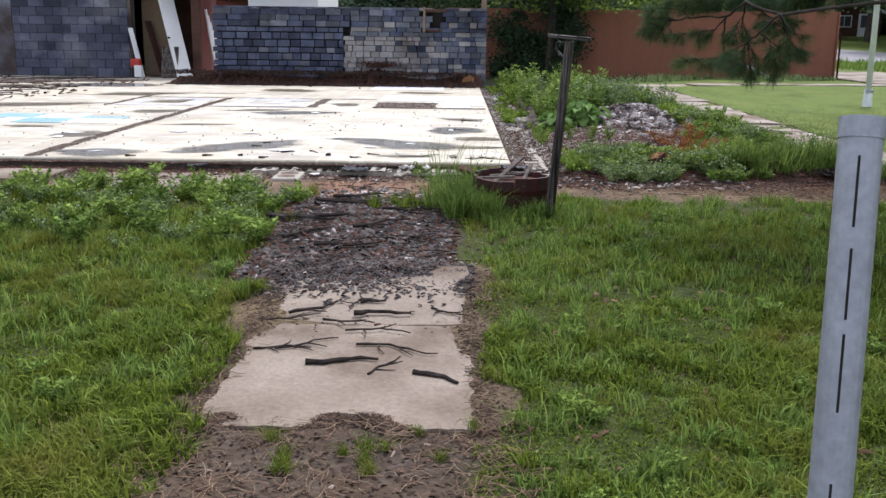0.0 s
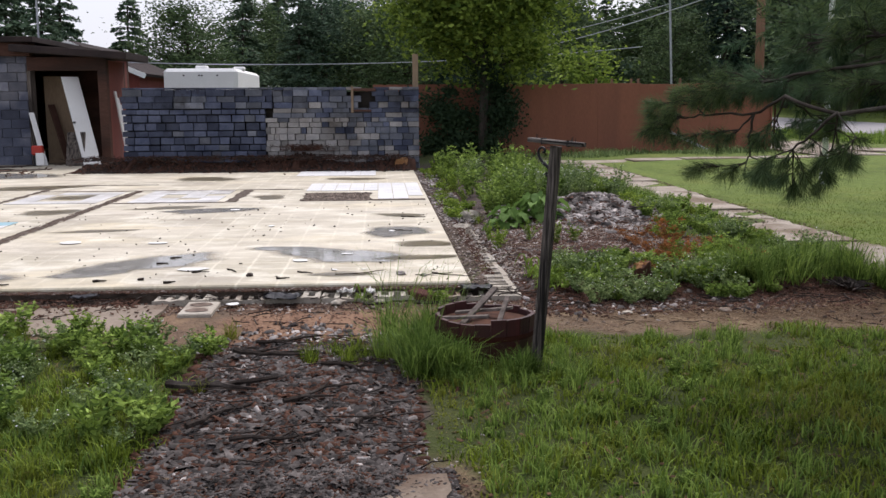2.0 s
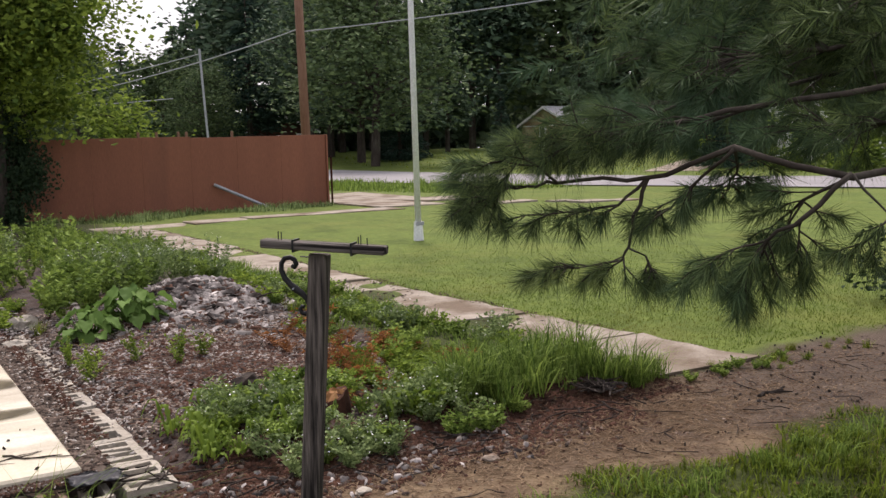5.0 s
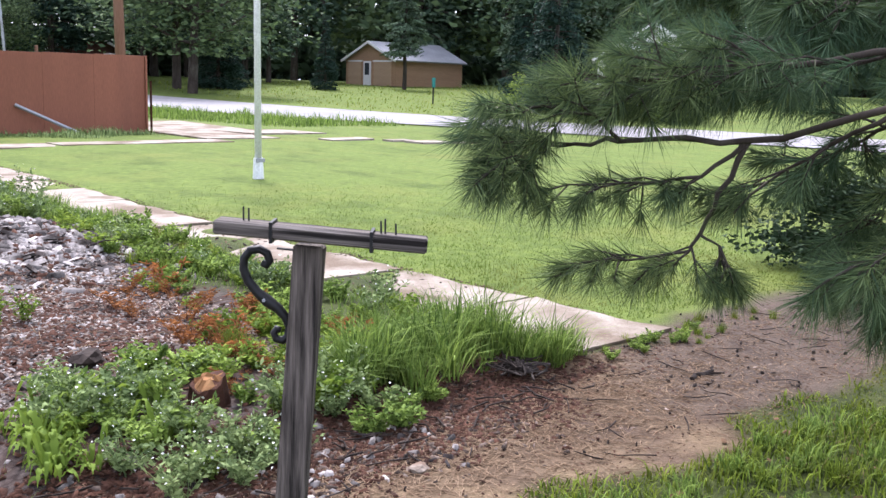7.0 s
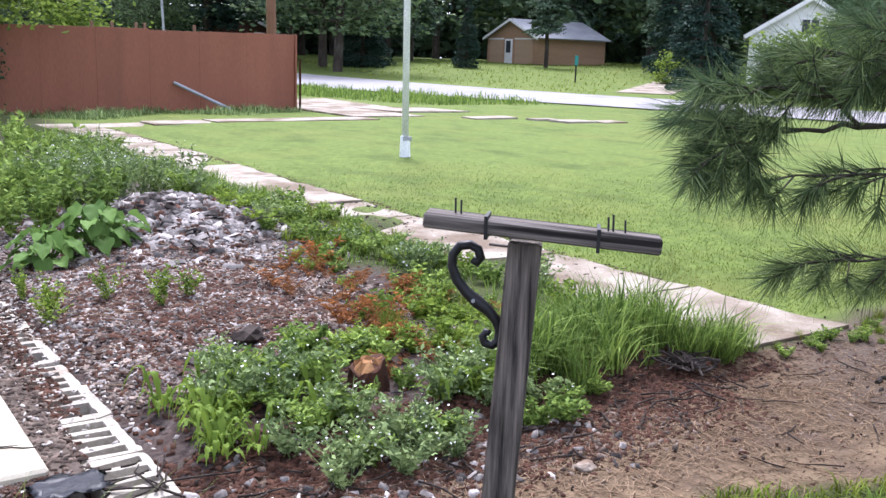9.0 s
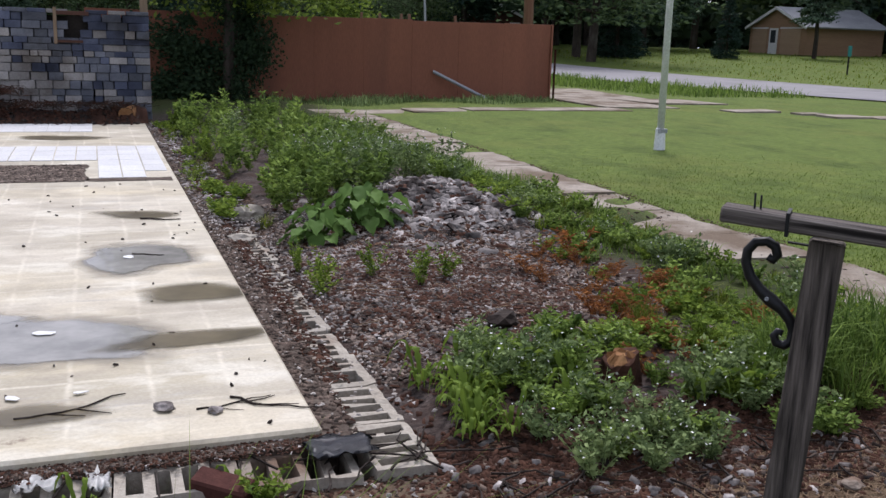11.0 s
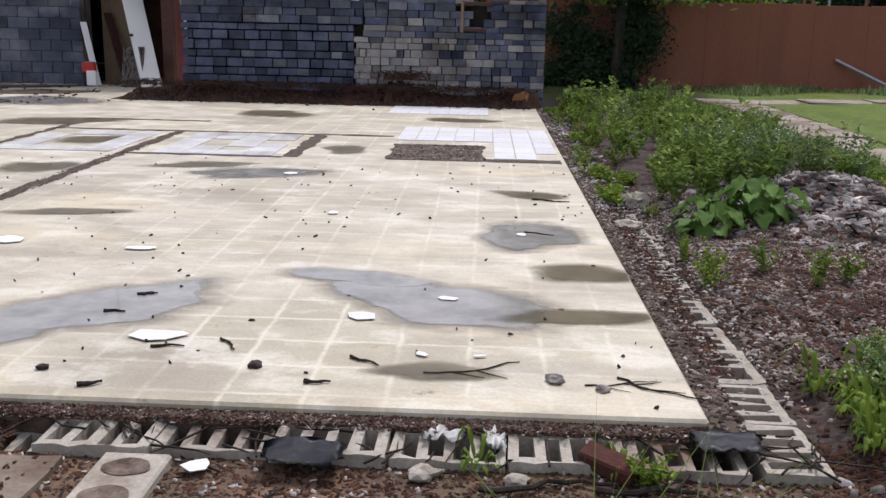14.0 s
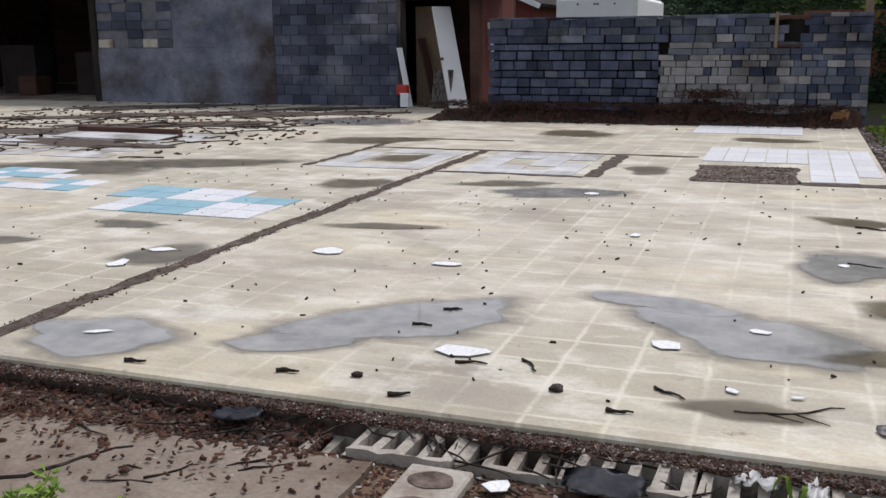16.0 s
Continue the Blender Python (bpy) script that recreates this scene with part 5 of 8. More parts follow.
# ---- trees ----
def broad_tree(name, h, spread, leaves, size, mat, seed, trunk_share=0.25, label="", limbs=11, puff=0.27):
    rng, rp = np.random.default_rng(seed), random.Random(seed)
    top = thing(name, (0, 0, 0), label, "tree")
    bm = bmesh.new()
    tube(bm, between((0, 0, -0.2), (rp.uniform(-0.3, 0.3), rp.uniform(-0.3, 0.3), h * 0.85), 7, h * 0.015, rp), [h * 0.022 * (1 - 0.11 * k) for k in range(8)], 8)
    tips = []
    for k in range(limbs):
        z = h * rp.uniform(trunk_share, 0.8)
        a = 2.4 * k + rp.uniform(-0.4, 0.4)
        reach = spread * rp.uniform(0.55, 1.0) * math.sin(math.pi * min(0.95, 0.25 + 0.7 * (z / h)))
        tip = Vector((math.cos(a) * reach, math.sin(a) * reach, z + reach * rp.uniform(0.15, 0.6)))
        p = between((0, 0, z), tip, 4, 0.12 * reach * 0.5, rp)
        tube(bm, p, [h * 0.009, h * 0.007, h * 0.005, h * 0.003, h * 0.0015], 5)
        tips += p[2:]
    part("trunk", bm, BARK, top)
    tips.append(Vector((0, 0, h * 0.9)))
    cl = np.array([list(t) for t in tips])
    pick = rng.integers(0, len(cl), leaves)
    r = spread * puff * (1 + 0.5 * np.sin(pick * 1.7))
    pos = cl[pick] + rng.normal(size=(leaves, 3)) * r[:, None] * np.array([1, 1, 0.75])
    pos[:, 2] = np.maximum(pos[:, 2], h * trunk_share * 0.8 + rng.uniform(0, 0.3, leaves))
    child("crown", fast_mesh("crown", *leaf_fans(pos, size, rng), mat), top)
    return top


def conifer(name, h, spread, leaves, size, mat, seed, bare=0.12, label="", ragged=0.35):
    rng, rp = np.random.default_rng(seed), random.Random(seed)
    top = thing(name, (0, 0, 0), label, "tree")
    bm = bmesh.new()
    tube(bm, between((0, 0, -0.2), (0, 0, h * 0.98), 6, h * 0.006, rp), [h * 0.018 * (1 - 0.15 * k) for k in range(7)], 7)
    whorls, ends = [], []
    z = h * bare
    while z < h * 0.97:
        f = (z - h * bare) / (h * (1 - bare))
        for k in range(rp.randint(4, 6)):
            a = rp.uniform(0, 6.28)
            ln = spread * (1 - f) ** 0.8 * rp.uniform(1 - ragged, 1.05) + 0.15
            whorls.append((a, z, ln))
            if rp.random() < 0.4:
                tube(bm, [(0, 0, z), (math.cos(a) * ln * 0.5, math.sin(a) * ln * 0.5, z + 0.03 * ln), (math.cos(a) * ln, math.sin(a) * ln, z - 0.12 * ln)], [h * 0.004, h * 0.003, h * 0.001], 4)
        z += h * 0.028 * rp.uniform(0.8, 1.3)
    part("trunk", bm, BARK, top)
    w = np.array(whorls)
    pick = rng.choice(len(w), leaves, p=w[:, 2] / w[:, 2].sum())
    f = np.sqrt(rng.uniform(0.03, 1, leaves))
    a = w[pick, 0] + rng.normal(0, 0.22, leaves)
    r = w[pick, 2] * f
    pos = np.stack([np.cos(a) * r, np.sin(a) * r, w[pick, 1] - 0.15 * r + rng.normal(0, 0.05, leaves) * w[pick, 2] - rng.uniform(0, 0.12, leaves) * r], 1)
    aim = np.stack([np.cos(a), np.sin(a), np.full(leaves, -0.35)], 1)
    child("crown", fast_mesh("crown", *leaf_fans(pos, size, rng, aspect=0.4, aim=aim), mat), top)
    return top


def forest():
    rp = random.Random(77)
    protos = [
        broad_tree("broadleaf_tree", 12, 4.2, 11000, 0.3, CROWN, 1, 0.2, "tall leafy tree at the edge of the woods", 19),
        broad_tree("broadleaf_tree", 13, 3.6, 10000, 0.3, CROWN_DARK, 2, 0.3, "dark leafy tree at the edge of the woods", 17),
        conifer("pine_tree", 14, 3.0, 9000, 0.38, CROWN_DARK, 3, 0.22, "tall dark pine at the edge of the woods", 0.5),
        conifer("pine_tree", 13, 2.6, 8000, 0.38, CROWN_DARK, 4, 0.3, "tall dark pine at the edge of the woods", 0.6),
        conifer("spruce_tree", 12, 2.7, 11000, 0.32, CROWN_SPRUCE, 5, 0.05, "dense dark spruce at the edge of the woods", 0.25),
        broad_tree("broadleaf_tree", 12, 4.2, 3800, 0.6, CROWN, 21, 0.2, "tall leafy tree deep in the woods", 15),
        broad_tree("broadleaf_tree", 13, 3.6, 3800, 0.55, CROWN_DARK, 22, 0.3, "dark leafy tree deep in the woods", 15),
        conifer("pine_tree", 14, 3.0, 3800, 0.62, CROWN_DARK, 23, 0.22, "tall dark pine deep in the woods", 0.5),
    ]
    used = set()

    def put(i, x, y, s, zs=1.0):
        m = pose(x, y, gz(x, y) - 0.05, 0, 0, rp.uniform(0, 360))
        if i in used:
            ob = copy_thing(protos[i], m)
        else:
            ob = protos[i]
            ob.matrix_world = m
            used.add(i)
        tagged(ob, group="woods")
        ob.scale = (s * rp.uniform(0.9, 1.1), s * rp.uniform(0.9, 1.1), s * zs)

    def near_road(x, y):
        s = (y - 36) / 0.97
        return abs(x - (24.8 - 0.24 * s)) < 7.5 and y < 78
    ang = -44.0
    while ang < 66:
        for row, (d0, d1) in enumerate(((56, 66), (70, 80), (84, 98), (102, 118))):
            a = radians(ang + rp.uniform(-1.3, 1.3))
            d = rp.uniform(d0, d1)
            if ang > 26 and row < (2 if ang < 44 else 1) and not 26 < ang < 30:
                continue
            if ang > 44 and row == 1 and rp.random() < 0.5:
                continue
            if ang < -3 and (row == 3 or rp.random() < (0.4 if ang > -9 else 0.66)):
                continue
            x, y = d * math.sin(a), 5 + d * math.cos(a)
            if near_road(x, y):
                continue
            if ang < -2:
                i = rp.choice((0, 0, 2, 3, 1))
            elif ang < 20:
                i = rp.choice((0, 1, 0, 4, 2))
            else:
                i = rp.choice((2, 1, 4, 1, 2, 0))
            s = rp.uniform(0.85, 1.12) * (d / 72) ** 0.7 * (1.18 if ang > 19 else 0.72 if 13 < ang < 19 else 0.78 if ang > 7.5 else 0.78 if ang > -3 else 0.8)
            put(i if row < 2 else (5, 6, 7, 7, 7)[i], x, y, s)
        ang += 2.6
    # conifers in the open beyond the road
    put(4, 38.2, 38.0, 0.85)
    put(4, 41.3, 62.3, 0.44)
    put(4, 35.0, 66.0, 0.8, 0.8)
    put(4, 33.0, 63.0, 0.7, 0.8)
    put(3, 49.0, 62.5, 0.8)
    put(2, 56.0, 56.0, 0.85)
    put(3, 60.0, 60.0, 0.9)
    put(2, 44.0, 74.0, 0.9)


forest()

big = broad_tree("maple_tree", 8.4, 3.0, 60000, 0.19, CROWN_LIGHT, 12, 0.3, "bright green leafy tree rising from the fence corner", 30, 0.19)
big.matrix_world = pose(2.65, 27.2, 0.1)
big.scale = (0.78, 0.78, 0.92)
small = broad_tree("young_tree", 3.6, 1.3, 2600, 0.17, CROWN_LIGHT, 14, 0.3, "young light green tree behind the fence")
small.matrix_world = pose(7.4, 36.0, 0.1)
shrub = broad_tree("evergreen_shrub", 2.6, 1.0, 9000, 0.12, SHRUB, 13, 0.0, "dark overgrown shrub darkening the fence corner", 14)
shrub.matrix_world = pose(2.9, 27.3, 0.1)
shrub.scale = (0.62, 0.62, 1.1)
# added second shrub, stands in for the tree's shade on the fence
shrub = broad_tree("evergreen_shrub", 1.9, 0.8, 6500, 0.12, SHRUB, 17, 0.0, "dark overgrown shrub darkening the fence corner", 12)
shrub.matrix_world = pose(1.75, 27.4, 0.1)
shrub.scale = (1.0, 0.7, 1.05)
shrub = broad_tree("lawn_shrub", 0.75, 0.6, 4500, 0.07, SHRUB, 15, 0.0, "low dark shrub at the edge of the lawn", 12)
shrub.matrix_world = pose(7.85, 8.95, 0.15)
shrub = broad_tree("roadside_bush", 1.7, 0.9, 1500, 0.16, CROWN_LIGHT, 16, 0.0, "small light green bush across the road", 10)
shrub.matrix_world = pose(41.8, 43.5, gz(41.8, 43.5))
for bx, by, bs in ((38.5, 31.0, 1.6), (40.0, 32.0, 1.9), (37.0, 33.0, 1.5), (36.5, 29.5, 1.7)):
    copy_thing(shrub, pose(bx, by, gz(bx, by), 0, 0, bx * 50)).scale = (bs, bs, bs)
marker = thing("road_marker", (37.2, 46.2, gz(37.2, 46.2)), "teal marker post beside the road", "post")
zz = gz(37.2, 46.2)
part("shaft", tube_bm([(37.2, 46.2, zz), (37.2, 46.2, zz + 1.3)], 0.05, 6), BLACK_IRON, marker)
part("plate", box_bm(37.08, 37.32, 46.15, 46.2, zz + 0.95, zz + 1.5, 0.01), TEAL, marker)


def far_woods():
    """The dim depth of the woods behind the single trees."""
    rng = np.random.default_rng(70)
    n = 26000
    a, d = np.radians(rng.uniform(-55, 78, n)), rng.uniform(112, 135, n)
    x, y = d * np.sin(a), 5 + d * np.cos(a)
    top = 11 + 3.5 * np.sin(a * 23) + 2.0 * np.sin(a * 61 + 1)
    top = 1.25 * top * (0.3 + 0.42 * smooth_step(a, -0.17, -0.12) + 0.26 * smooth_step(a, 0.29, 0.36))
    z = ground_z(x, y) + top * rng.uniform(0, 1, n) ** 0.9
    m = 15000
    a2, d2 = np.radians(rng.uniform(-2, 78, m)), rng.uniform(100, 113, m)
    x2, y2 = d2 * np.sin(a2), 5 + d2 * np.cos(a2)
    x, y, z = np.append(x, x2), np.append(y, y2), np.append(z, ground_z(x2, y2) + 4.2 * rng.uniform(0, 1, m))
    me = fast_mesh("far_woods", *leaf_fans(np.stack([x, y, z], 1), 1.5, rng, flat=0.6, aspect=0.6), CROWN_DARK)
    tagged(new("far_woods", me), "dim dense woods in the distance", "woods", kind="stuff")


far_woods()


# ---- pine overhanging the yard ----
def needle_shoots(starts, ends, per, length, width, rng, splay=0.85):
    """Bottle-brush shoots: needles set all along each axis, leaning forward and drooping."""
    n = len(starts)
    axis = ends - starts
    reach = np.linalg.norm(axis, axis=1)[:, None] + 1e-9
    axis = np.repeat(axis / reach, per, 0)
    m = n * per
    f = rng.uniform(0.0, 1.0, m)[:, None] ** 0.8
    p = np.repeat(starts, per, 0) + axis * np.repeat(reach, per, 0) * f
    side = rng.normal(size=(m, 3))
    side -= axis * (side * axis).sum(1)[:, None]
    side /= np.linalg.norm(side, axis=1)[:, None] + 1e-9
    d = axis * (0.25 + 0.6 * f) + side * splay * rng.uniform(0.5, 1.15, m)[:, None] * (1.15 - 0.45 * f)
    d[:, 2] -= 0.12
    d /= np.linalg.norm(d, axis=1)[:, None]
    s = np.cross(d, rng.normal(size=(m, 3)))
    s *= width / 2 / (np.linalg.norm(s, axis=1)[:, None] + 1e-9)
    ln = (length * rng.uniform(0.7, 1.15, m))[:, None]
    tip = p + d * ln
    tip[:, 2] -= 0.1 * ln[:, 0]
    return np.stack([p - s, p + s, tip], 1).reshape(-1, 3), np.arange(m * 3).reshape(-1, 3)


def overhanging_pine():
    rng, rp = np.random.default_rng(31), random.Random(31)
    tx, ty = 5.9, 4.9
    top = thing("white_pine", (tx, ty, gz(tx, ty)), "white pine whose long-needled boughs hang over the yard", "tree")
    part("trunk", tube_bm([(tx, ty, -0.1), (tx, ty, 1.5), (tx + 0.1, ty, 4), (tx, ty + 0.1, 8)], [0.24, 0.19, 0.15, 0.06], 12), BARK, top, smooth=True)
    n2, p1, p0, fork = (1.94, 5.82, 1.53), (1.81, 6.09, 1.6), (1.78, 6.4, 1.52), (1.6, 6.6, 1.51)
    # each way: its points from the trunk or limb outwards, thickness, shoots, their reach, where they begin, sag
    ways = [
        ([(tx, ty, 2.0), (4.0, 5.2, 1.8), (2.7, 5.5, 1.62), n2, p1, p0, fork, (1.52, 6.7, 1.5), (1.42, 6.8, 1.49)], 0.0145, 13, 0.15, 0.86, -0.1),
        ([fork, (1.54, 6.63, 1.57), (1.46, 6.7, 1.58), (1.38, 6.77, 1.57)], 0.005, 9, 0.12, 0.25, -0.05),
        ([(1.5, 6.72, 1.5), (1.44, 6.72, 1.47), (1.36, 6.74, 1.45)], 0.004, 6, 0.12, 0.3, -0.25),
        ([p0, (1.785, 6.46, 1.4), (1.82, 6.52, 1.3), (1.8, 6.54, 1.26), (1.68, 6.62, 1.24), (1.6, 6.68, 1.23)], 0.007, 11, 0.12, 0.5, -0.15),
        ([(1.82, 6.52, 1.3), (1.87, 6.5, 1.27), (1.9, 6.5, 1.22)], 0.004, 5, 0.1, 0.4, -0.3),
        ([p0, (1.74, 6.48, 1.44), (1.66, 6.58, 1.42), (1.56, 6.68, 1.41)], 0.006, 10, 0.14, 0.3, -0.15),
        ([p1, (1.85, 6.25, 1.52), (1.88, 6.4, 1.43), (1.86, 6.5, 1.4)], 0.006, 9, 0.13, 0.35, -0.15),
        ([n2, (1.85, 5.9, 1.42), (1.81, 5.98, 1.36), (1.85, 6.06, 1.27), (1.88, 6.12, 1.19)], 0.008, 11, 0.11, 0.45, -0.2),
        ([(1.81, 5.98, 1.36), (1.78, 6.08, 1.33), (1.72, 6.16, 1.27)], 0.004, 7, 0.11, 0.3, -0.2),
        ([(1.85, 5.9, 1.42), (1.94, 5.98, 1.38), (1.98, 6.0, 1.28)], 0.004, 6, 0.1, 0.35, -0.25),
        ([p1, (1.95, 6.2, 1.55), (2.08, 6.35, 1.49), (2.2, 6.48, 1.44)], 0.006, 12, 0.16, 0.2, -0.05),
        ([n2, (2.05, 6.05, 1.45), (2.16, 6.25, 1.36), (2.26, 6.36, 1.28)], 0.006, 12, 0.16, 0.2, -0.1),
        ([(2.05, 6.05, 1.45), (2.1, 6.2, 1.3), (2.1, 6.3, 1.18)], 0.004, 8, 0.13, 0.3, -0.2),
        ([(tx, ty, 2.3), (4.0, 5.7, 2.05), (3.1, 6.3, 1.9), (2.6, 6.7, 1.84)], 0.016, 38, 0.3, 0.26, 0.0),
        ([n2, (2.0, 5.75, 1.42), (1.98, 5.8, 1.36)], 0.004, 4, 0.1, 0.4, -0.2),
        # the bough above it
        ([(tx, ty, 2.2), (3.3, 5.45, 1.92), (2.4, 5.85, 1.79), (1.95, 6.15, 1.72), (1.78, 6.38, 1.68), (1.66, 6.52, 1.65), (1.6, 6.64, 1.64)], 0.014, 30, 0.2, 0.6, -0.05),
        ([(1.95, 6.15, 1.72), (1.86, 6.3, 1.66), (1.74, 6.46, 1.61)], 0.005, 12, 0.16, 0.2, -0.05),
        ([(tx, ty, 2.3), (3.4, 5.8, 2.0), (2.6, 6.2, 1.85), (2.15, 6.6, 1.75), (2.0, 6.85, 1.7)], 0.014, 20, 0.26, 0.5, 0.0),
        ([(tx, ty, 2.1), (3.6, 5.4, 1.85), (2.6, 5.7, 1.72), (2.2, 5.9, 1.67), (2.0, 6.12, 1.65)], 0.014, 34, 0.22, 0.5, -0.05),
        ([(tx, ty, 2.2), (4.0, 5.6, 1.95), (3.0, 6.0, 1.8), (2.5, 6.2, 1.72)], 0.016, 36, 0.3, 0.26, 0.0),
        # the dense boughs higher up
        ([(tx, ty, 2.5), (4.6, 5.6, 2.3), (3.4, 6.3, 2.1), (2.8, 6.75, 2.0), (2.35, 7.05, 1.95)], 0.02, 46, 0.34, 0.26, 0.0),
        ([(tx, ty, 2.6), (4.2, 5.5, 2.3), (3.0, 5.85, 2.02), (2.3, 6.15, 1.9), (2.05, 6.4, 1.87)], 0.02, 50, 0.3, 0.4, -0.05),
        ([(tx, ty, 2.4), (4.2, 5.3, 2.1), (3.0, 5.6, 1.9), (2.35, 5.85, 1.82)], 0.02, 42, 0.3, 0.4, -0.1),
        ([(tx, ty, 2.8), (4.3, 5.6, 2.5), (3.2, 6.1, 2.2), (2.5, 6.35, 2.05)], 0.02, 46, 0.34, 0.26, 0.0),
        ([(tx, ty, 3.0), (4.5, 5.9, 2.7), (3.5, 6.6, 2.4), (2.9, 7.0, 2.25)], 0.02, 44, 0.4, 0.26, 0.0),
        ([(tx, ty, 3.3), (4.6, 6.2, 2.95), (3.7, 7.1, 2.6), (3.1, 7.6, 2.4)], 0.02, 44, 0.44, 0.26, 0.0),
        ([(tx, ty, 2.7), (4.7, 6.0, 2.45), (3.9, 6.8, 2.25), (3.5, 7.3, 2.15)], 0.02, 42, 0.44, 0.26, 0.0),
        ([(tx, ty, 3.5), (5.0, 6.6, 3.2), (4.4, 7.9, 2.9), (4.0, 8.7, 2.7)], 0.02, 36, 0.5, 0.26, 0.0),
        ([(tx, ty, 3.6), (4.5, 5.9, 3.25), (3.4, 6.9, 2.85), (2.8, 7.4, 2.65)], 0.02, 40, 0.46, 0.26, 0.0),
        ([(tx, ty, 2.5), (4.9, 5.4, 2.3), (4.0, 5.9, 2.1), (3.3, 6.25, 1.98)], 0.02, 40, 0.4, 0.3, -0.05),
        ([(tx, ty, 2.3), (4.6, 5.0, 2.05), (3.4, 5.2, 1.75), (2.5, 5.5, 1.62)], 0.018, 26, 0.26, 0.5, -0.1),
    ]
    for way, thick, shoots, reach, begin, sag in ways:
        pts = [Vector(p) for p in way]
        dense = []
        for a, b in zip(pts, pts[1:]):
            step = 4 if thick > 0.01 else 3
            for k in range(step):
                dense.append(a.lerp(b, k / step) + Vector((rp.uniform(-1, 1), rp.uniform(-1, 1), rp.uniform(-1, 1))) * min(0.012, thick * 0.7))
        dense.append(pts[-1])
        bm = bmesh.new()
        n = len(dense)
        least = 0.0022
        tube(bm, dense, [max(least, thick * (1 - 0.86 * k / n)) for k in range(n)], 7)
        starts, ends = [], []
        for k in range(shoots):
            f = begin + (1 - begin) * (k + 1) / shoots
            i = min(n - 2, int(f * (n - 1)))
            d = (dense[i + 1] - dense[i]).normalized()
            side = d.cross(Vector((0, 0, 1))).normalized() * (1 if k % 2 else -1)
            out = (d * rp.uniform(0.6, 1.1) + side * rp.uniform(0.2, 1.0) + Vector((0, 0, rp.uniform(-0.5, 0.5) + sag))).normalized()
            if k == shoots - 1:
                out = d
            ln = reach * rp.uniform(0.45, 1.0)
            a = dense[i]
            e = a + out * ln + Vector((0, 0, sag * ln * 0.5))
            mid = a.lerp(e, 0.5) + Vector((0, 0, 0.06 * ln))
            tube(bm, [a, mid, e], [0.0035, 0.0028, 0.0018], 4)
            starts.append(list(e - (e - mid).normalized() * min(0.085, ln * 0.6)))
            ends.append(list(e))
            for s in range(2 if ln > 0.13 else 1):
                o2 = (out + Vector((rp.uniform(-1, 1), rp.uniform(-1, 1), rp.uniform(-0.6, 0.4) + sag)) * 0.9).normalized()
                q0 = a.lerp(mid, rp.uniform(0.5, 1.0))
                q1 = q0 + o2 * (0.05 + ln * rp.uniform(0.2, 0.4))
                tube(bm, [q0, q1], [0.0022, 0.0014], 4)
                starts.append(list(q1 - o2 * 0.05))
                ends.append(list(q1))
        limb = part("limb", bm, BARK, top, smooth=True)
        v, t = needle_shoots(np.array(starts), np.array(ends), 70 if thick < 0.017 or begin > 0.7 else 75, 0.088, 0.0021 if thick < 0.02 else 0.0034, rng)
        child("needles", fast_mesh("needles", v - np.array(top.location), t, NEEDLE), limb)
    # the dense heart of the lower boughs
    m = 760
    base = np.stack([rng.normal(3.35, 0.5, m), rng.normal(6.75, 0.45, m), np.maximum(rng.normal(2.35, 0.3, m), 1.85)], 1) - np.array(top.location)
    out = rng.normal(size=(m, 3)) + np.array([-0.5, 0.3, -0.2])
    out /= np.linalg.norm(out, axis=1)[:, None]
    child("needles", fast_mesh("needles", *needle_shoots(base, base + out * 0.16, 40, 0.1, 0.006, rng), NEEDLE), top)
    # the body of the crown round the trunk; unseen upper part added to shade the lawn
    n = 5200
    z = 1.85 + 7.0 * rng.uniform(0, 1, n) ** 1.6
    r, a = np.maximum(0.3, 3.3 - 0.42 * (z - 2.3)) * np.sqrt(rng.uniform(0.02, 1, n)), rng.uniform(0, 6.28, n)
    keep = (z > 1.8 + 0.12 * r) & ((np.cos(a) * r > -2.3) | (z > 3.0))
    z, r, a = z[keep], r[keep], a[keep]
    base = np.stack([np.cos(a) * r, np.sin(a) * r, z - top.location.z], 1)
    out = np.stack([np.cos(a), np.sin(a), rng.normal(-0.1, 0.35, len(a))], 1) + rng.normal(0, 0.5, (len(a), 3))
    out /= np.linalg.norm(out, axis=1)[:, None]
    child("crown", fast_mesh("crown", *needle_shoots(base, base + out * 0.24, 30, 0.16, 0.017, rng), NEEDLE), top)


overhanging_pine()


# ---- lawns ----
def scatter(n, x0, x1, y0, y1, rng):
    return rng.uniform(x0, x1, n), rng.uniform(y0, y1, n)


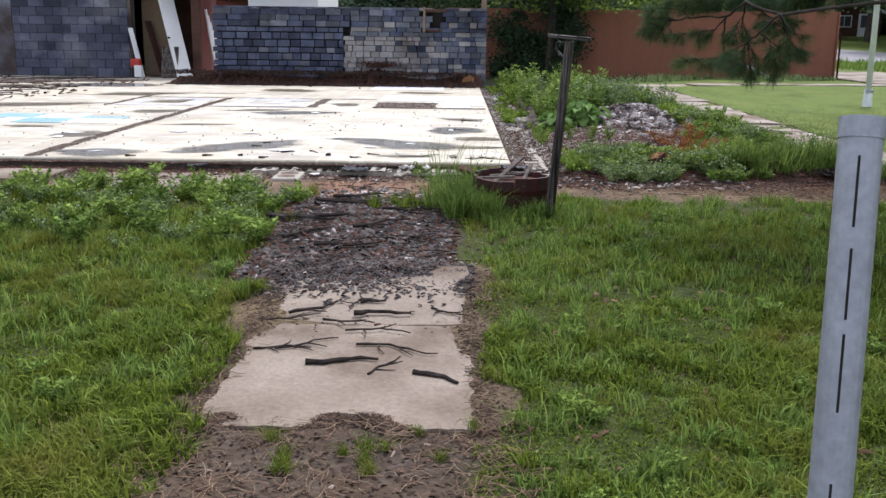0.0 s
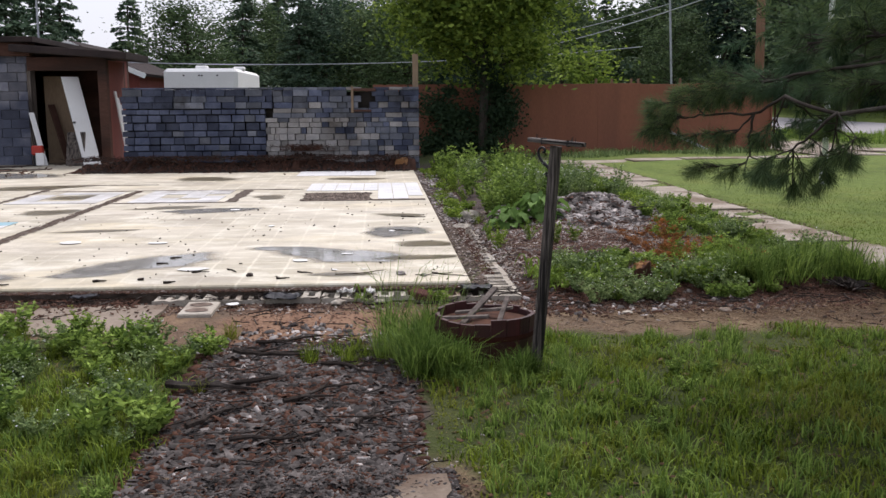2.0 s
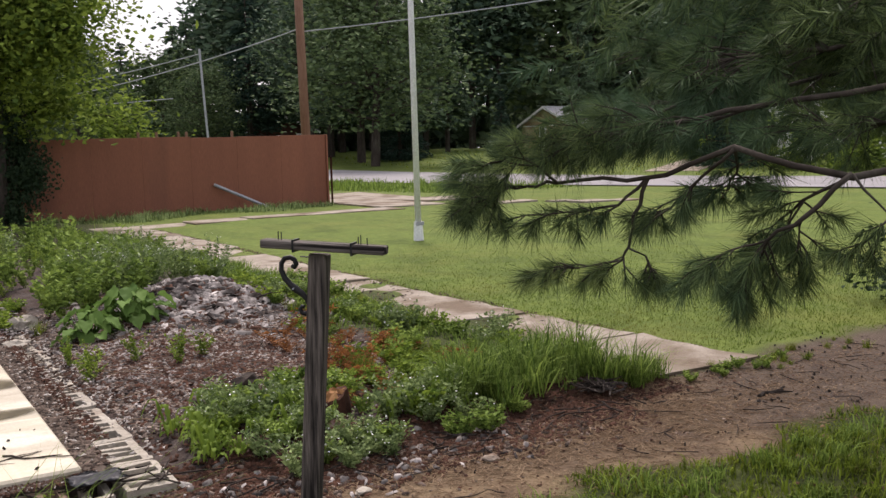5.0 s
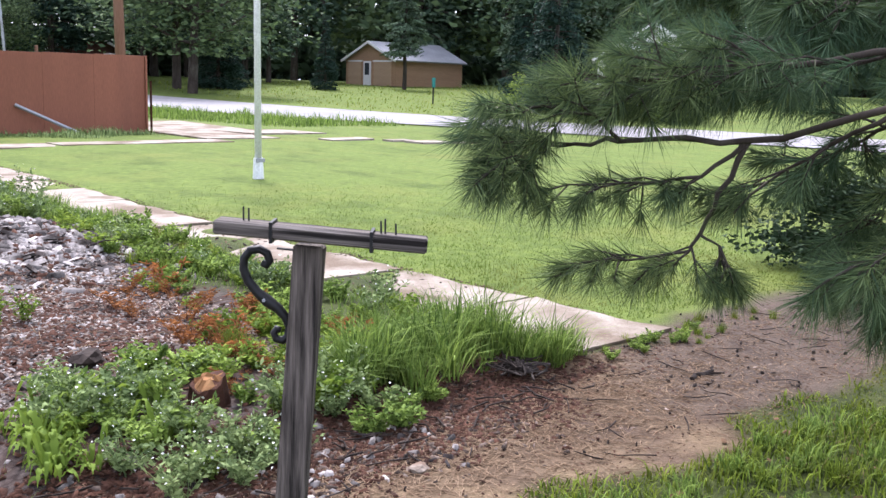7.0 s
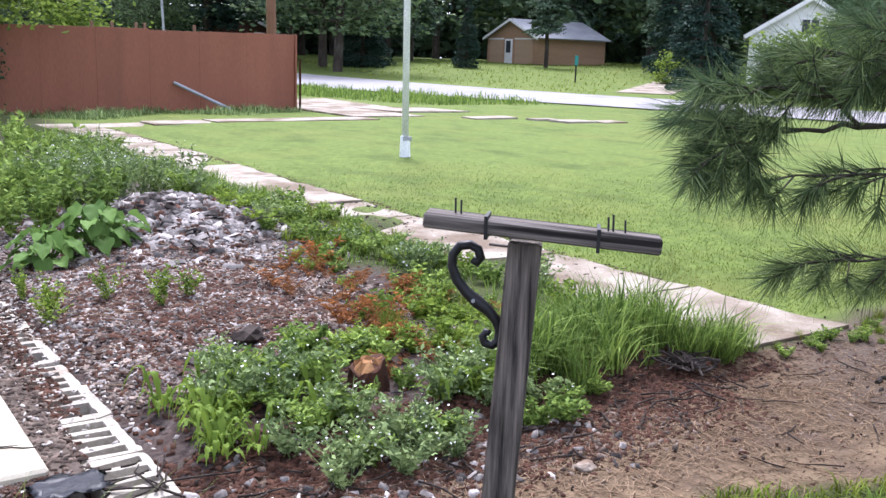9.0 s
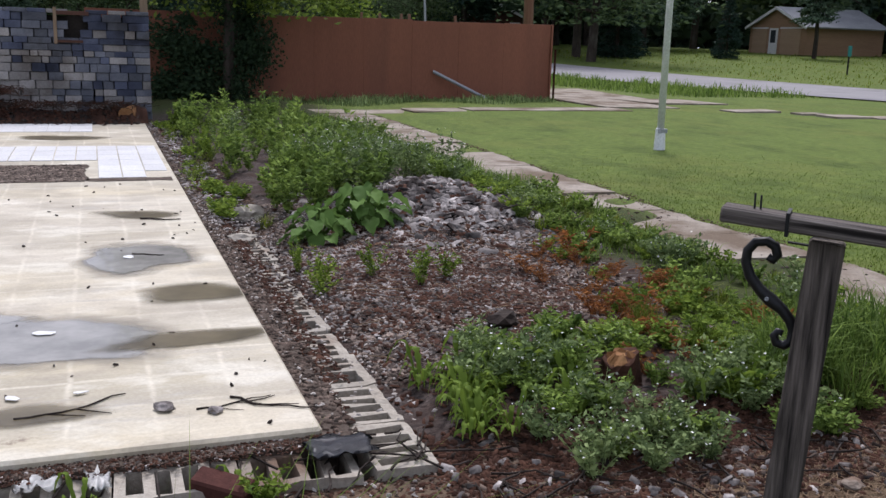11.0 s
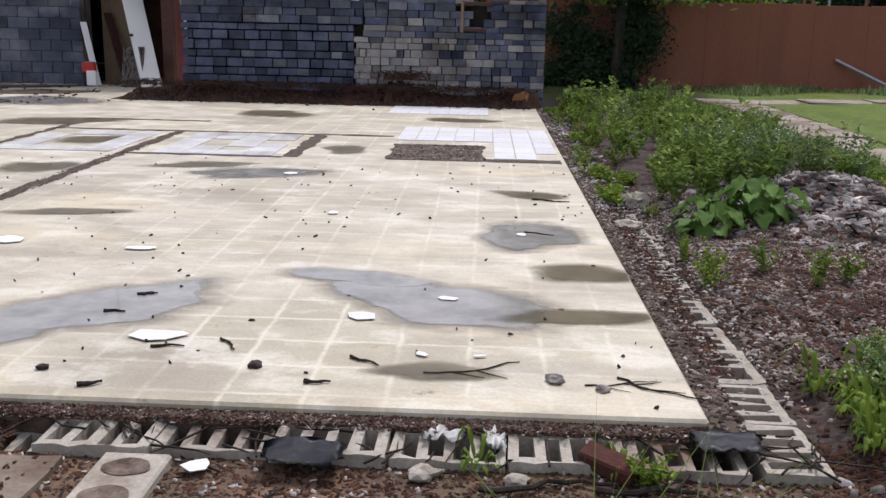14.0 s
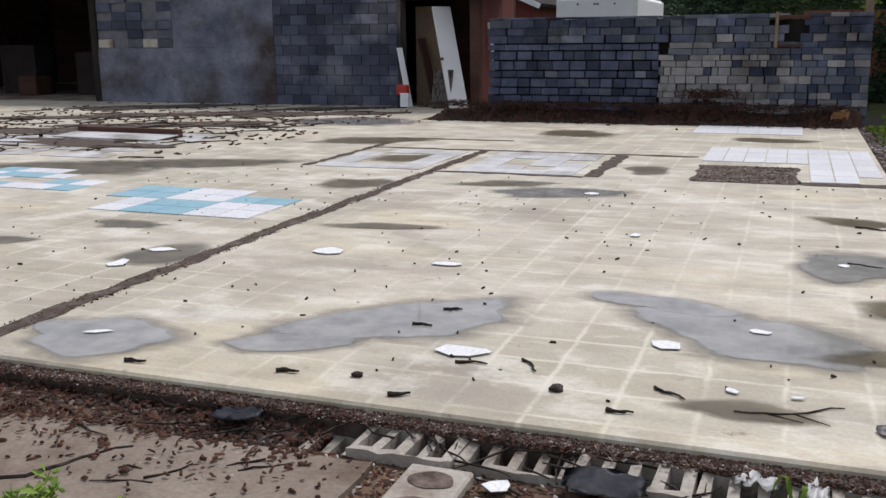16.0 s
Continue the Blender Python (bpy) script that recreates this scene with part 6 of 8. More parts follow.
def build_lawns():
    rng = np.random.default_rng(9)

    def sown(name, n, area, height, width, lean, mat, label, keep, vary=0.85, clump=0.0):
        x, y = scatter(n, *area, rng)
        c, d, b = regions(x, y)
        ok = (np.maximum(np.maximum(c, d), b) < rng.uniform(0.15, 0.75, n)) & keep(x, y)
        x, y = x[ok], y[ok]
        h = height * (1 + vary * rolling(x * 1.1 + 3, y * 1.3)) * (1 + clump * rolling(x * 6.5, y * 6.1 + 2))
        h = np.clip(h, height * 0.35, height * 1.7) * np.where(y < 8, 1 - 0.3 * smooth_step(y, 6.9, 7.4) * (x > 0.9), 1)
        me = fast_mesh(name, *blades(np.stack([x, y, ground_z(x, y) - 0.005], 1), h, width, lean, rng), mat)
        tagged(new(name, me), label, "grass", kind="stuff")
    off_walk = lambda x, y: ~((x > 4.08 + 0.1 * np.sin(y * 0.35) + 0.06 * np.clip(rolling(x * 0 + 2, y * 3), -1, 1)) & (x < 4.85 + 0.1 * np.sin(y * 0.35) + 0.06 * np.clip(rolling(x * 0, y * 3.4), -1, 1)) & (y > 8.55)) & ~((x < SLAB_X + 0.45) & (y > 8.4)) & ~((x > -0.9) & (x < 0.15) & (y > 3.1) & (y < 5.2)) & ~((y > 24.2) & (y < 25.3) & (x < 11.3))
    sown("lawn_grass", 120000, (0.1, 6.0, 0.9, 7.75), 0.047, 0.0075, 0.8, LAWN, "short green lawn grass with yellowed patches", off_walk, clump=0.75)
    sown("lawn_grass", 90000, (-5.2, -0.7, 1.2, 7.2), 0.047, 0.0075, 0.8, LAWN, "short green lawn grass with yellowed patches", off_walk, clump=0.75)
    sown("lawn_grass", 60000, (0.1, 2.6, 1.4, 4.8), 0.047, 0.0075, 0.85, LAWN, "short green lawn grass with yellowed patches", off_walk, clump=0.75)
    sown("lawn_grass", 60000, (-3.4, -0.8, 1.6, 5.0), 0.047, 0.0075, 0.85, LAWN, "short green lawn grass with yellowed patches", off_walk, clump=0.75)
    for x0, x1, y0, y1, clumps in ((0.25, 4.3, 1.5, 7.3, 1100), (-4.2, -1.0, 1.6, 6.5, 800)):
        cx, cy = scatter(clumps, x0, x1, y0, y1, rng)
        size = rng.uniform(0.5, 1.4, clumps)
        k = np.repeat(np.arange(clumps), 34)
        x, y = cx[k] + rng.normal(0, 0.028, len(k)) * size[k], cy[k] + rng.normal(0, 0.028, len(k)) * size[k]
        c, d, b = regions(x, y)
        ok = (np.maximum(np.maximum(c, d), b) < 0.3) & off_walk(x, y)
        x, y, k = x[ok], y[ok], k[ok]
        me = fast_mesh("lawn_clumps", *blades(np.stack([x, y, ground_z(x, y) - 0.005], 1), 0.075 * size[k], 0.007, 0.7, rng), TALL)
        tagged(new("lawn_clumps", me), "coarse clumps of brighter grass in the lawn", "grass", kind="stuff")
    sown("dry_grass", 22000, (-3.5, 5.5, 1.5, 8.2), 0.045, 0.004, 1.1, STRAW, "dry straw among the lawn grass", lambda x, y: off_walk(x, y) & (rolling(x * 1.9, y * 1.6) > 0.1))
    sown("mown_grass", 260000, (4.6, 13, 8.6, 21), 0.026, 0.006, 0.9, LAWN_FAR, "mown bright green lawn", lambda x, y: off_walk(x, y) & (rng.uniform(0, 1, len(x)) > smooth_step(np.hypot(x, y - 5.5), 5.0, 14.5) ** 0.6) & ~((x < 6) & (y < 8.9)), 0.2)
    sown("rough_grass", 22000, (2.2, 4.05, 8.55, 22), 0.1, 0.009, 0.8, TALL, "rough grass between the mulch bed and the walk", lambda x, y: rolling(x * 2, y * 1.4) > -0.5)
    sown("verge_grass", 20000, (11, 24, 30, 52), 0.22, 0.03, 0.6, TALL, "long grass on the road verge", lambda x, y: (x > 24.8 - 0.24 * (y - 36) - 10) & (x < 24.8 - 0.24 * (y - 36) - 4.6) & ~((x < 15.5) & (y < 33.2)))
    sown("fence_weeds", 5000, (3.5, 10.9, 25.3, 28.1), 0.14, 0.02, 0.8, WEED_GREY, "weeds along the foot of the fence", lambda x, y: y > 26.6 + 0.5 * np.sin(x * 2))
    sown("far_lawn", 6000, (28, 70, 30, 75), 0.12, 0.06, 0.6, LAWN_FAR, "lawn beyond the road", lambda x, y: (x > 24.8 - 0.24 * (y - 36) + 4.8) & ~((abs(0.58 * (y - 37) * 1.0 - 0.41 * (x - 33)) < 1.2)))


build_lawns()


# ---- weeds: built once, then copied ----
def grass_tuft(name, n, h, w, mat, seed, label):
    rng = np.random.default_rng(seed)
    a, r = rng.uniform(0, 6.28, n), 0.07 * np.sqrt(rng.uniform(0, 1, n))
    base = np.stack([np.cos(a) * r, np.sin(a) * r, np.full(n, -0.01)], 1)
    me = fast_mesh(name, *blades(base, h, w, 0.75, rng), mat)
    return tagged(new(name, me), label, "grass tuft")


def weed_plant(name, stems, h, leaves, size, mat, seed, label, spread=0.14, flowers=0, category="weed", aspect=0.45):
    rng, rp = np.random.default_rng(seed), random.Random(seed)
    top = thing(name, (0, 0, 0), label, category)
    bm = bmesh.new()
    lp, ld, fp = [], [], []
    for k in range(stems):
        a, r = rp.uniform(0, 6.28), spread * rp.uniform(0.5, 1.3)
        hh = h * rp.uniform(0.55, 1.1)
        p0 = Vector((rp.uniform(-0.04, 0.04), rp.uniform(-0.04, 0.04), -0.01))
        p2 = Vector((math.cos(a) * r, math.sin(a) * r, hh))
        p1 = p0.lerp(p2, 0.5) + Vector((0, 0, hh * 0.1))
        tube(bm, [p0, p1, p2], [0.004, 0.003, 0.0015], 4)
        for j in range(leaves):
            f = rp.uniform(0.15, 1)
            p = p0.lerp(p1, f * 2) if f < 0.5 else p1.lerp(p2, f * 2 - 1)
            aa = rp.uniform(0, 6.28)
            dd = np.array([math.cos(aa), math.sin(aa), rp.uniform(-0.1, 0.7)])
            lp.append(np.array(p) + dd * size * 0.5)
            ld.append(dd)
        for j in range(flowers):
            fp.append(np.array(p2) + np.array([rp.uniform(-0.05, 0.05), rp.uniform(-0.05, 0.05), rp.uniform(-0.03, 0.02)]))
    tagged(part("stem", bm, mat, top), kind="stuff")
    tagged(child("leaf_mass", fast_mesh("leaf_mass", *leaf_fans(np.array(lp), size, rng, aspect=aspect, aim=np.array(ld)), mat), top), kind="stuff")
    if flowers:
        tagged(child("blossom", fast_mesh("blossom", *leaf_fans(np.array(fp), 0.016, rng, aspect=0.9), PETAL), top, "tiny white flowers"), kind="stuff")
    return top


def big_leaf_plant(name, n, ln, w, mat, seed, label, lift=0.6):
    """Long broad leaves rising from one root, each bent and folded."""
    rp = random.Random(seed)
    top = thing(name, (0, 0, 0), label, "broadleaf plant")
    for k in range(n):
        bm = bmesh.new()
        a = 2.4 * k + rp.uniform(-0.3, 0.3)
        L, W = ln * rp.uniform(0.5, 1.2), w * rp.uniform(0.75, 1.15)
        rise = lift * rp.uniform(0.35, 1.4)
        rows = []
        for j in range(13):
            f = j / 12
            out = 0.02 + L * f * (0.95 - 0.2 * f)
            z = L * rise * math.sin(f * 2.75) * 0.75
            wid = W * (math.sin(math.pi * min(1, f * 0.86 + 0.1)) ** 0.8) * (1 + 0.24 * (-1) ** j) * (0.12 if j < 2 else 1)
            if j == 12:
                wid = 0.004
            ctr = Vector((math.cos(a + 0.35 * f * math.sin(k * 2.0)) * out, math.sin(a + 0.35 * f * math.sin(k * 2.0)) * out, z + rp.uniform(-0.008, 0.008)))
            s = Vector((-math.sin(a), math.cos(a), 0)) * wid / 2
            rows.append([bm.verts.new(ctr - s + Vector((0, 0, wid * 0.18))), bm.verts.new(ctr), bm.verts.new(ctr + s + Vector((0, 0, wid * 0.18 + 0.01 * rp.uniform(-1, 1))))])
        for r0, r1 in zip(rows, rows[1:]):
            for j in range(2):
                bm.faces.new((r0[j], r0[j + 1], r1[j + 1], r1[j]))
        part("leaf", bm, mat, top, smooth=True)
    return top


def burdock_plant(n, seed):
    """A mound of broad wavy leaves, each on its own stalk."""
    rp = random.Random(seed)
    top = thing("burdock_plant", (0, 0, 0), "burdock with large pale green leaves", "broadleaf plant")
    for k in range(n):
        a = 2.4 * k + rp.uniform(-0.4, 0.4)
        out, up = rp.uniform(0.04, 0.26), rp.uniform(0.08, 0.3)
        up *= 1.15 - 1.4 * out
        ln, tilt = rp.uniform(0.1, 0.2), rp.uniform(-0.8, 0.2)
        d = Vector((math.cos(a), math.sin(a), 0))
        base = d * out + Vector((0, 0, up))
        fwd = d * math.cos(tilt) + Vector((0, 0, math.sin(tilt)))
        side = Vector((-d.y, d.x, rp.uniform(-0.35, 0.35))).normalized()
        nor = side.cross(fwd) * -1
        if nor.z < 0:
            nor = -nor
        bm = bmesh.new()
        tube(bm, [Vector((0, 0, -0.01)), base * 0.5 + Vector((0, 0, 0.03)), base], [0.008, 0.006, 0.004], 5)
        rows = []
        for j in range(9):
            f = j / 8
            w = ln * 0.42 * math.sin(math.pi * (0.1 + 0.9 * f) ** 0.75) + 0.002
            c = base + fwd * ln * (f - 0.08) - Vector((0, 0, 0.35 * ln * f * f))
            row = []
            for u in (-1, -0.5, 0, 0.5, 1):
                wave = 0.06 * ln * math.sin(j * 1.9 + u * 2.0 + k)
                row.append(bm.verts.new(c + side * w * u + nor * (0.14 * ln * abs(u) + wave * abs(u))))
            rows.append(row)
        for r0, r1 in zip(rows, rows[1:]):
            for j in range(4):
                bm.faces.new((r0[j], r0[j + 1], r1[j + 1], r1[j]))
        part("leaf", bm, BURDOCK, top, smooth=True)
    return top


def plant_beds():
    rp = random.Random(55)
    P = {
        "tuft": grass_tuft("grass_tuft", 90, 0.26, 0.007, TALL, 1, "tuft of long green grass"),
        "tuft2": grass_tuft("grass_tuft", 70, 0.18, 0.007, LAWN, 2, "tuft of long green grass"),
        "bushy": weed_plant("tall_weed", 9, 0.62, 30, 0.085, WEED, 3, "tall leafy green weed in the overgrown bed", 0.2),
        "bushy2": weed_plant("tall_weed", 8, 0.5, 34, 0.055, WEED_BRIGHT, 4, "bright green leafy weed in the overgrown bed", 0.2),
        "white": weed_plant("flowering_weed", 12, 0.24, 22, 0.042, WEED_GREY, 5, "greyish weed dotted with tiny white flowers", 0.16, 1),
        "white_big": weed_plant("flowering_weed", 12, 0.55, 30, 0.045, WEED_GREY, 6, "greyish weed dotted with tiny white flowers", 0.22, 2),
        "low": weed_plant("low_weed", 11, 0.18, 24, 0.048, WEED, 7, "low leafy green weed", 0.15),
        "low2": weed_plant("low_weed", 10, 0.15, 24, 0.044, WEED_BRIGHT, 8, "low bright green weed", 0.14),
        "dock": big_leaf_plant("dandelion_plant", 15, 0.2, 0.028, WEED_BRIGHT, 9, "rosette of long bright green leaves", 0.85),
        "dead": weed_plant("dead_weed", 8, 0.24, 13, 0.06, DEAD, 10, "dried orange dead weed", 0.2, aspect=0.24),
        "burdock": burdock_plant(36, 11),
        "seed": grass_tuft("seeding_grass", 22, 0.62, 0.004, TALL, 12, "tall thin grass gone to seed"),
    }
    first = set()

    def put(key, x, y, s=1.0, group="garden weeds"):
        m = pose(x, y, gz(x, y) - 0.004, rp.uniform(-6, 6), rp.uniform(-6, 6), rp.uniform(0, 360))
        if key in first:
            ob = copy_thing(P[key], m)
        else:
            ob = P[key]
            ob.matrix_world = m
            first.add(key)
        tagged(ob, group=group)
        ob.scale = (s, s, s * rp.uniform(0.85, 1.15))

    def spread(key, n, x0, x1, y0, y1, s0=0.8, s1=1.2, keep=lambda x, y: True, group="garden weeds"):
        for _ in range(n):
            x, y = rp.uniform(x0, x1), rp.uniform(y0, y1)
            if keep(x, y) and math.hypot((x - 1.9) * 1.1, (y - 8.87) * 0.8) > 0.19:
                put(key, x, y, rp.uniform(s0, s1), group)
    # overgrown far bed
    spread("bushy", 40, 0.95, 2.9, 13.9, 21.5, 0.4, 0.95)
    spread("seed", 10, 1.0, 3.0, 14, 20, 0.9, 1.4)
    spread("white_big", 16, 1.2, 3.2, 14.5, 20, 0.6, 0.95)
    spread("low2", 26, 0.72, 1.05, 12.8, 21.5, 0.5, 1.0)
    spread("tuft2", 24, 0.7, 1.05, 12.8, 21.5, 0.5, 0.9)
    spread("bushy2", 36, 0.95, 3.3, 13.6, 22, 0.45, 0.85)
    spread("bushy", 12, 1.1, 2.0, 12.9, 14.2, 0.55, 0.8)
    spread("white_big", 14, 1.7, 2.7, 13.4, 14.8, 0.75, 1.05)
    spread("low", 26, 2.6, 3.9, 12, 22)
    # strip along the walk
    spread("low", 34, 2.8, 3.75, 8.9, 13, 0.5, 0.9)
    spread("low2", 40, 2.7, 3.85, 8.7, 14, 0.5, 0.9)
    spread("tuft2", 46, 2.7, 3.85, 8.7, 15, 0.4, 0.8)
    spread("white", 12, 2.6, 3.9, 9.5, 14, 0.7, 1.0)
    # front weeds
    spread("white", 26, 1.3, 2.6, 8.3, 9.45, 0.5, 0.9)
    spread("white", 9, 1.3, 2.0, 8.2, 8.5, 0.5, 0.8)
    spread("low", 36, 1.4, 2.9, 8.35, 9.5, 0.5, 0.85)
    spread("low2", 12, 1.4, 2.8, 8.5, 9.6, 0.6, 1.0)
    spread("low2", 3, 1.0, 1.4, 8.8, 9.3, 0.5, 0.7)
    spread("dock", 2, 1.02, 1.4, 8.9, 9.4, 0.8, 1.0)
    spread("tuft2", 14, -0.85, 0.15, 2.8, 3.16, 0.25, 0.45, group="grass at the foot of the walk")
    spread("dock", 13, 1.05, 1.65, 8.6, 9.35, 0.6, 0.95)
    spread("dock", 6, 1.5, 2.6, 8.55, 9.5, 0.6, 0.9)
    spread("tuft", 26, 2.5, 3.75, 8.52, 9.0, 0.6, 1.3)
    spread("tuft", 8, 3.7, 4.05, 8.5, 8.8, 0.5, 0.8)
    spread("dead", 20, 2.3, 3.3, 9.3, 11.3, 0.35, 0.85)
    spread("dead", 6, 2.0, 2.6, 9.0, 9.7, 0.35, 0.6)
    for x, y, s in ((1.3, 12.1, 0.8), (1.66, 12.25, 0.95)):
        put("burdock", x, y, s)
    for x, y in ((1.05, 11.0), (1.0, 10.75), (1.35, 10.9), (1.55, 10.6), (1.0, 11.4), (1.75, 10.75)):
        put("bushy2", x, y, rp.uniform(0.35, 0.5))
    put("dock", -0.28, 8.47, 0.6)
    put("dock", 0.2, 8.44, 0.55)
    put("low2", 0.28, 8.42, 0.6)
    # clover and coarse plants in the lawns
    spread("low", 50, 0.4, 4.0, 1.8, 6.9, 0.25, 0.5, group="lawn weeds")
    spread("low2", 30, 0.3, 4.0, 1.8, 7.2, 0.25, 0.45, group="lawn weeds")
    spread("low", 25, -3.5, -1.0, 1.8, 5.5, 0.25, 0.5, group="lawn weeds")
    spread("tuft2", 40, 0.2, 4.0, 1.8, 7.2, 0.3, 0.55, group="lawn weeds")
    spread("tuft2", 50, -4.5, -1.0, 1.6, 5.5, 0.3, 0.5, group="lawn weeds")
    # round the barrel and post
    spread("tuft", 17, -0.12, 0.22, 6.45, 7.3, 0.7, 1.15, lambda x, y: math.hypot(x - 0.46, y - 6.94) > 0.3, "grass round the planter")
    spread("tuft2", 22, 3.9, 5.9, 8.3, 8.68, 0.2, 0.42, group="grass at the end of the garden walk")
    spread("low", 8, 4.0, 5.2, 8.3, 8.6, 0.25, 0.45, group="grass at the end of the garden walk")
    spread("low2", 20, 2.3, 3.2, 8.9, 10.0, 0.5, 0.9)
    spread("tuft2", 16, 2.3, 3.2, 8.9, 10.2, 0.5, 0.8)
    spread("tuft", 9, 0.02, 0.3, 6.5, 6.72, 0.6, 0.95, group="grass round the planter")
    spread("tuft", 4, 0.5, 0.68, 6.48, 6.6, 0.5, 0.75, group="grass round the planter")
    spread("tuft", 12, 0.15, 1.0, 6.35, 6.6, 0.35, 0.6, lambda x, y: math.hypot(x - 0.46, y - 6.94) > 0.3, "grass round the planter")
    spread("seed", 10, -0.15, 0.35, 7.0, 7.5, 0.75, 1.05, lambda x, y: math.hypot(x - 0.46, y - 6.94) > 0.3, "grass round the planter")
    # weedy patch on the near side
    spread("white", 48, -4.2, -1.15, 5.2, 7.6, 0.45, 0.75, lambda x, y: y > 5.2 - 0.3 * (x + 1), "weeds beside the front walk")
    spread("low", 70, -5.0, -1.15, 5.6, 7.6, 0.6, 1.0, group="weeds beside the front walk")
    spread("tuft2", 90, -4.5, -1.05, 4.8, 7.6, 0.45, 0.85, group="weeds beside the front walk")
    spread("bushy2", 10, -4.8, -2.0, 6.6, 7.6, 0.4, 0.6, group="weeds beside the front walk")
    spread("tuft2", 16, -0.6, 0.5, 6.7, 7.1, 0.4, 0.8, group="weeds beside the front walk")
    for k, x, y in ((0, -1.9, 2.7), (1, -2.1, 3.0), (2, -1.4, 2.9)):
        put("seed", x, y, 0.4, "seeding grass")


plant_beds()


# ---- litter: chips, rubble, twigs ----
def chip_heap(name, n, where, size, mat, label, seed, category="litter", tall=0.2, base=None):
    """Many small angular flakes lying on the ground."""
    rng = np.random.default_rng(seed)
    x, y = where(rng, n)
    n = len(x)
    z = ground_z(x, y) if base is None else base(x, y, rng) if callable(base) else np.full(n, base)
    c = np.stack([x, y, z + 0.002], 1)
    a = rng.uniform(0, 6.28, n)
    ln, wd, th = size * rng.uniform(0.4, 1.7, n), size * rng.uniform(0.25, 0.7, n), size * tall * rng.uniform(0.3, 1.3, n)
    u = np.stack([np.cos(a), np.sin(a), rng.normal(0, 0.25, n)], 1) * ln[:, None] / 2
    w = np.stack([-np.sin(a), np.cos(a), rng.normal(0, 0.25, n)], 1) * wd[:, None] / 2
    t = np.zeros((n, 3))
    t[:, 2] = th
    v = np.stack([c - u - w, c + u - w * 0.6, c + u * 0.7 + w, c - u * 0.8 + w, c - u * 0.7 - w * 0.7 + t, c + u * 0.8 - w * 0.4 + t, c + u * 0.5 + w * 0.7 + t, c - u * 0.6 + w * 0.7 + t], 1).reshape(-1, 3)
    i = np.arange(n)[:, None] * 8
    q = [(4, 5, 6), (4, 6, 7), (0, 1, 5), (0, 5, 4), (1, 2, 6), (1, 6, 5), (2, 3, 7), (2, 7, 6), (3, 0, 4), (3, 4, 7)]
    tris = np.concatenate([np.hstack([i + k for k in f]) for f in q])
    tagged(new(name, fast_mesh(name, v, tris, mat)), label, category, kind="stuff")


def in_box(x0, x1, y0, y1):
    return lambda rng, n: (rng.uniform(x0, x1, n), rng.uniform(y0, y1, n))


def blob(cx, cy, sx, sy):
    return lambda rng, n: (rng.normal(cx, sx, n), rng.normal(cy, sy, n))


chip_heap("mulch_chips", 16000, in_box(0.95, 2.9, 9.3, 13.6), 0.032, CHIPS, "scattered wood mulch chips in the bed", 1)
chip_heap("chip_mound", 700, blob(2.4, 12.8, 0.4, 0.5), 0.11, CHIPS_GREY, "flat grey bark pieces on the mound", 40, tall=0.25)
chip_heap("chip_mound", 700, blob(2.4, 12.8, 0.45, 0.55), 0.07, BROWN_LITTER, "dark bark pieces on the mound", 41, tall=0.3)
chip_heap("chip_mound", 7000, blob(2.4, 12.7, 0.38, 0.5), 0.05, CHIPS_GREY, "heap of grey bark chips and gravel", 2)
chip_heap("mulch_chips", 5000, blob(1.6, 11.2, 0.4, 0.9), 0.036, CHIPS_GREY, "scattered grey mulch chips in the bed", 3)
chip_heap("walk_litter", 6000, in_box(-1.15, 0.02, 4.85, 7.3), 0.055, DARK_CHIPS, "dark grey bark litter covering the walk", 4, tall=0.12)
chip_heap("walk_litter", 2600, in_box(-1.2, 0.05, 4.9, 7.4), 0.05, BROWN_LITTER, "brown leaf litter covering the walk", 5)
chip_heap("walk_litter", 2500, in_box(-1.0, 0.3, 1.8, 3.2), 0.024, EDGE_LITTER, "dry litter across the walk", 6, tall=0.1)
chip_heap("walk_litter", 160, in_box(-1.1, 0.4, 1.8, 3.2), 0.024, CHIPS, "pale chips in the dry litter", 48, tall=0.1)
chip_heap("rubble_strip", 5000, in_box(-6.5, 0.62, 8.645, 8.735), 0.016, RUBBLE, "gravel and mortar crumbs along the slab edge", 7, base=0.203)
chip_heap("rubble_strip", 5000, in_box(-6.5, 0.62, 8.6, 8.738), 0.012, BROWN_LITTER, "brown crumbs along the slab edge", 69, base=0.206, tall=0.3)
chip_heap("rubble_strip", 700, in_box(-6.5, 0.62, 8.6, 8.738), 0.013, CHIPS_GREY, "pale mortar bits along the slab edge", 70, base=0.207, tall=0.2)
chip_heap("rubble_strip", 1800, in_box(-6, 0.9, 8.1, 8.46), 0.018, RUBBLE, "rubble crumbs before the broken footing", 8)
chip_heap("rubble_strip", 3500, in_box(0.56, 0.7, 8.7, 21), 0.03, RUBBLE, "gravel and mortar crumbs along the slab edge", 9, base=0.188)
chip_heap("soil_litter", 3600, in_box(-6.5, 0.95, 8.2, 8.47), 0.024, BROWN_LITTER, "dark soil crumbs along the slab edge", 10, tall=0.08)
chip_heap("soil_litter", 7000, in_box(0.56, 0.8, 9.3, 21.5), 0.026, BROWN_LITTER, "dark soil crumbs along the slab edge", 11, base=0.175)
chip_heap("dirt_litter", 3500, in_box(0.9, 6.0, 7.45, 8.6), 0.011, NEEDLE_LITTER, "dry needles and chips on the bare dirt", 12)
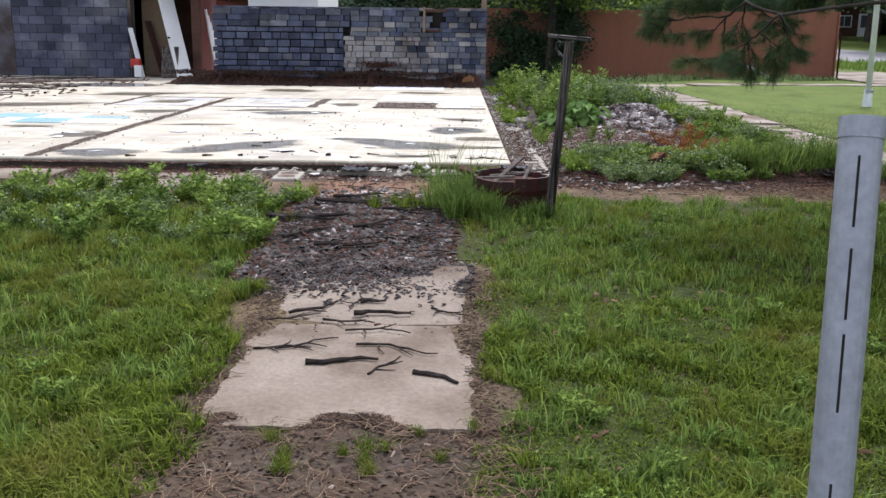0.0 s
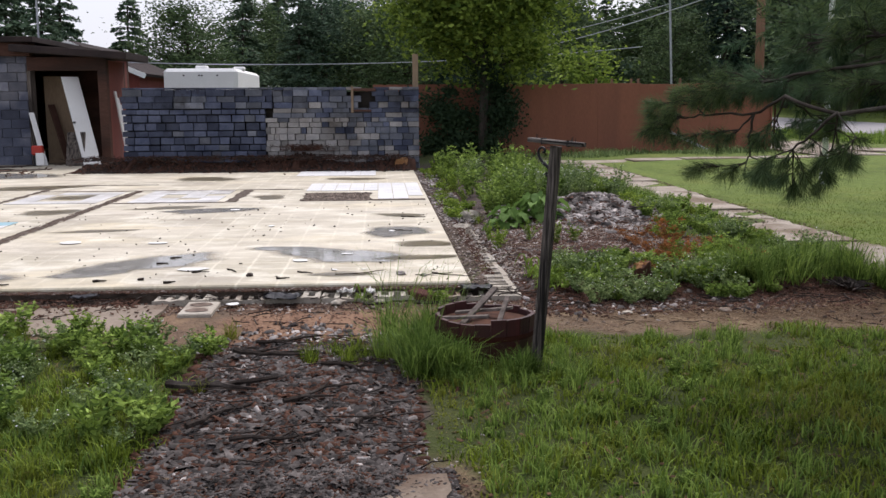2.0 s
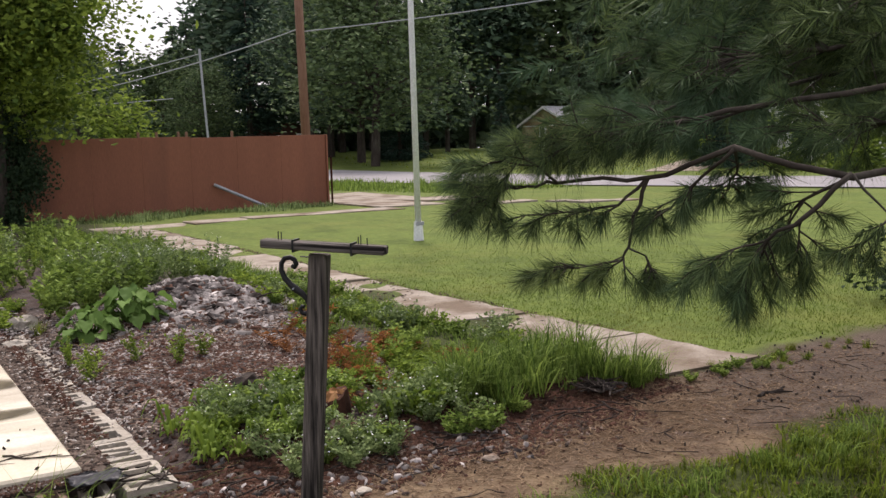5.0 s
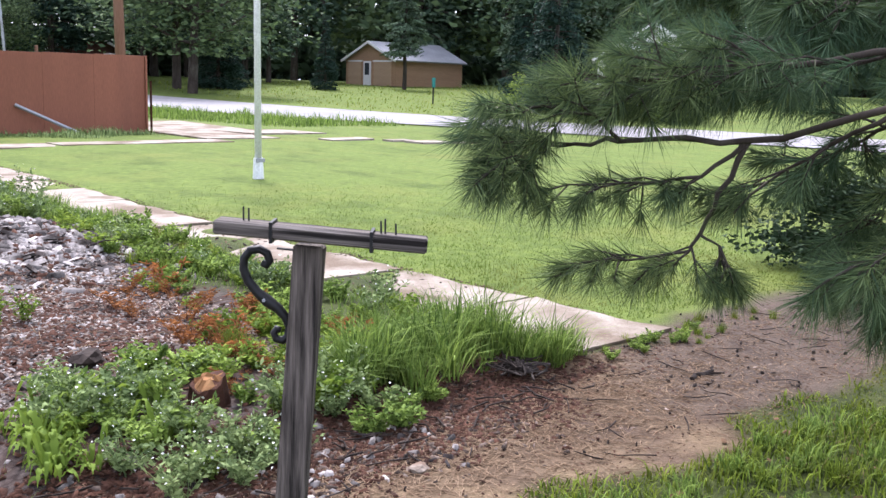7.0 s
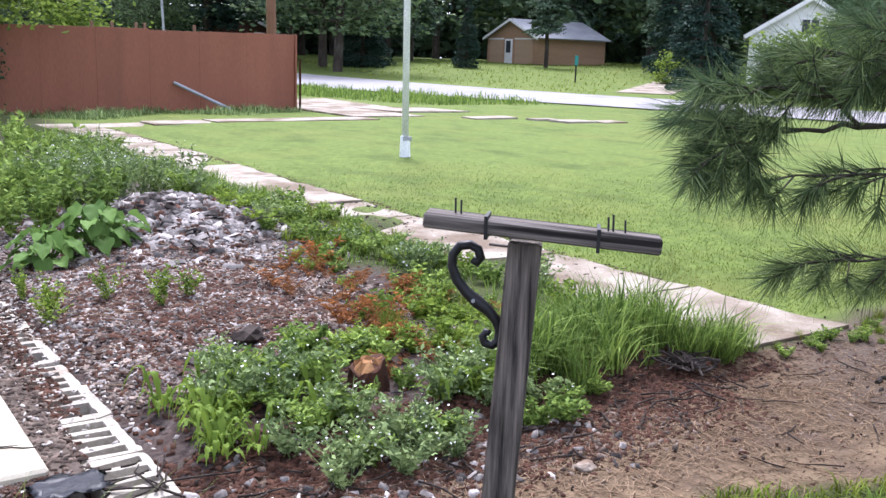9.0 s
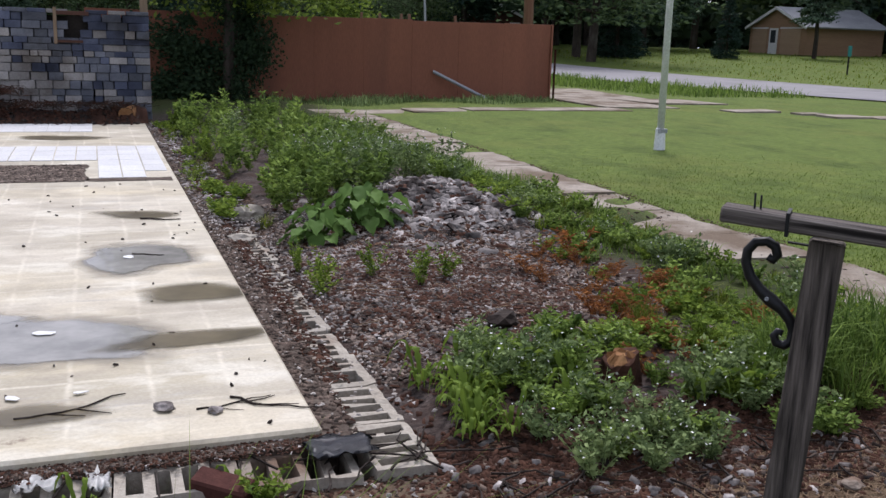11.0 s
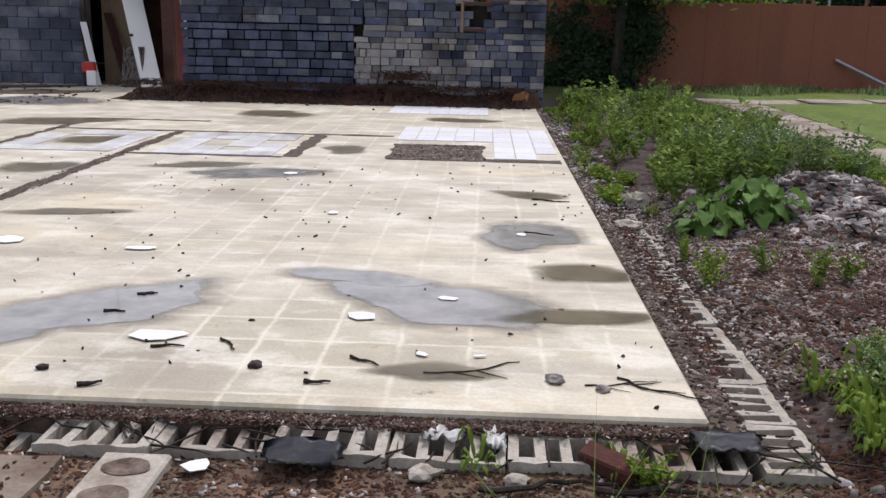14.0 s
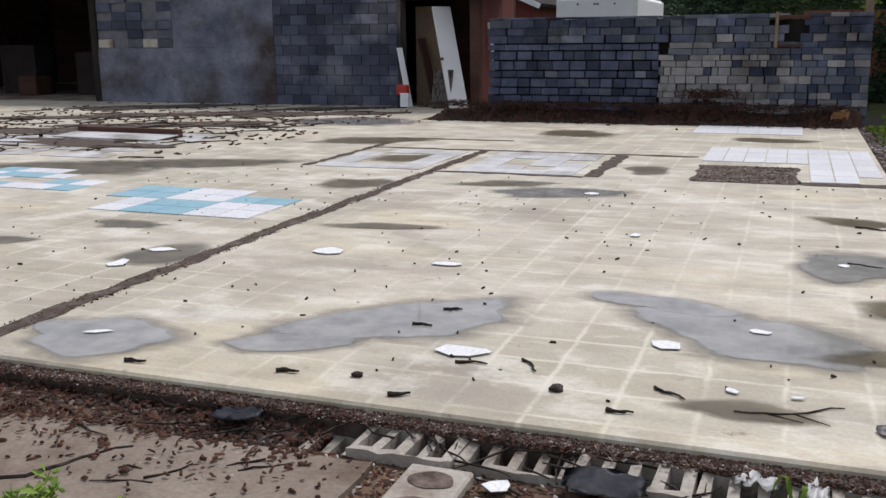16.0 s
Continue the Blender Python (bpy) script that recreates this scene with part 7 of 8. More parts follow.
chip_heap("dirt_litter", 2200, in_box(0.9, 6.2, 7.4, 8.62), 0.014, BROWN_LITTER, "dark crumbs on the bare dirt", 51, tall=0.1)
chip_heap("dirt_litter", 2600, lambda rng, n: (rng.normal(2.6, 0.9, n), rng.normal(8.35, 0.18, n)), 0.022, BROWN_LITTER, "dark crumbs at the edge of the bed", 58, tall=0.1)
chip_heap("dirt_litter", 260, in_box(0.9, 6.2, 7.5, 8.62), 0.02, CHIPS, "pale chips on the bare dirt", 52, tall=0.25)
chip_heap("dirt_litter", 1500, in_box(-3.3, 0.6, 7.2, 8.4), 0.012, RUBBLE, "small stones on the bare clay", 13)
chip_heap("pine_cones", 190, in_box(2.9, 6.6, 7.5, 8.9), 0.017, TWIG, "fallen pine cones on the bare dirt", 14, tall=0.8)
chip_heap("wall_litter", 3500, lambda rng, n: (rng.uniform(-6.3, 0.5, n), 21.75 - np.abs(rng.normal(0, 0.35, n))), 0.07, BROWN_LITTER, "dark brown leaf litter heaped along the block wall", 15, base=SLAB_Z)
chip_heap("slab_debris", 600, lambda rng, n: (rng.uniform(-15, -7, n), rng.normal(19.5, 2.3, n).clip(15.5, 23.8)), 0.09, BROWN_LITTER, "brown debris strewn over the slab", 16, base=SLAB_Z, tall=0.2)
chip_heap("joint_dirt", 1500, in_box(-4.0, -3.84, 8.8, 16.8), 0.017, BROWN_LITTER, "dirt crumbs in the slab joint", 17, base=SLAB_Z)
chip_heap("slab_specks", 240, in_box(-6.5, 0.5, 8.8, 15), 0.022, TWIG, "dark crumbs scattered on the slab", 18, base=SLAB_Z, tall=0.4)
chip_heap("mastic_gravel", 1400, in_box(-1.24, -0.3, 14.97, 16.15), 0.035, CHIPS, "crumbs on the bare mastic", 19, base=SLAB_Z)


def bank_z(x, y, rng):
    """Top of the litter bank, ragged."""
    return SLAB_Z + (0.15 + 0.05 * np.sin(x * 2.3) + 0.1 * np.exp(-((x + 1.7) / 0.35) ** 2)) * smooth_step(y, 20.95, 21.6) * rng.uniform(0.7, 1.15, len(x))


def litter_bank():
    bm = bmesh.new()
    rng = random.Random(6)
    rows = []
    for k in range(150):
        x = -6.4 + 7.0 * k / 149
        h = 0.15 + 0.05 * math.sin(x * 2.3) + rng.uniform(-0.05, 0.05) + 0.12 * math.exp(-((x + 1.7) / 0.35) ** 2)
        h *= min(1, (k + 1) / 20)
        rows.append([bm.verts.new((x, y, SLAB_Z + z)) for y, z in ((20.98 + 0.1 * math.sin(x * 3) + 0.09 * math.sin(x * 11) + rng.uniform(-0.08, 0.08), 0.0), (21.22 + rng.uniform(-0.07, 0.07), h * rng.uniform(0.3, 0.7)), (21.5 + rng.uniform(-0.07, 0.07), h * rng.uniform(0.85, 1.15)), (21.85, h * 0.95))])
    for a, b in zip(rows, rows[1:]):
        for j in range(3):
            bm.faces.new((a[j], b[j], b[j + 1], a[j + 1]))
    solo("litter_bank", bm, BROWN_LITTER, "low bank of dark leaf litter at the block wall", "litter", kind="stuff", smooth=True)


litter_bank()
chip_heap("footing_rubble", 1800, in_box(-6.5, -2.1, 8.4, 8.72), 0.03, RUBBLE, "heaped broken mortar and brick crumbs at the slab edge", 30, base=0.15, tall=0.22)
chip_heap("footing_rubble", 2200, in_box(-6.5, -1.9, 8.36, 8.72), 0.026, BROWN_LITTER, "heaped brown crumbs at the slab edge", 31, base=0.16, tall=0.2)
chip_heap("footing_rubble", 40, in_box(-2.1, 0.9, 8.5, 8.7), 0.05, BROWN_LITTER, "brown crumbs fallen in the block cores", 32, base=0.09, tall=0.6)
chip_heap("footing_rubble", 500, in_box(0.56, 0.72, 8.9, 13), 0.028, BROWN_LITTER, "crumbs over the buried footing", 33, base=0.168, tall=0.3)
chip_heap("footing_rubble", 260, in_box(0.7, 0.95, 10.4, 14), 0.028, EDGE_LITTER, "crumbs over the buried footing", 53, base=0.168, tall=0.3)
chip_heap("walk_edge_litter", 4200, lambda rng, n: (rng.choice([-0.88, 0.14], n) + rng.normal(0, 0.055, n), rng.uniform(3.0, 5.2, n)), 0.016, EDGE_LITTER, "dry litter along the edges of the front walk", 34, tall=0.1)
chip_heap("walk_crumbs", 260, in_box(-0.85, 0.1, 3.15, 5.2), 0.016, TWIG, "small dark crumbs on the front walk", 35)
chip_heap("walk_edge_litter", 2600, lambda rng, n: (rng.uniform(-0.95, 0.2, n), 3.1 + np.abs(rng.normal(0, 0.1, n))), 0.016, EDGE_LITTER, "dirt washed over the foot of the walk", 49, tall=0.15)
chip_heap("walk_edge_litter", 2000, lambda rng, n: (rng.uniform(-1.0, 0.15, n), 4.95 - np.abs(rng.normal(0, 0.12, n))), 0.018, DARK_CHIPS, "dark litter spilled on the head of the walk", 50, tall=0.2)
chip_heap("lawn_litter", 900, in_box(0.2, 4.4, 1.6, 7.4), 0.034, LEAF_LITTER, "dead brown leaves in the lawn", 71, tall=0.12, base=lambda x, y, rng: ground_z(x, y) + rng.uniform(0.0, 0.02, len(x)))
chip_heap("bed_front_rubble", 700, lambda rng, n: (rng.uniform(0.9, 3.0, n), rng.normal(8.2, 0.16, n)), 0.03, RUBBLE, "crumbs and small stones before the bed", 73, tall=0.4)
chip_heap("bed_front_rubble", 130, lambda rng, n: (rng.uniform(0.9, 2.6, n), rng.normal(8.2, 0.2, n)), 0.045, CHIPS_GREY, "pale stone chips before the bed", 74, tall=0.4)
chip_heap("pale_splinters", 420, in_box(-6.0, 0.95, 8.12, 8.46), 0.02, SPLINTER, "pale chips before the broken footing", 80, tall=0.4)
chip_heap("bed_front_litter", 4500, lambda rng, n: (rng.uniform(0.9, 3.4, n), rng.normal(8.28, 0.17, n)), 0.032, BROWN_LITTER, "dark red-brown litter before the bed", 75, tall=0.3)
chip_heap("pale_splinters", 2600, in_box(0.95, 3.0, 9.4, 13.2), 0.016, SPLINTER, "pale wood splinters in the mulch", 76, tall=0.3)
chip_heap("pale_splinters", 500, in_box(0.58, 1.0, 8.8, 14.0), 0.018, SPLINTER, "pale splinters along the slab edge", 77, base=0.195, tall=0.3)
chip_heap("walk_head_litter", 2600, lambda rng, n: (rng.uniform(-0.95, 0.15, n), 5.25 - np.abs(rng.normal(0, 0.22, n))), 0.032, DARK_CHIPS, "dark bark spilled over the head of the walk", 78, tall=0.15, base=lambda x, y, rng: ground_z(x, y) + 0.016)
chip_heap("walk_head_litter", 700, lambda rng, n: (rng.uniform(-0.95, 0.15, n), 5.25 - np.abs(rng.normal(0, 0.2, n))), 0.028, BROWN_LITTER, "brown litter spilled over the head of the walk", 79, tall=0.15, base=lambda x, y, rng: ground_z(x, y) + 0.016)
chip_heap("paving_litter", 520, lambda rng, n: (rng.uniform(-5.2, -1.6, n), 8.42 - np.abs(rng.normal(0, 0.3, n))), 0.026, BROWN_LITTER, "brown litter on the broken paving", 81, tall=0.25, base=lambda x, y, rng: ground_z(x, y) + 0.02)
chip_heap("clay_litter", 900, in_box(-1.2, 0.5, 7.0, 8.35), 0.025, BROWN_LITTER, "brown litter on the clay", 36, tall=0.08)
chip_heap("dark_litter", 3000, in_box(0.95, 4.0, 8.3, 8.75), 0.035, BROWN_LITTER, "dark litter along the edge of the bed", 37)
chip_heap("garden_walk_crumbs", 110, in_box(4.1, 4.9, 8.6, 14), 0.04, TWIG, "dark crumbs on the garden walk", 38, tall=0.3)
chip_heap("garden_walk_crumbs", 3000, lambda rng, n: (lambda y: (rng.choice([4.02, 4.92], n) + 0.1 * np.sin(y * 0.35) + rng.normal(0, 0.045, n), y))(rng.uniform(8.55, 24, n)), 0.02, EDGE_LITTER, "dirt along the edges of the garden walk", 62, tall=0.3)
chip_heap("garden_walk_crumbs", 900, in_box(4.0, 4.95, 8.5, 24), 0.022, EDGE_LITTER, "dirt crumbs on the garden walk", 63, tall=0.3)
chip_heap("mulch_chips", 3500, in_box(0.95, 2.9, 9.3, 13.4), 0.022, CHIPS_GREY, "pale splinters in the mulch", 66, tall=0.12)
chip_heap("soil_litter", 3500, in_box(0.66, 1.1, 12.6, 21.8), 0.035, EDGE_LITTER, "litter along the slab edge", 67)
chip_heap("soil_litter", 700, in_box(0.58, 1.0, 12.6, 21.8), 0.05, CHIPS_GREY, "pale chips along the slab edge", 68, base=0.19)
chip_heap("mulch_dark", 5000, blob(1.7, 10.6, 0.5, 0.9), 0.045, BROWN_LITTER, "dark rotted mulch in the bed", 39)


def twig_stuff(name, n, where, ln, r, mat, label, seed, base=None, lift=0.01):
    rp = random.Random(seed)
    rng = np.random.default_rng(seed)
    xs, ys = where(rng, n)
    bm = bmesh.new()
    for x, y in zip(xs, ys):
        L, a = ln * rp.uniform(0.4, 1.6), rp.uniform(0, 6.28)
        z = (gz(x, y) if base is None else base) + lift
        p = [Vector((x + math.cos(a) * L * f + rp.uniform(-1, 1) * L * 0.07, y + math.sin(a) * L * f + rp.uniform(-1, 1) * L * 0.07, z + rp.uniform(0, 1) * lift)) for f in (-0.5, -0.15, 0.2, 0.5)]
        tube(bm, p, [r, r * 0.9, r * 0.7, r * 0.4], 4)
    solo(name, bm, mat, label, "twigs", kind="stuff")


chip_heap("pale_chips", 330, in_box(-1.1, 0.0, 4.9, 7.8), 0.05, CHIPS_GREY, "pale bark pieces in the walk litter", 45, tall=0.3)
chip_heap("walk_litter", 260, in_box(-1.15, 0.02, 5.0, 7.3), 0.1, DARK_CHIPS, "large dark bark pieces on the walk", 59, tall=0.08)
chip_heap("walk_litter", 1100, blob(-0.6, 6.1, 0.3, 0.7), 0.03, BROWN_LITTER, "brown rotted litter on the walk", 64, tall=0.15)
chip_heap("walk_litter", 240, lambda rng, n: (rng.normal(-0.75, 0.22, n), rng.normal(7.2, 0.35, n)), 0.035, CHIPS_GREY, "pale rubble and chips at the head of the walk", 60, tall=0.3)
chip_heap("walk_litter", 450, blob(-0.25, 5.4, 0.25, 0.35), 0.018, CHIPS_GREY, "fine pale gravel in the walk litter", 61, tall=0.3)
twig_stuff("walk_twigs", 70, in_box(-1.15, 0.1, 5.3, 7.4), 0.2, 0.004, TWIG, "dead twigs over the littered walk", 1, lift=0.02)
twig_stuff("walk_edge_straw", 600, lambda rng, n: (rng.choice([-0.9, 0.17], n) + rng.normal(0, 0.07, n), rng.uniform(2.0, 5.3, n)), 0.07, 0.0014, NEEDLE_LITTER, "dry straw along the edges of the front walk", 46)
twig_stuff("walk_foot_straw", 800, in_box(-1.1, 0.35, 1.9, 3.2), 0.08, 0.0014, NEEDLE_LITTER, "dry straw at the foot of the front walk", 47)
twig_stuff("dirt_twigs", 70, in_box(0.9, 6, 7.5, 8.6), 0.16, 0.0035, TWIG, "dead twigs on the bare dirt", 2)
twig_stuff("bed_edge_twigs", 60, lambda rng, n: (rng.uniform(0.95, 3.6, n), rng.normal(8.28, 0.12, n)), 0.14, 0.005, TWIG, "dark twigs along the edge of the bed", 72, lift=0.015)
twig_stuff("clay_twigs", 60, in_box(-3.2, 0.6, 7.1, 8.45), 0.16, 0.005, TWIG, "dead twigs on the clay", 3)
twig_stuff("edge_twigs", 70, in_box(-3, 1.0, 8.4, 8.75), 0.18, 0.005, TWIG, "dead twigs along the slab edge", 4, base=0.17)
twig_stuff("wall_twigs", 260, lambda rng, n: (rng.uniform(-6.3, 0.5, n), rng.uniform(21.0, 21.7, n)), 0.4, 0.006, TWIG, "brush heaped along the block wall", 5, base=SLAB_Z + 0.13, lift=0.09)
chip_heap("wall_litter", 2200, in_box(-6.2, 0.45, 20.95, 21.75), 0.07, BROWN_LITTER, "dead leaves and bark heaped along the block wall", 54, base=bank_z, tall=0.5)
chip_heap("wall_litter", 2600, in_box(-6.2, 0.45, 20.85, 21.8), 0.06, TWIG, "dark bark heaped along the block wall", 55, base=bank_z, tall=0.5)
twig_stuff("wall_twigs", 420, lambda rng, n: (rng.uniform(-6.2, 0.4, n), rng.uniform(21.1, 21.75, n)), 0.3, 0.006, BROWN_LITTER, "brown brush heaped along the block wall", 56, base=SLAB_Z + 0.06, lift=0.13)
twig_stuff("wall_twigs", 90, blob(-1.7, 21.5, 0.25, 0.12), 0.35, 0.006, BROWN_LITTER, "reddish brush heap at the block wall", 6, base=SLAB_Z + 0.22, lift=0.16)
twig_stuff("shed_twigs", 200, lambda rng, n: (rng.uniform(-15, -7.5, n), rng.normal(19, 2.2, n).clip(15, 23.6)), 0.5, 0.012, TWIG, "sticks strewn over the slab", 7, base=SLAB_Z)
twig_stuff("garden_straw", 120, in_box(1.0, 3.2, 9.4, 12), 0.16, 0.003, NEEDLE_LITTER, "dry straw in the mulch bed", 8)
twig_stuff("fallen_needles", 2600, lambda rng, n: (rng.normal(2.9, 0.8, n), rng.normal(8.0, 0.22, n)), 0.09, 0.0018, NEEDLE_LITTER, "drift of fallen pine needles on the dirt", 65, lift=0.005)
twig_stuff("fallen_needles", 2600, in_box(1.0, 6.0, 7.35, 8.6), 0.07, 0.0011, NEEDLE_LITTER, "fallen pine needles on the dirt", 9, lift=0.004)


# ---- single sticks, stones and scraps ----
def stick(x, y, L, turn, r, seed, base, fork=True, group="sticks on the front walk", label="broken dead stick lying on the concrete"):
    rp = random.Random(seed)
    bm = bmesh.new()
    d = Vector((math.cos(turn), math.sin(turn), 0))
    s = Vector((-d.y, d.x, 0))
    pts = [Vector((x, y, base + r * 0.8)) + d * L * (k / 8 - 0.5) + s * (rp.uniform(-1, 1) * L * 0.035 + L * 0.06 * math.sin(k * 0.8 + seed)) for k in range(9)]
    tube(bm, pts, [r * (1 - 0.07 * k) * rp.uniform(0.8, 1.15) for k in range(9)], 6)
    if fork:
        for k in (2, 4):
            e = pts[k] + (d * rp.uniform(0.3, 1) + s * rp.choice((-1, 1)) * rp.uniform(0.4, 1)).normalized() * L * 0.35
            tube(bm, [pts[k], pts[k].lerp(e, 0.5) + d * L * rp.uniform(-0.04, 0.04), e], [r * 0.6, r * 0.45, r * 0.25], 5)
    solo("stick", bm, TWIG, label, "stick", group)


for i, (x, y, L, a, r, fork) in enumerate(((-0.42, 3.78, 0.24, 0.12, 0.013, False), (-0.02, 3.62, 0.17, -0.55, 0.013, False), (-0.3, 4.42, 0.22, 0.1, 0.012, False), (-0.36, 4.6, 0.1, 0.1, 0.011, False), (-0.62, 4.5, 0.26, 0.8, 0.008, True),
                                       (-0.72, 4.35, 0.22, 0.35, 0.005, True), (-0.6, 4.0, 0.24, 0.5, 0.006, True), (-0.3, 4.18, 0.24, -0.1, 0.006, True), (-0.2, 3.95, 0.3, -0.3, 0.006, True), (-0.24, 3.75, 0.2, 1.1, 0.005, True),
                                       (-0.44, 4.62, 0.2, 1.5, 0.005, True), (0.02, 4.45, 0.18, -0.6, 0.006, True), (-0.45, 4.3, 0.2, -0.2, 0.006, True), (-0.7, 3.95, 0.2, 0.1, 0.005, True))):
    stick(x, y, L * 1.25, a, r * 1.15, 60 + i, gz(x, y) + 0.014, fork)
for i, (x, y, L, a, r, fork) in enumerate(((-0.3, 9.15, 0.42, 0.35, 0.006, True), (-0.75, 9.2, 0.16, -0.7, 0.008, False), (-1.6, 9.3, 0.14, 0.1, 0.008, False), (-1.35, 9.35, 0.16, -0.9, 0.008, False), (0.1, 11.7, 0.2, -0.3, 0.008, False),
                                       (0.25, 12.9, 0.3, -0.2, 0.01, False), (0.4, 9.0, 0.34, -0.6, 0.006, True), (0.28, 9.05, 0.3, 0.2, 0.004, True), (-1.95, 10.05, 0.1, 0.3, 0.01, True), (-2.0, 9.75, 0.1, 0, 0.01, False),
                                       (-2.3, 8.95, 0.1, 0.2, 0.012, False), (-3.0, 8.85, 0.1, 0.2, 0.012, False), (-1.75, 8.85, 0.09, 0.5, 0.012, False), (-0.9, 8.95, 0.1, 0.1, 0.01, False))):
    stick(x, y, L, a, r, 90 + i, SLAB_Z + 0.001, fork, "sticks on the slab")
for i, (x, y, L, a, r) in enumerate(((-0.95, 6.35, 0.55, 0.15, 0.024), (-0.75, 6.9, 0.5, -0.35, 0.018), (-0.45, 6.2, 0.45, 0.7, 0.014), (-0.9, 5.9, 0.4, 0.9, 0.014), (-0.3, 6.6, 0.4, -0.6, 0.012), (-0.6, 5.6, 0.4, 0.2, 0.012), (-0.2, 5.9, 0.35, 1.3, 0.01), (-0.7, 7.3, 0.4, 0.3, 0.014), (-0.15, 7.0, 0.35, 0.1, 0.012))):
    stick(x, y, L, a, r, 140 + i, gz(x, y) + 0.02, True, "branches on the littered walk", "dark dead branch lying in the bark litter")
stick(4.3, 7.95, 0.3, 0.2, 0.014, 120, gz(4.3, 7.95), True, "sticks in the yard", "dark fallen branch lying on the dirt")
stick(2.75, 12.0, 0.5, 0.9, 0.008, 121, gz(2.75, 12.0) + 0.12, True, "sticks in the yard", "bare branch sticking out of the mulch")
stick(-2.7, 8.05, 0.5, 0.9, 0.012, 122, gz(-2.7, 8.05) + 0.01, False, "sticks in the yard", "dead branch lying on the dirt")
stick(-0.05, 8.33, 0.45, 0.1, 0.014, 123, gz(-0.05, 8.3) + 0.01, False, "sticks in the yard", "dead branch lying on the dirt")
stick(0.35, 8.3, 0.5, -0.12, 0.013, 124, gz(0.3, 8.3) + 0.01, True, "sticks in the yard", "dead branch lying on the dirt")


def stone(x, y, r, base, mat, seed, label="rough grey stone on the slab", flat=0.6, group="loose stones"):
    bm = bmesh.new()
    bmesh.ops.create_icosphere(bm, subdivisions=2, radius=r)
    rp = random.Random(seed)
    k = Vector((rp.uniform(0, 9), rp.uniform(0, 9), rp.uniform(0, 9)))
    for v in bm.verts:
        v.co *= 0.8 + 0.5 * noise.noise(v.co * (1.1 / r) + k)
        v.co = Vector((v.co.x * 1.2 + x, v.co.y + y, max(v.co.z * flat, -r * 0.3) + base + r * 0.3))
    solo("stone", bm, mat, label, "stone", group)


stone(0.02, 9.05, 0.04, SLAB_Z, CHIPS_GREY, 1)
stone(0.2, 8.98, 0.032, SLAB_Z, CHIPS_GREY, 2)
stone(-1.18, 9.1, 0.032, SLAB_Z, TWIG, 3)
stone(-2.0, 9.0, 0.03, SLAB_Z, TWIG, 4)
stone(2.25, 7.95, 0.05, gz(2.25, 7.95), PALE_BLOCK, 5, "pale stone chip on the dirt", 0.4)
stone(1.55, 7.9, 0.04, gz(1.55, 7.9), PALE_BLOCK, 6, "pale stone chip on the dirt", 0.4)
stone(-0.45, 8.4, 0.06, gz(-0.45, 8.4), PALE_BLOCK, 7, "broken pale block lump by the footing", 0.5)
stone(-0.15, 8.36, 0.05, gz(-0.15, 8.36), PALE_BLOCK, 8, "broken pale block lump by the footing", 0.5)
stone(0.95, 13.2, 0.13, 0.16, PALE_BLOCK, 9, "white block lump at the slab edge", 0.7)
stone(0.78, 12.4, 0.11, 0.14, PALE_BLOCK, 10, "white block lump at the slab edge", 0.5)
stone(1.75, 9.85, 0.1, gz(1.75, 9.85), TWIG, 11, "dark lump of peat in the mulch", 0.6)
stone(1.5, 9.7, 0.14, gz(1.5, 9.7) - 0.03, TWIG, 12, "dark lump of peat in the mulch", 0.4)
solo("brick", box_bm(-0.1, 0.1, -0.045, 0.045, 0, 0.06, 0.008, turn=pose(0.16, 8.46, 0.16, 12, 6, -35)), surface("red_brick", (0.065, 0.026, 0.022), (0.11, 0.045, 0.036), None, 8, 60, 0.95, 0.004), "broken dark red brick on the footing", "brick")
solo("beam_end", tube_bm([(0.28, 21.2, SLAB_Z + 0.12), (0.36, 21.5, SLAB_Z + 0.12)], [0.12, 0.13], 14), CUT_WOOD, "sawn log end lying by the block wall", "log")
def torn_patch(cx, cy, rx, ry, turn, z, seed):
    """A scrap with a few straight torn sides."""
    rng = random.Random(seed)
    bm = bmesh.new()
    n, ring = rng.randint(6, 8), []
    for k in range(n):
        a, f = 2 * math.pi * (k + rng.uniform(-0.3, 0.3)) / n, rng.uniform(0.6, 1.2)
        u, v = rx * f * math.cos(a), ry * f * math.sin(a)
        ring.append(bm.verts.new((cx + u * math.cos(turn) - v * math.sin(turn), cy + u * math.sin(turn) + v * math.cos(turn), z)))
    bm.faces.new(ring)
    return bm


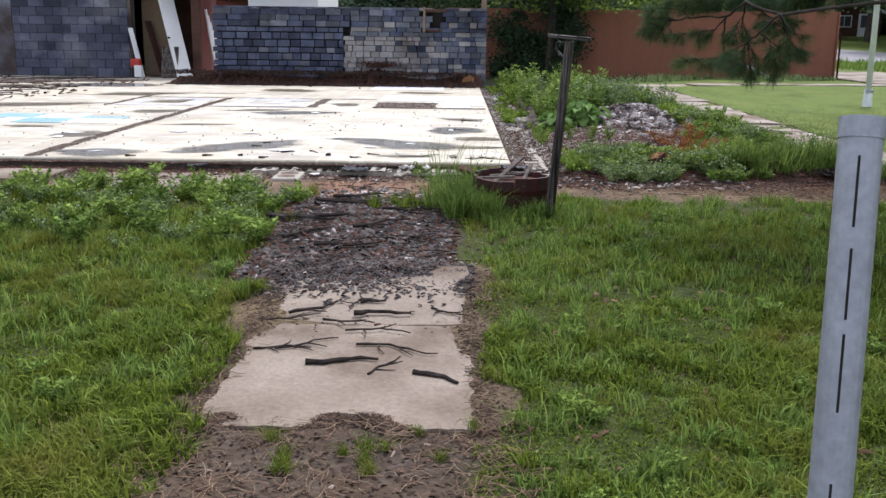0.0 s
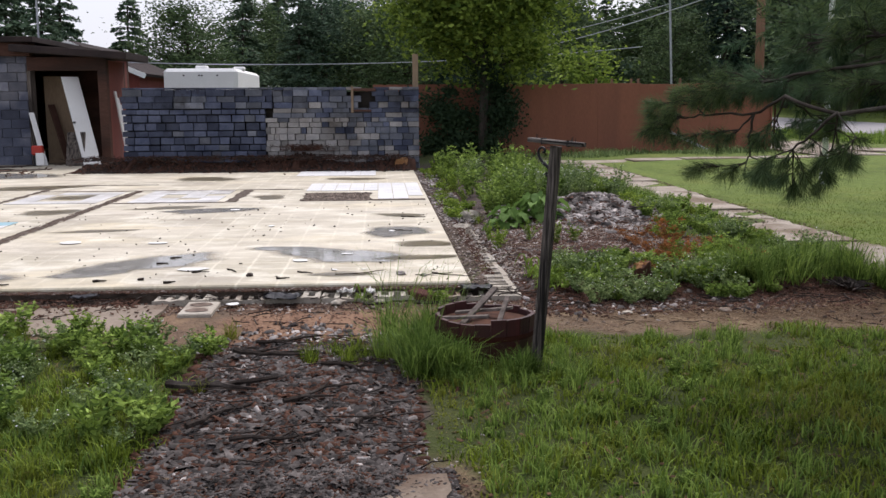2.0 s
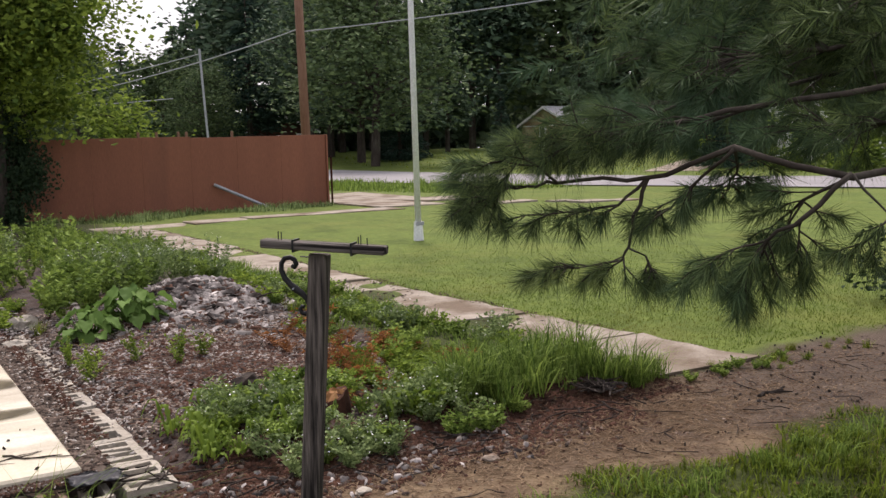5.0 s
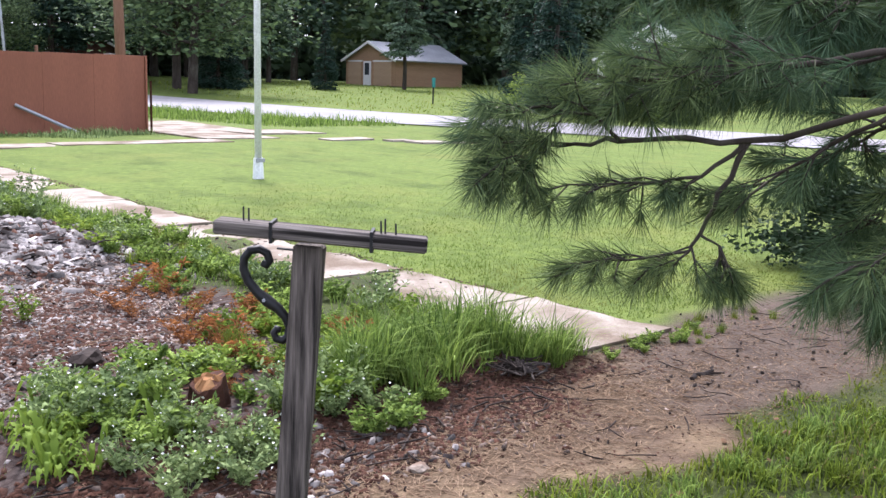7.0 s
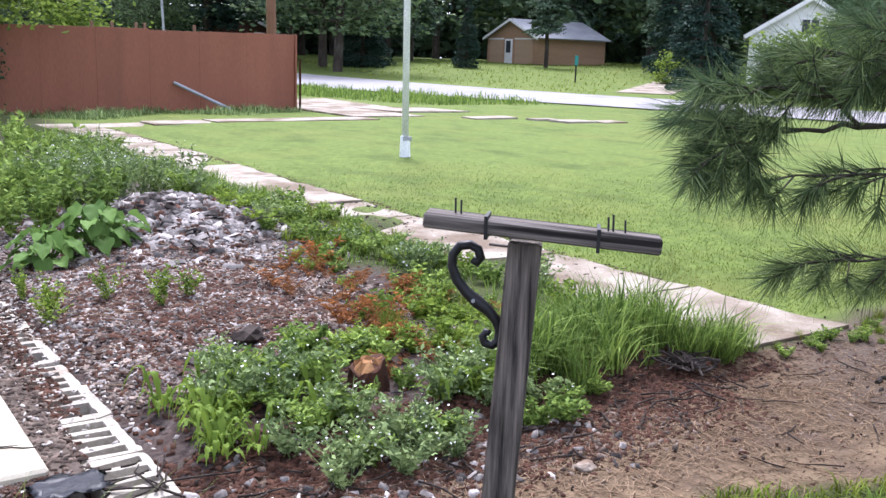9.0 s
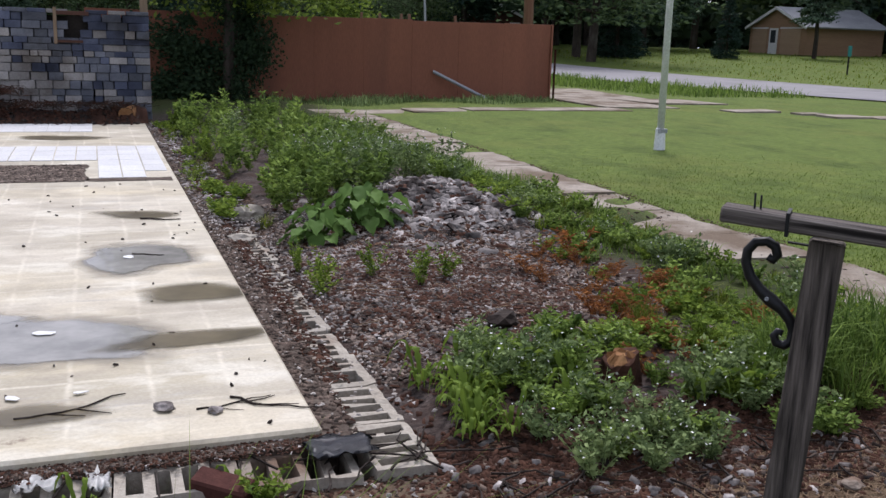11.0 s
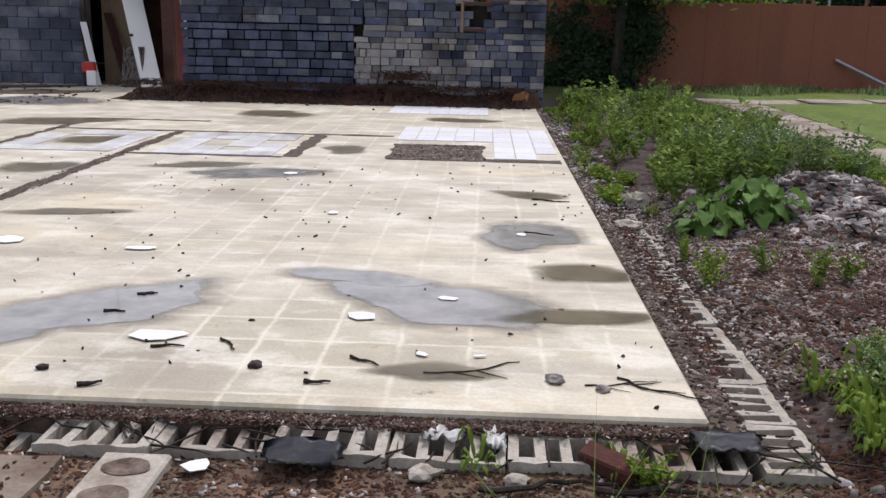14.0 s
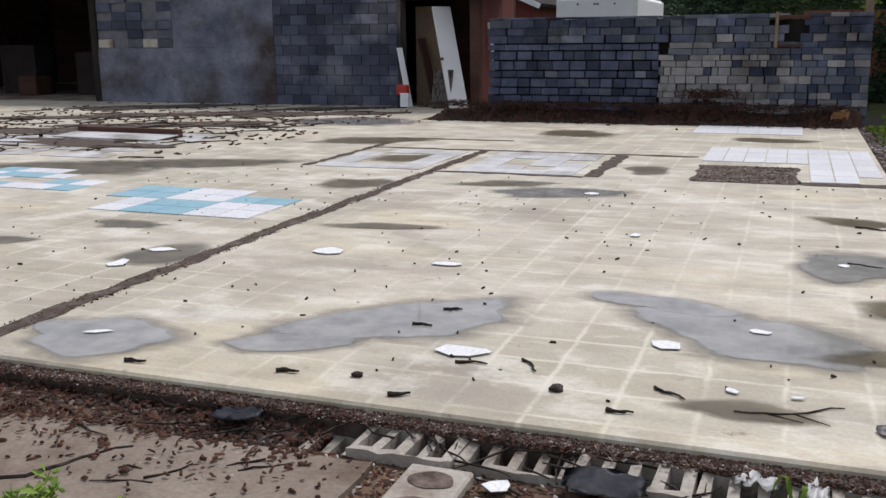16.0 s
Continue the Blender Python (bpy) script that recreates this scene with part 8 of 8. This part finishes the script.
for i, (x, y, rx, ry, a) in enumerate(((-1.68, 9.42, 0.13, 0.085, 0.05), (-0.84, 9.8, 0.08, 0.07, 0.4), (-0.45, 10.13, 0.07, 0.035, -0.3), (-0.52, 9.3, 0.035, 0.03, -0.2), (-0.28, 9.3, 0.03, 0.014, 0), (-4.3, 10.38, 0.07, 0.1, 0.2), (-4.28, 10.8, 0.09, 0.08, 0.4),
                                       (-3.2, 11.08, 0.12, 0.1, 0.5), (-2.3, 10.98, 0.11, 0.05, 0), (-1.35, 12.2, 0.05, 0.08, 0), (-3.45, 9.15, 0.07, 0.02, 0.5), (-0.02, 11.65, 0.035, 0.035, 0), (-2.0, 13.9, 0.1, 0.06, 0.2), (-1.2, 8.38, 0.05, 0.05, 0.3))):
    bm = torn_patch(x, y, rx, ry, a, (SLAB_Z + 0.008) if y > SLAB_Y else 0.165, 200 + i)
    r = bmesh.ops.extrude_face_region(bm, geom=bm.faces[:])
    bmesh.ops.translate(bm, vec=(0, 0, 0.003), verts=[v for v in r["geom"] if isinstance(v, bmesh.types.BMVert)])
    solo("floor_scrap", bm, PAPER, "torn white scrap of flooring on the slab", "scrap", "white scraps")


def crumpled(name, x, y, z, rx, ry, mat, seed, label, category, h=0.03):
    bm = bmesh.new()
    n = 9
    k = Vector((seed * 1.7, seed * 0.9, 0))
    g = [[None] * n for _ in range(n)]
    for i in range(n):
        for j in range(n):
            u, v = i / (n - 1) * 2 - 1, j / (n - 1) * 2 - 1
            s = 1 + 0.25 * noise.noise(Vector((u, v, 0)) * 1.5 + k)
            g[i][j] = bm.verts.new((x + u * rx * s, y + v * ry * s, z + 0.01 + h * abs(noise.noise(Vector((u, v, 3)) * 2.1 + k))))
    for i in range(n - 1):
        for j in range(n - 1):
            if (abs(i - 3.5) + abs(j - 3.5)) < 6.2:
                bm.faces.new((g[i][j], g[i + 1][j], g[i + 1][j + 1], g[i][j + 1]))
    bmesh.ops.solidify(bm, geom=bm.faces[:], thickness=0.004)
    bmesh.ops.delete(bm, geom=[v for v in bm.verts if not v.link_faces], context="VERTS")
    solo(name, bm, mat, label, category, smooth=True)


crumpled("plastic_sheet", -0.85, 8.42, 0.19, 0.13, 0.09, PLASTIC_BLACK, 1, "scrap of black plastic sheet on the footing", "plastic sheet", 0.05)
crumpled("plastic_sheet", 0.58, 8.6, 0.2, 0.12, 0.09, PLASTIC_BLACK, 2, "scrap of black plastic sheet at the slab corner", "plastic sheet", 0.04)
crumpled("plastic_sheet", -2.3, 8.55, 0.19, 0.1, 0.07, PLASTIC_BLACK, 3, "scrap of black plastic sheet on the footing", "plastic sheet", 0.04)
crumpled("foil_scrap", -0.4, 8.6, 0.18, 0.07, 0.05, PAPER, 4, "crumpled white wrapper on the footing", "wrapper", 0.07)
crumpled("foil_scrap", -0.22, 8.58, 0.18, 0.04, 0.07, PAPER, 5, "crumpled white wrapper on the footing", "wrapper", 0.07)


def stump():
    x, y = 1.95, 9.02
    z = gz(x, y)
    top = thing("tree_stump", (x, y, z), "small cut tree stump with a pale top", "stump")
    rp = random.Random(3)
    for name, ring, mat in (("trunk", ((-0.05, 0.11), (0.05, 0.088), (0.075, 0.084), (0.095, 0.078)), BROWN_LITTER), ("cut_face", ((0.07, 0.074), (0.1, 0.068), (0.112, 0.03)), CUT_WOOD)):
        bm = tube_bm([(x, y, z + dz) for dz, _ in ring], [r for _, r in ring], 18)
        for v in bm.verts:
            v.co.x += rp.uniform(-0.007, 0.007)
            v.co.y += rp.uniform(-0.007, 0.007)
            v.co.z += (rp.uniform(-0.024, 0.026) + 0.35 * (v.co.x - x)) if v.co.z > z + 0.06 else 0
        part(name, bm, mat, top)


stump()
twig_stuff("root_clump", 60, blob(3.42, 8.5, 0.07, 0.04), 0.16, 0.006, TWIG, "dark clump of roots at the edge of the bed", 57, lift=0.035)
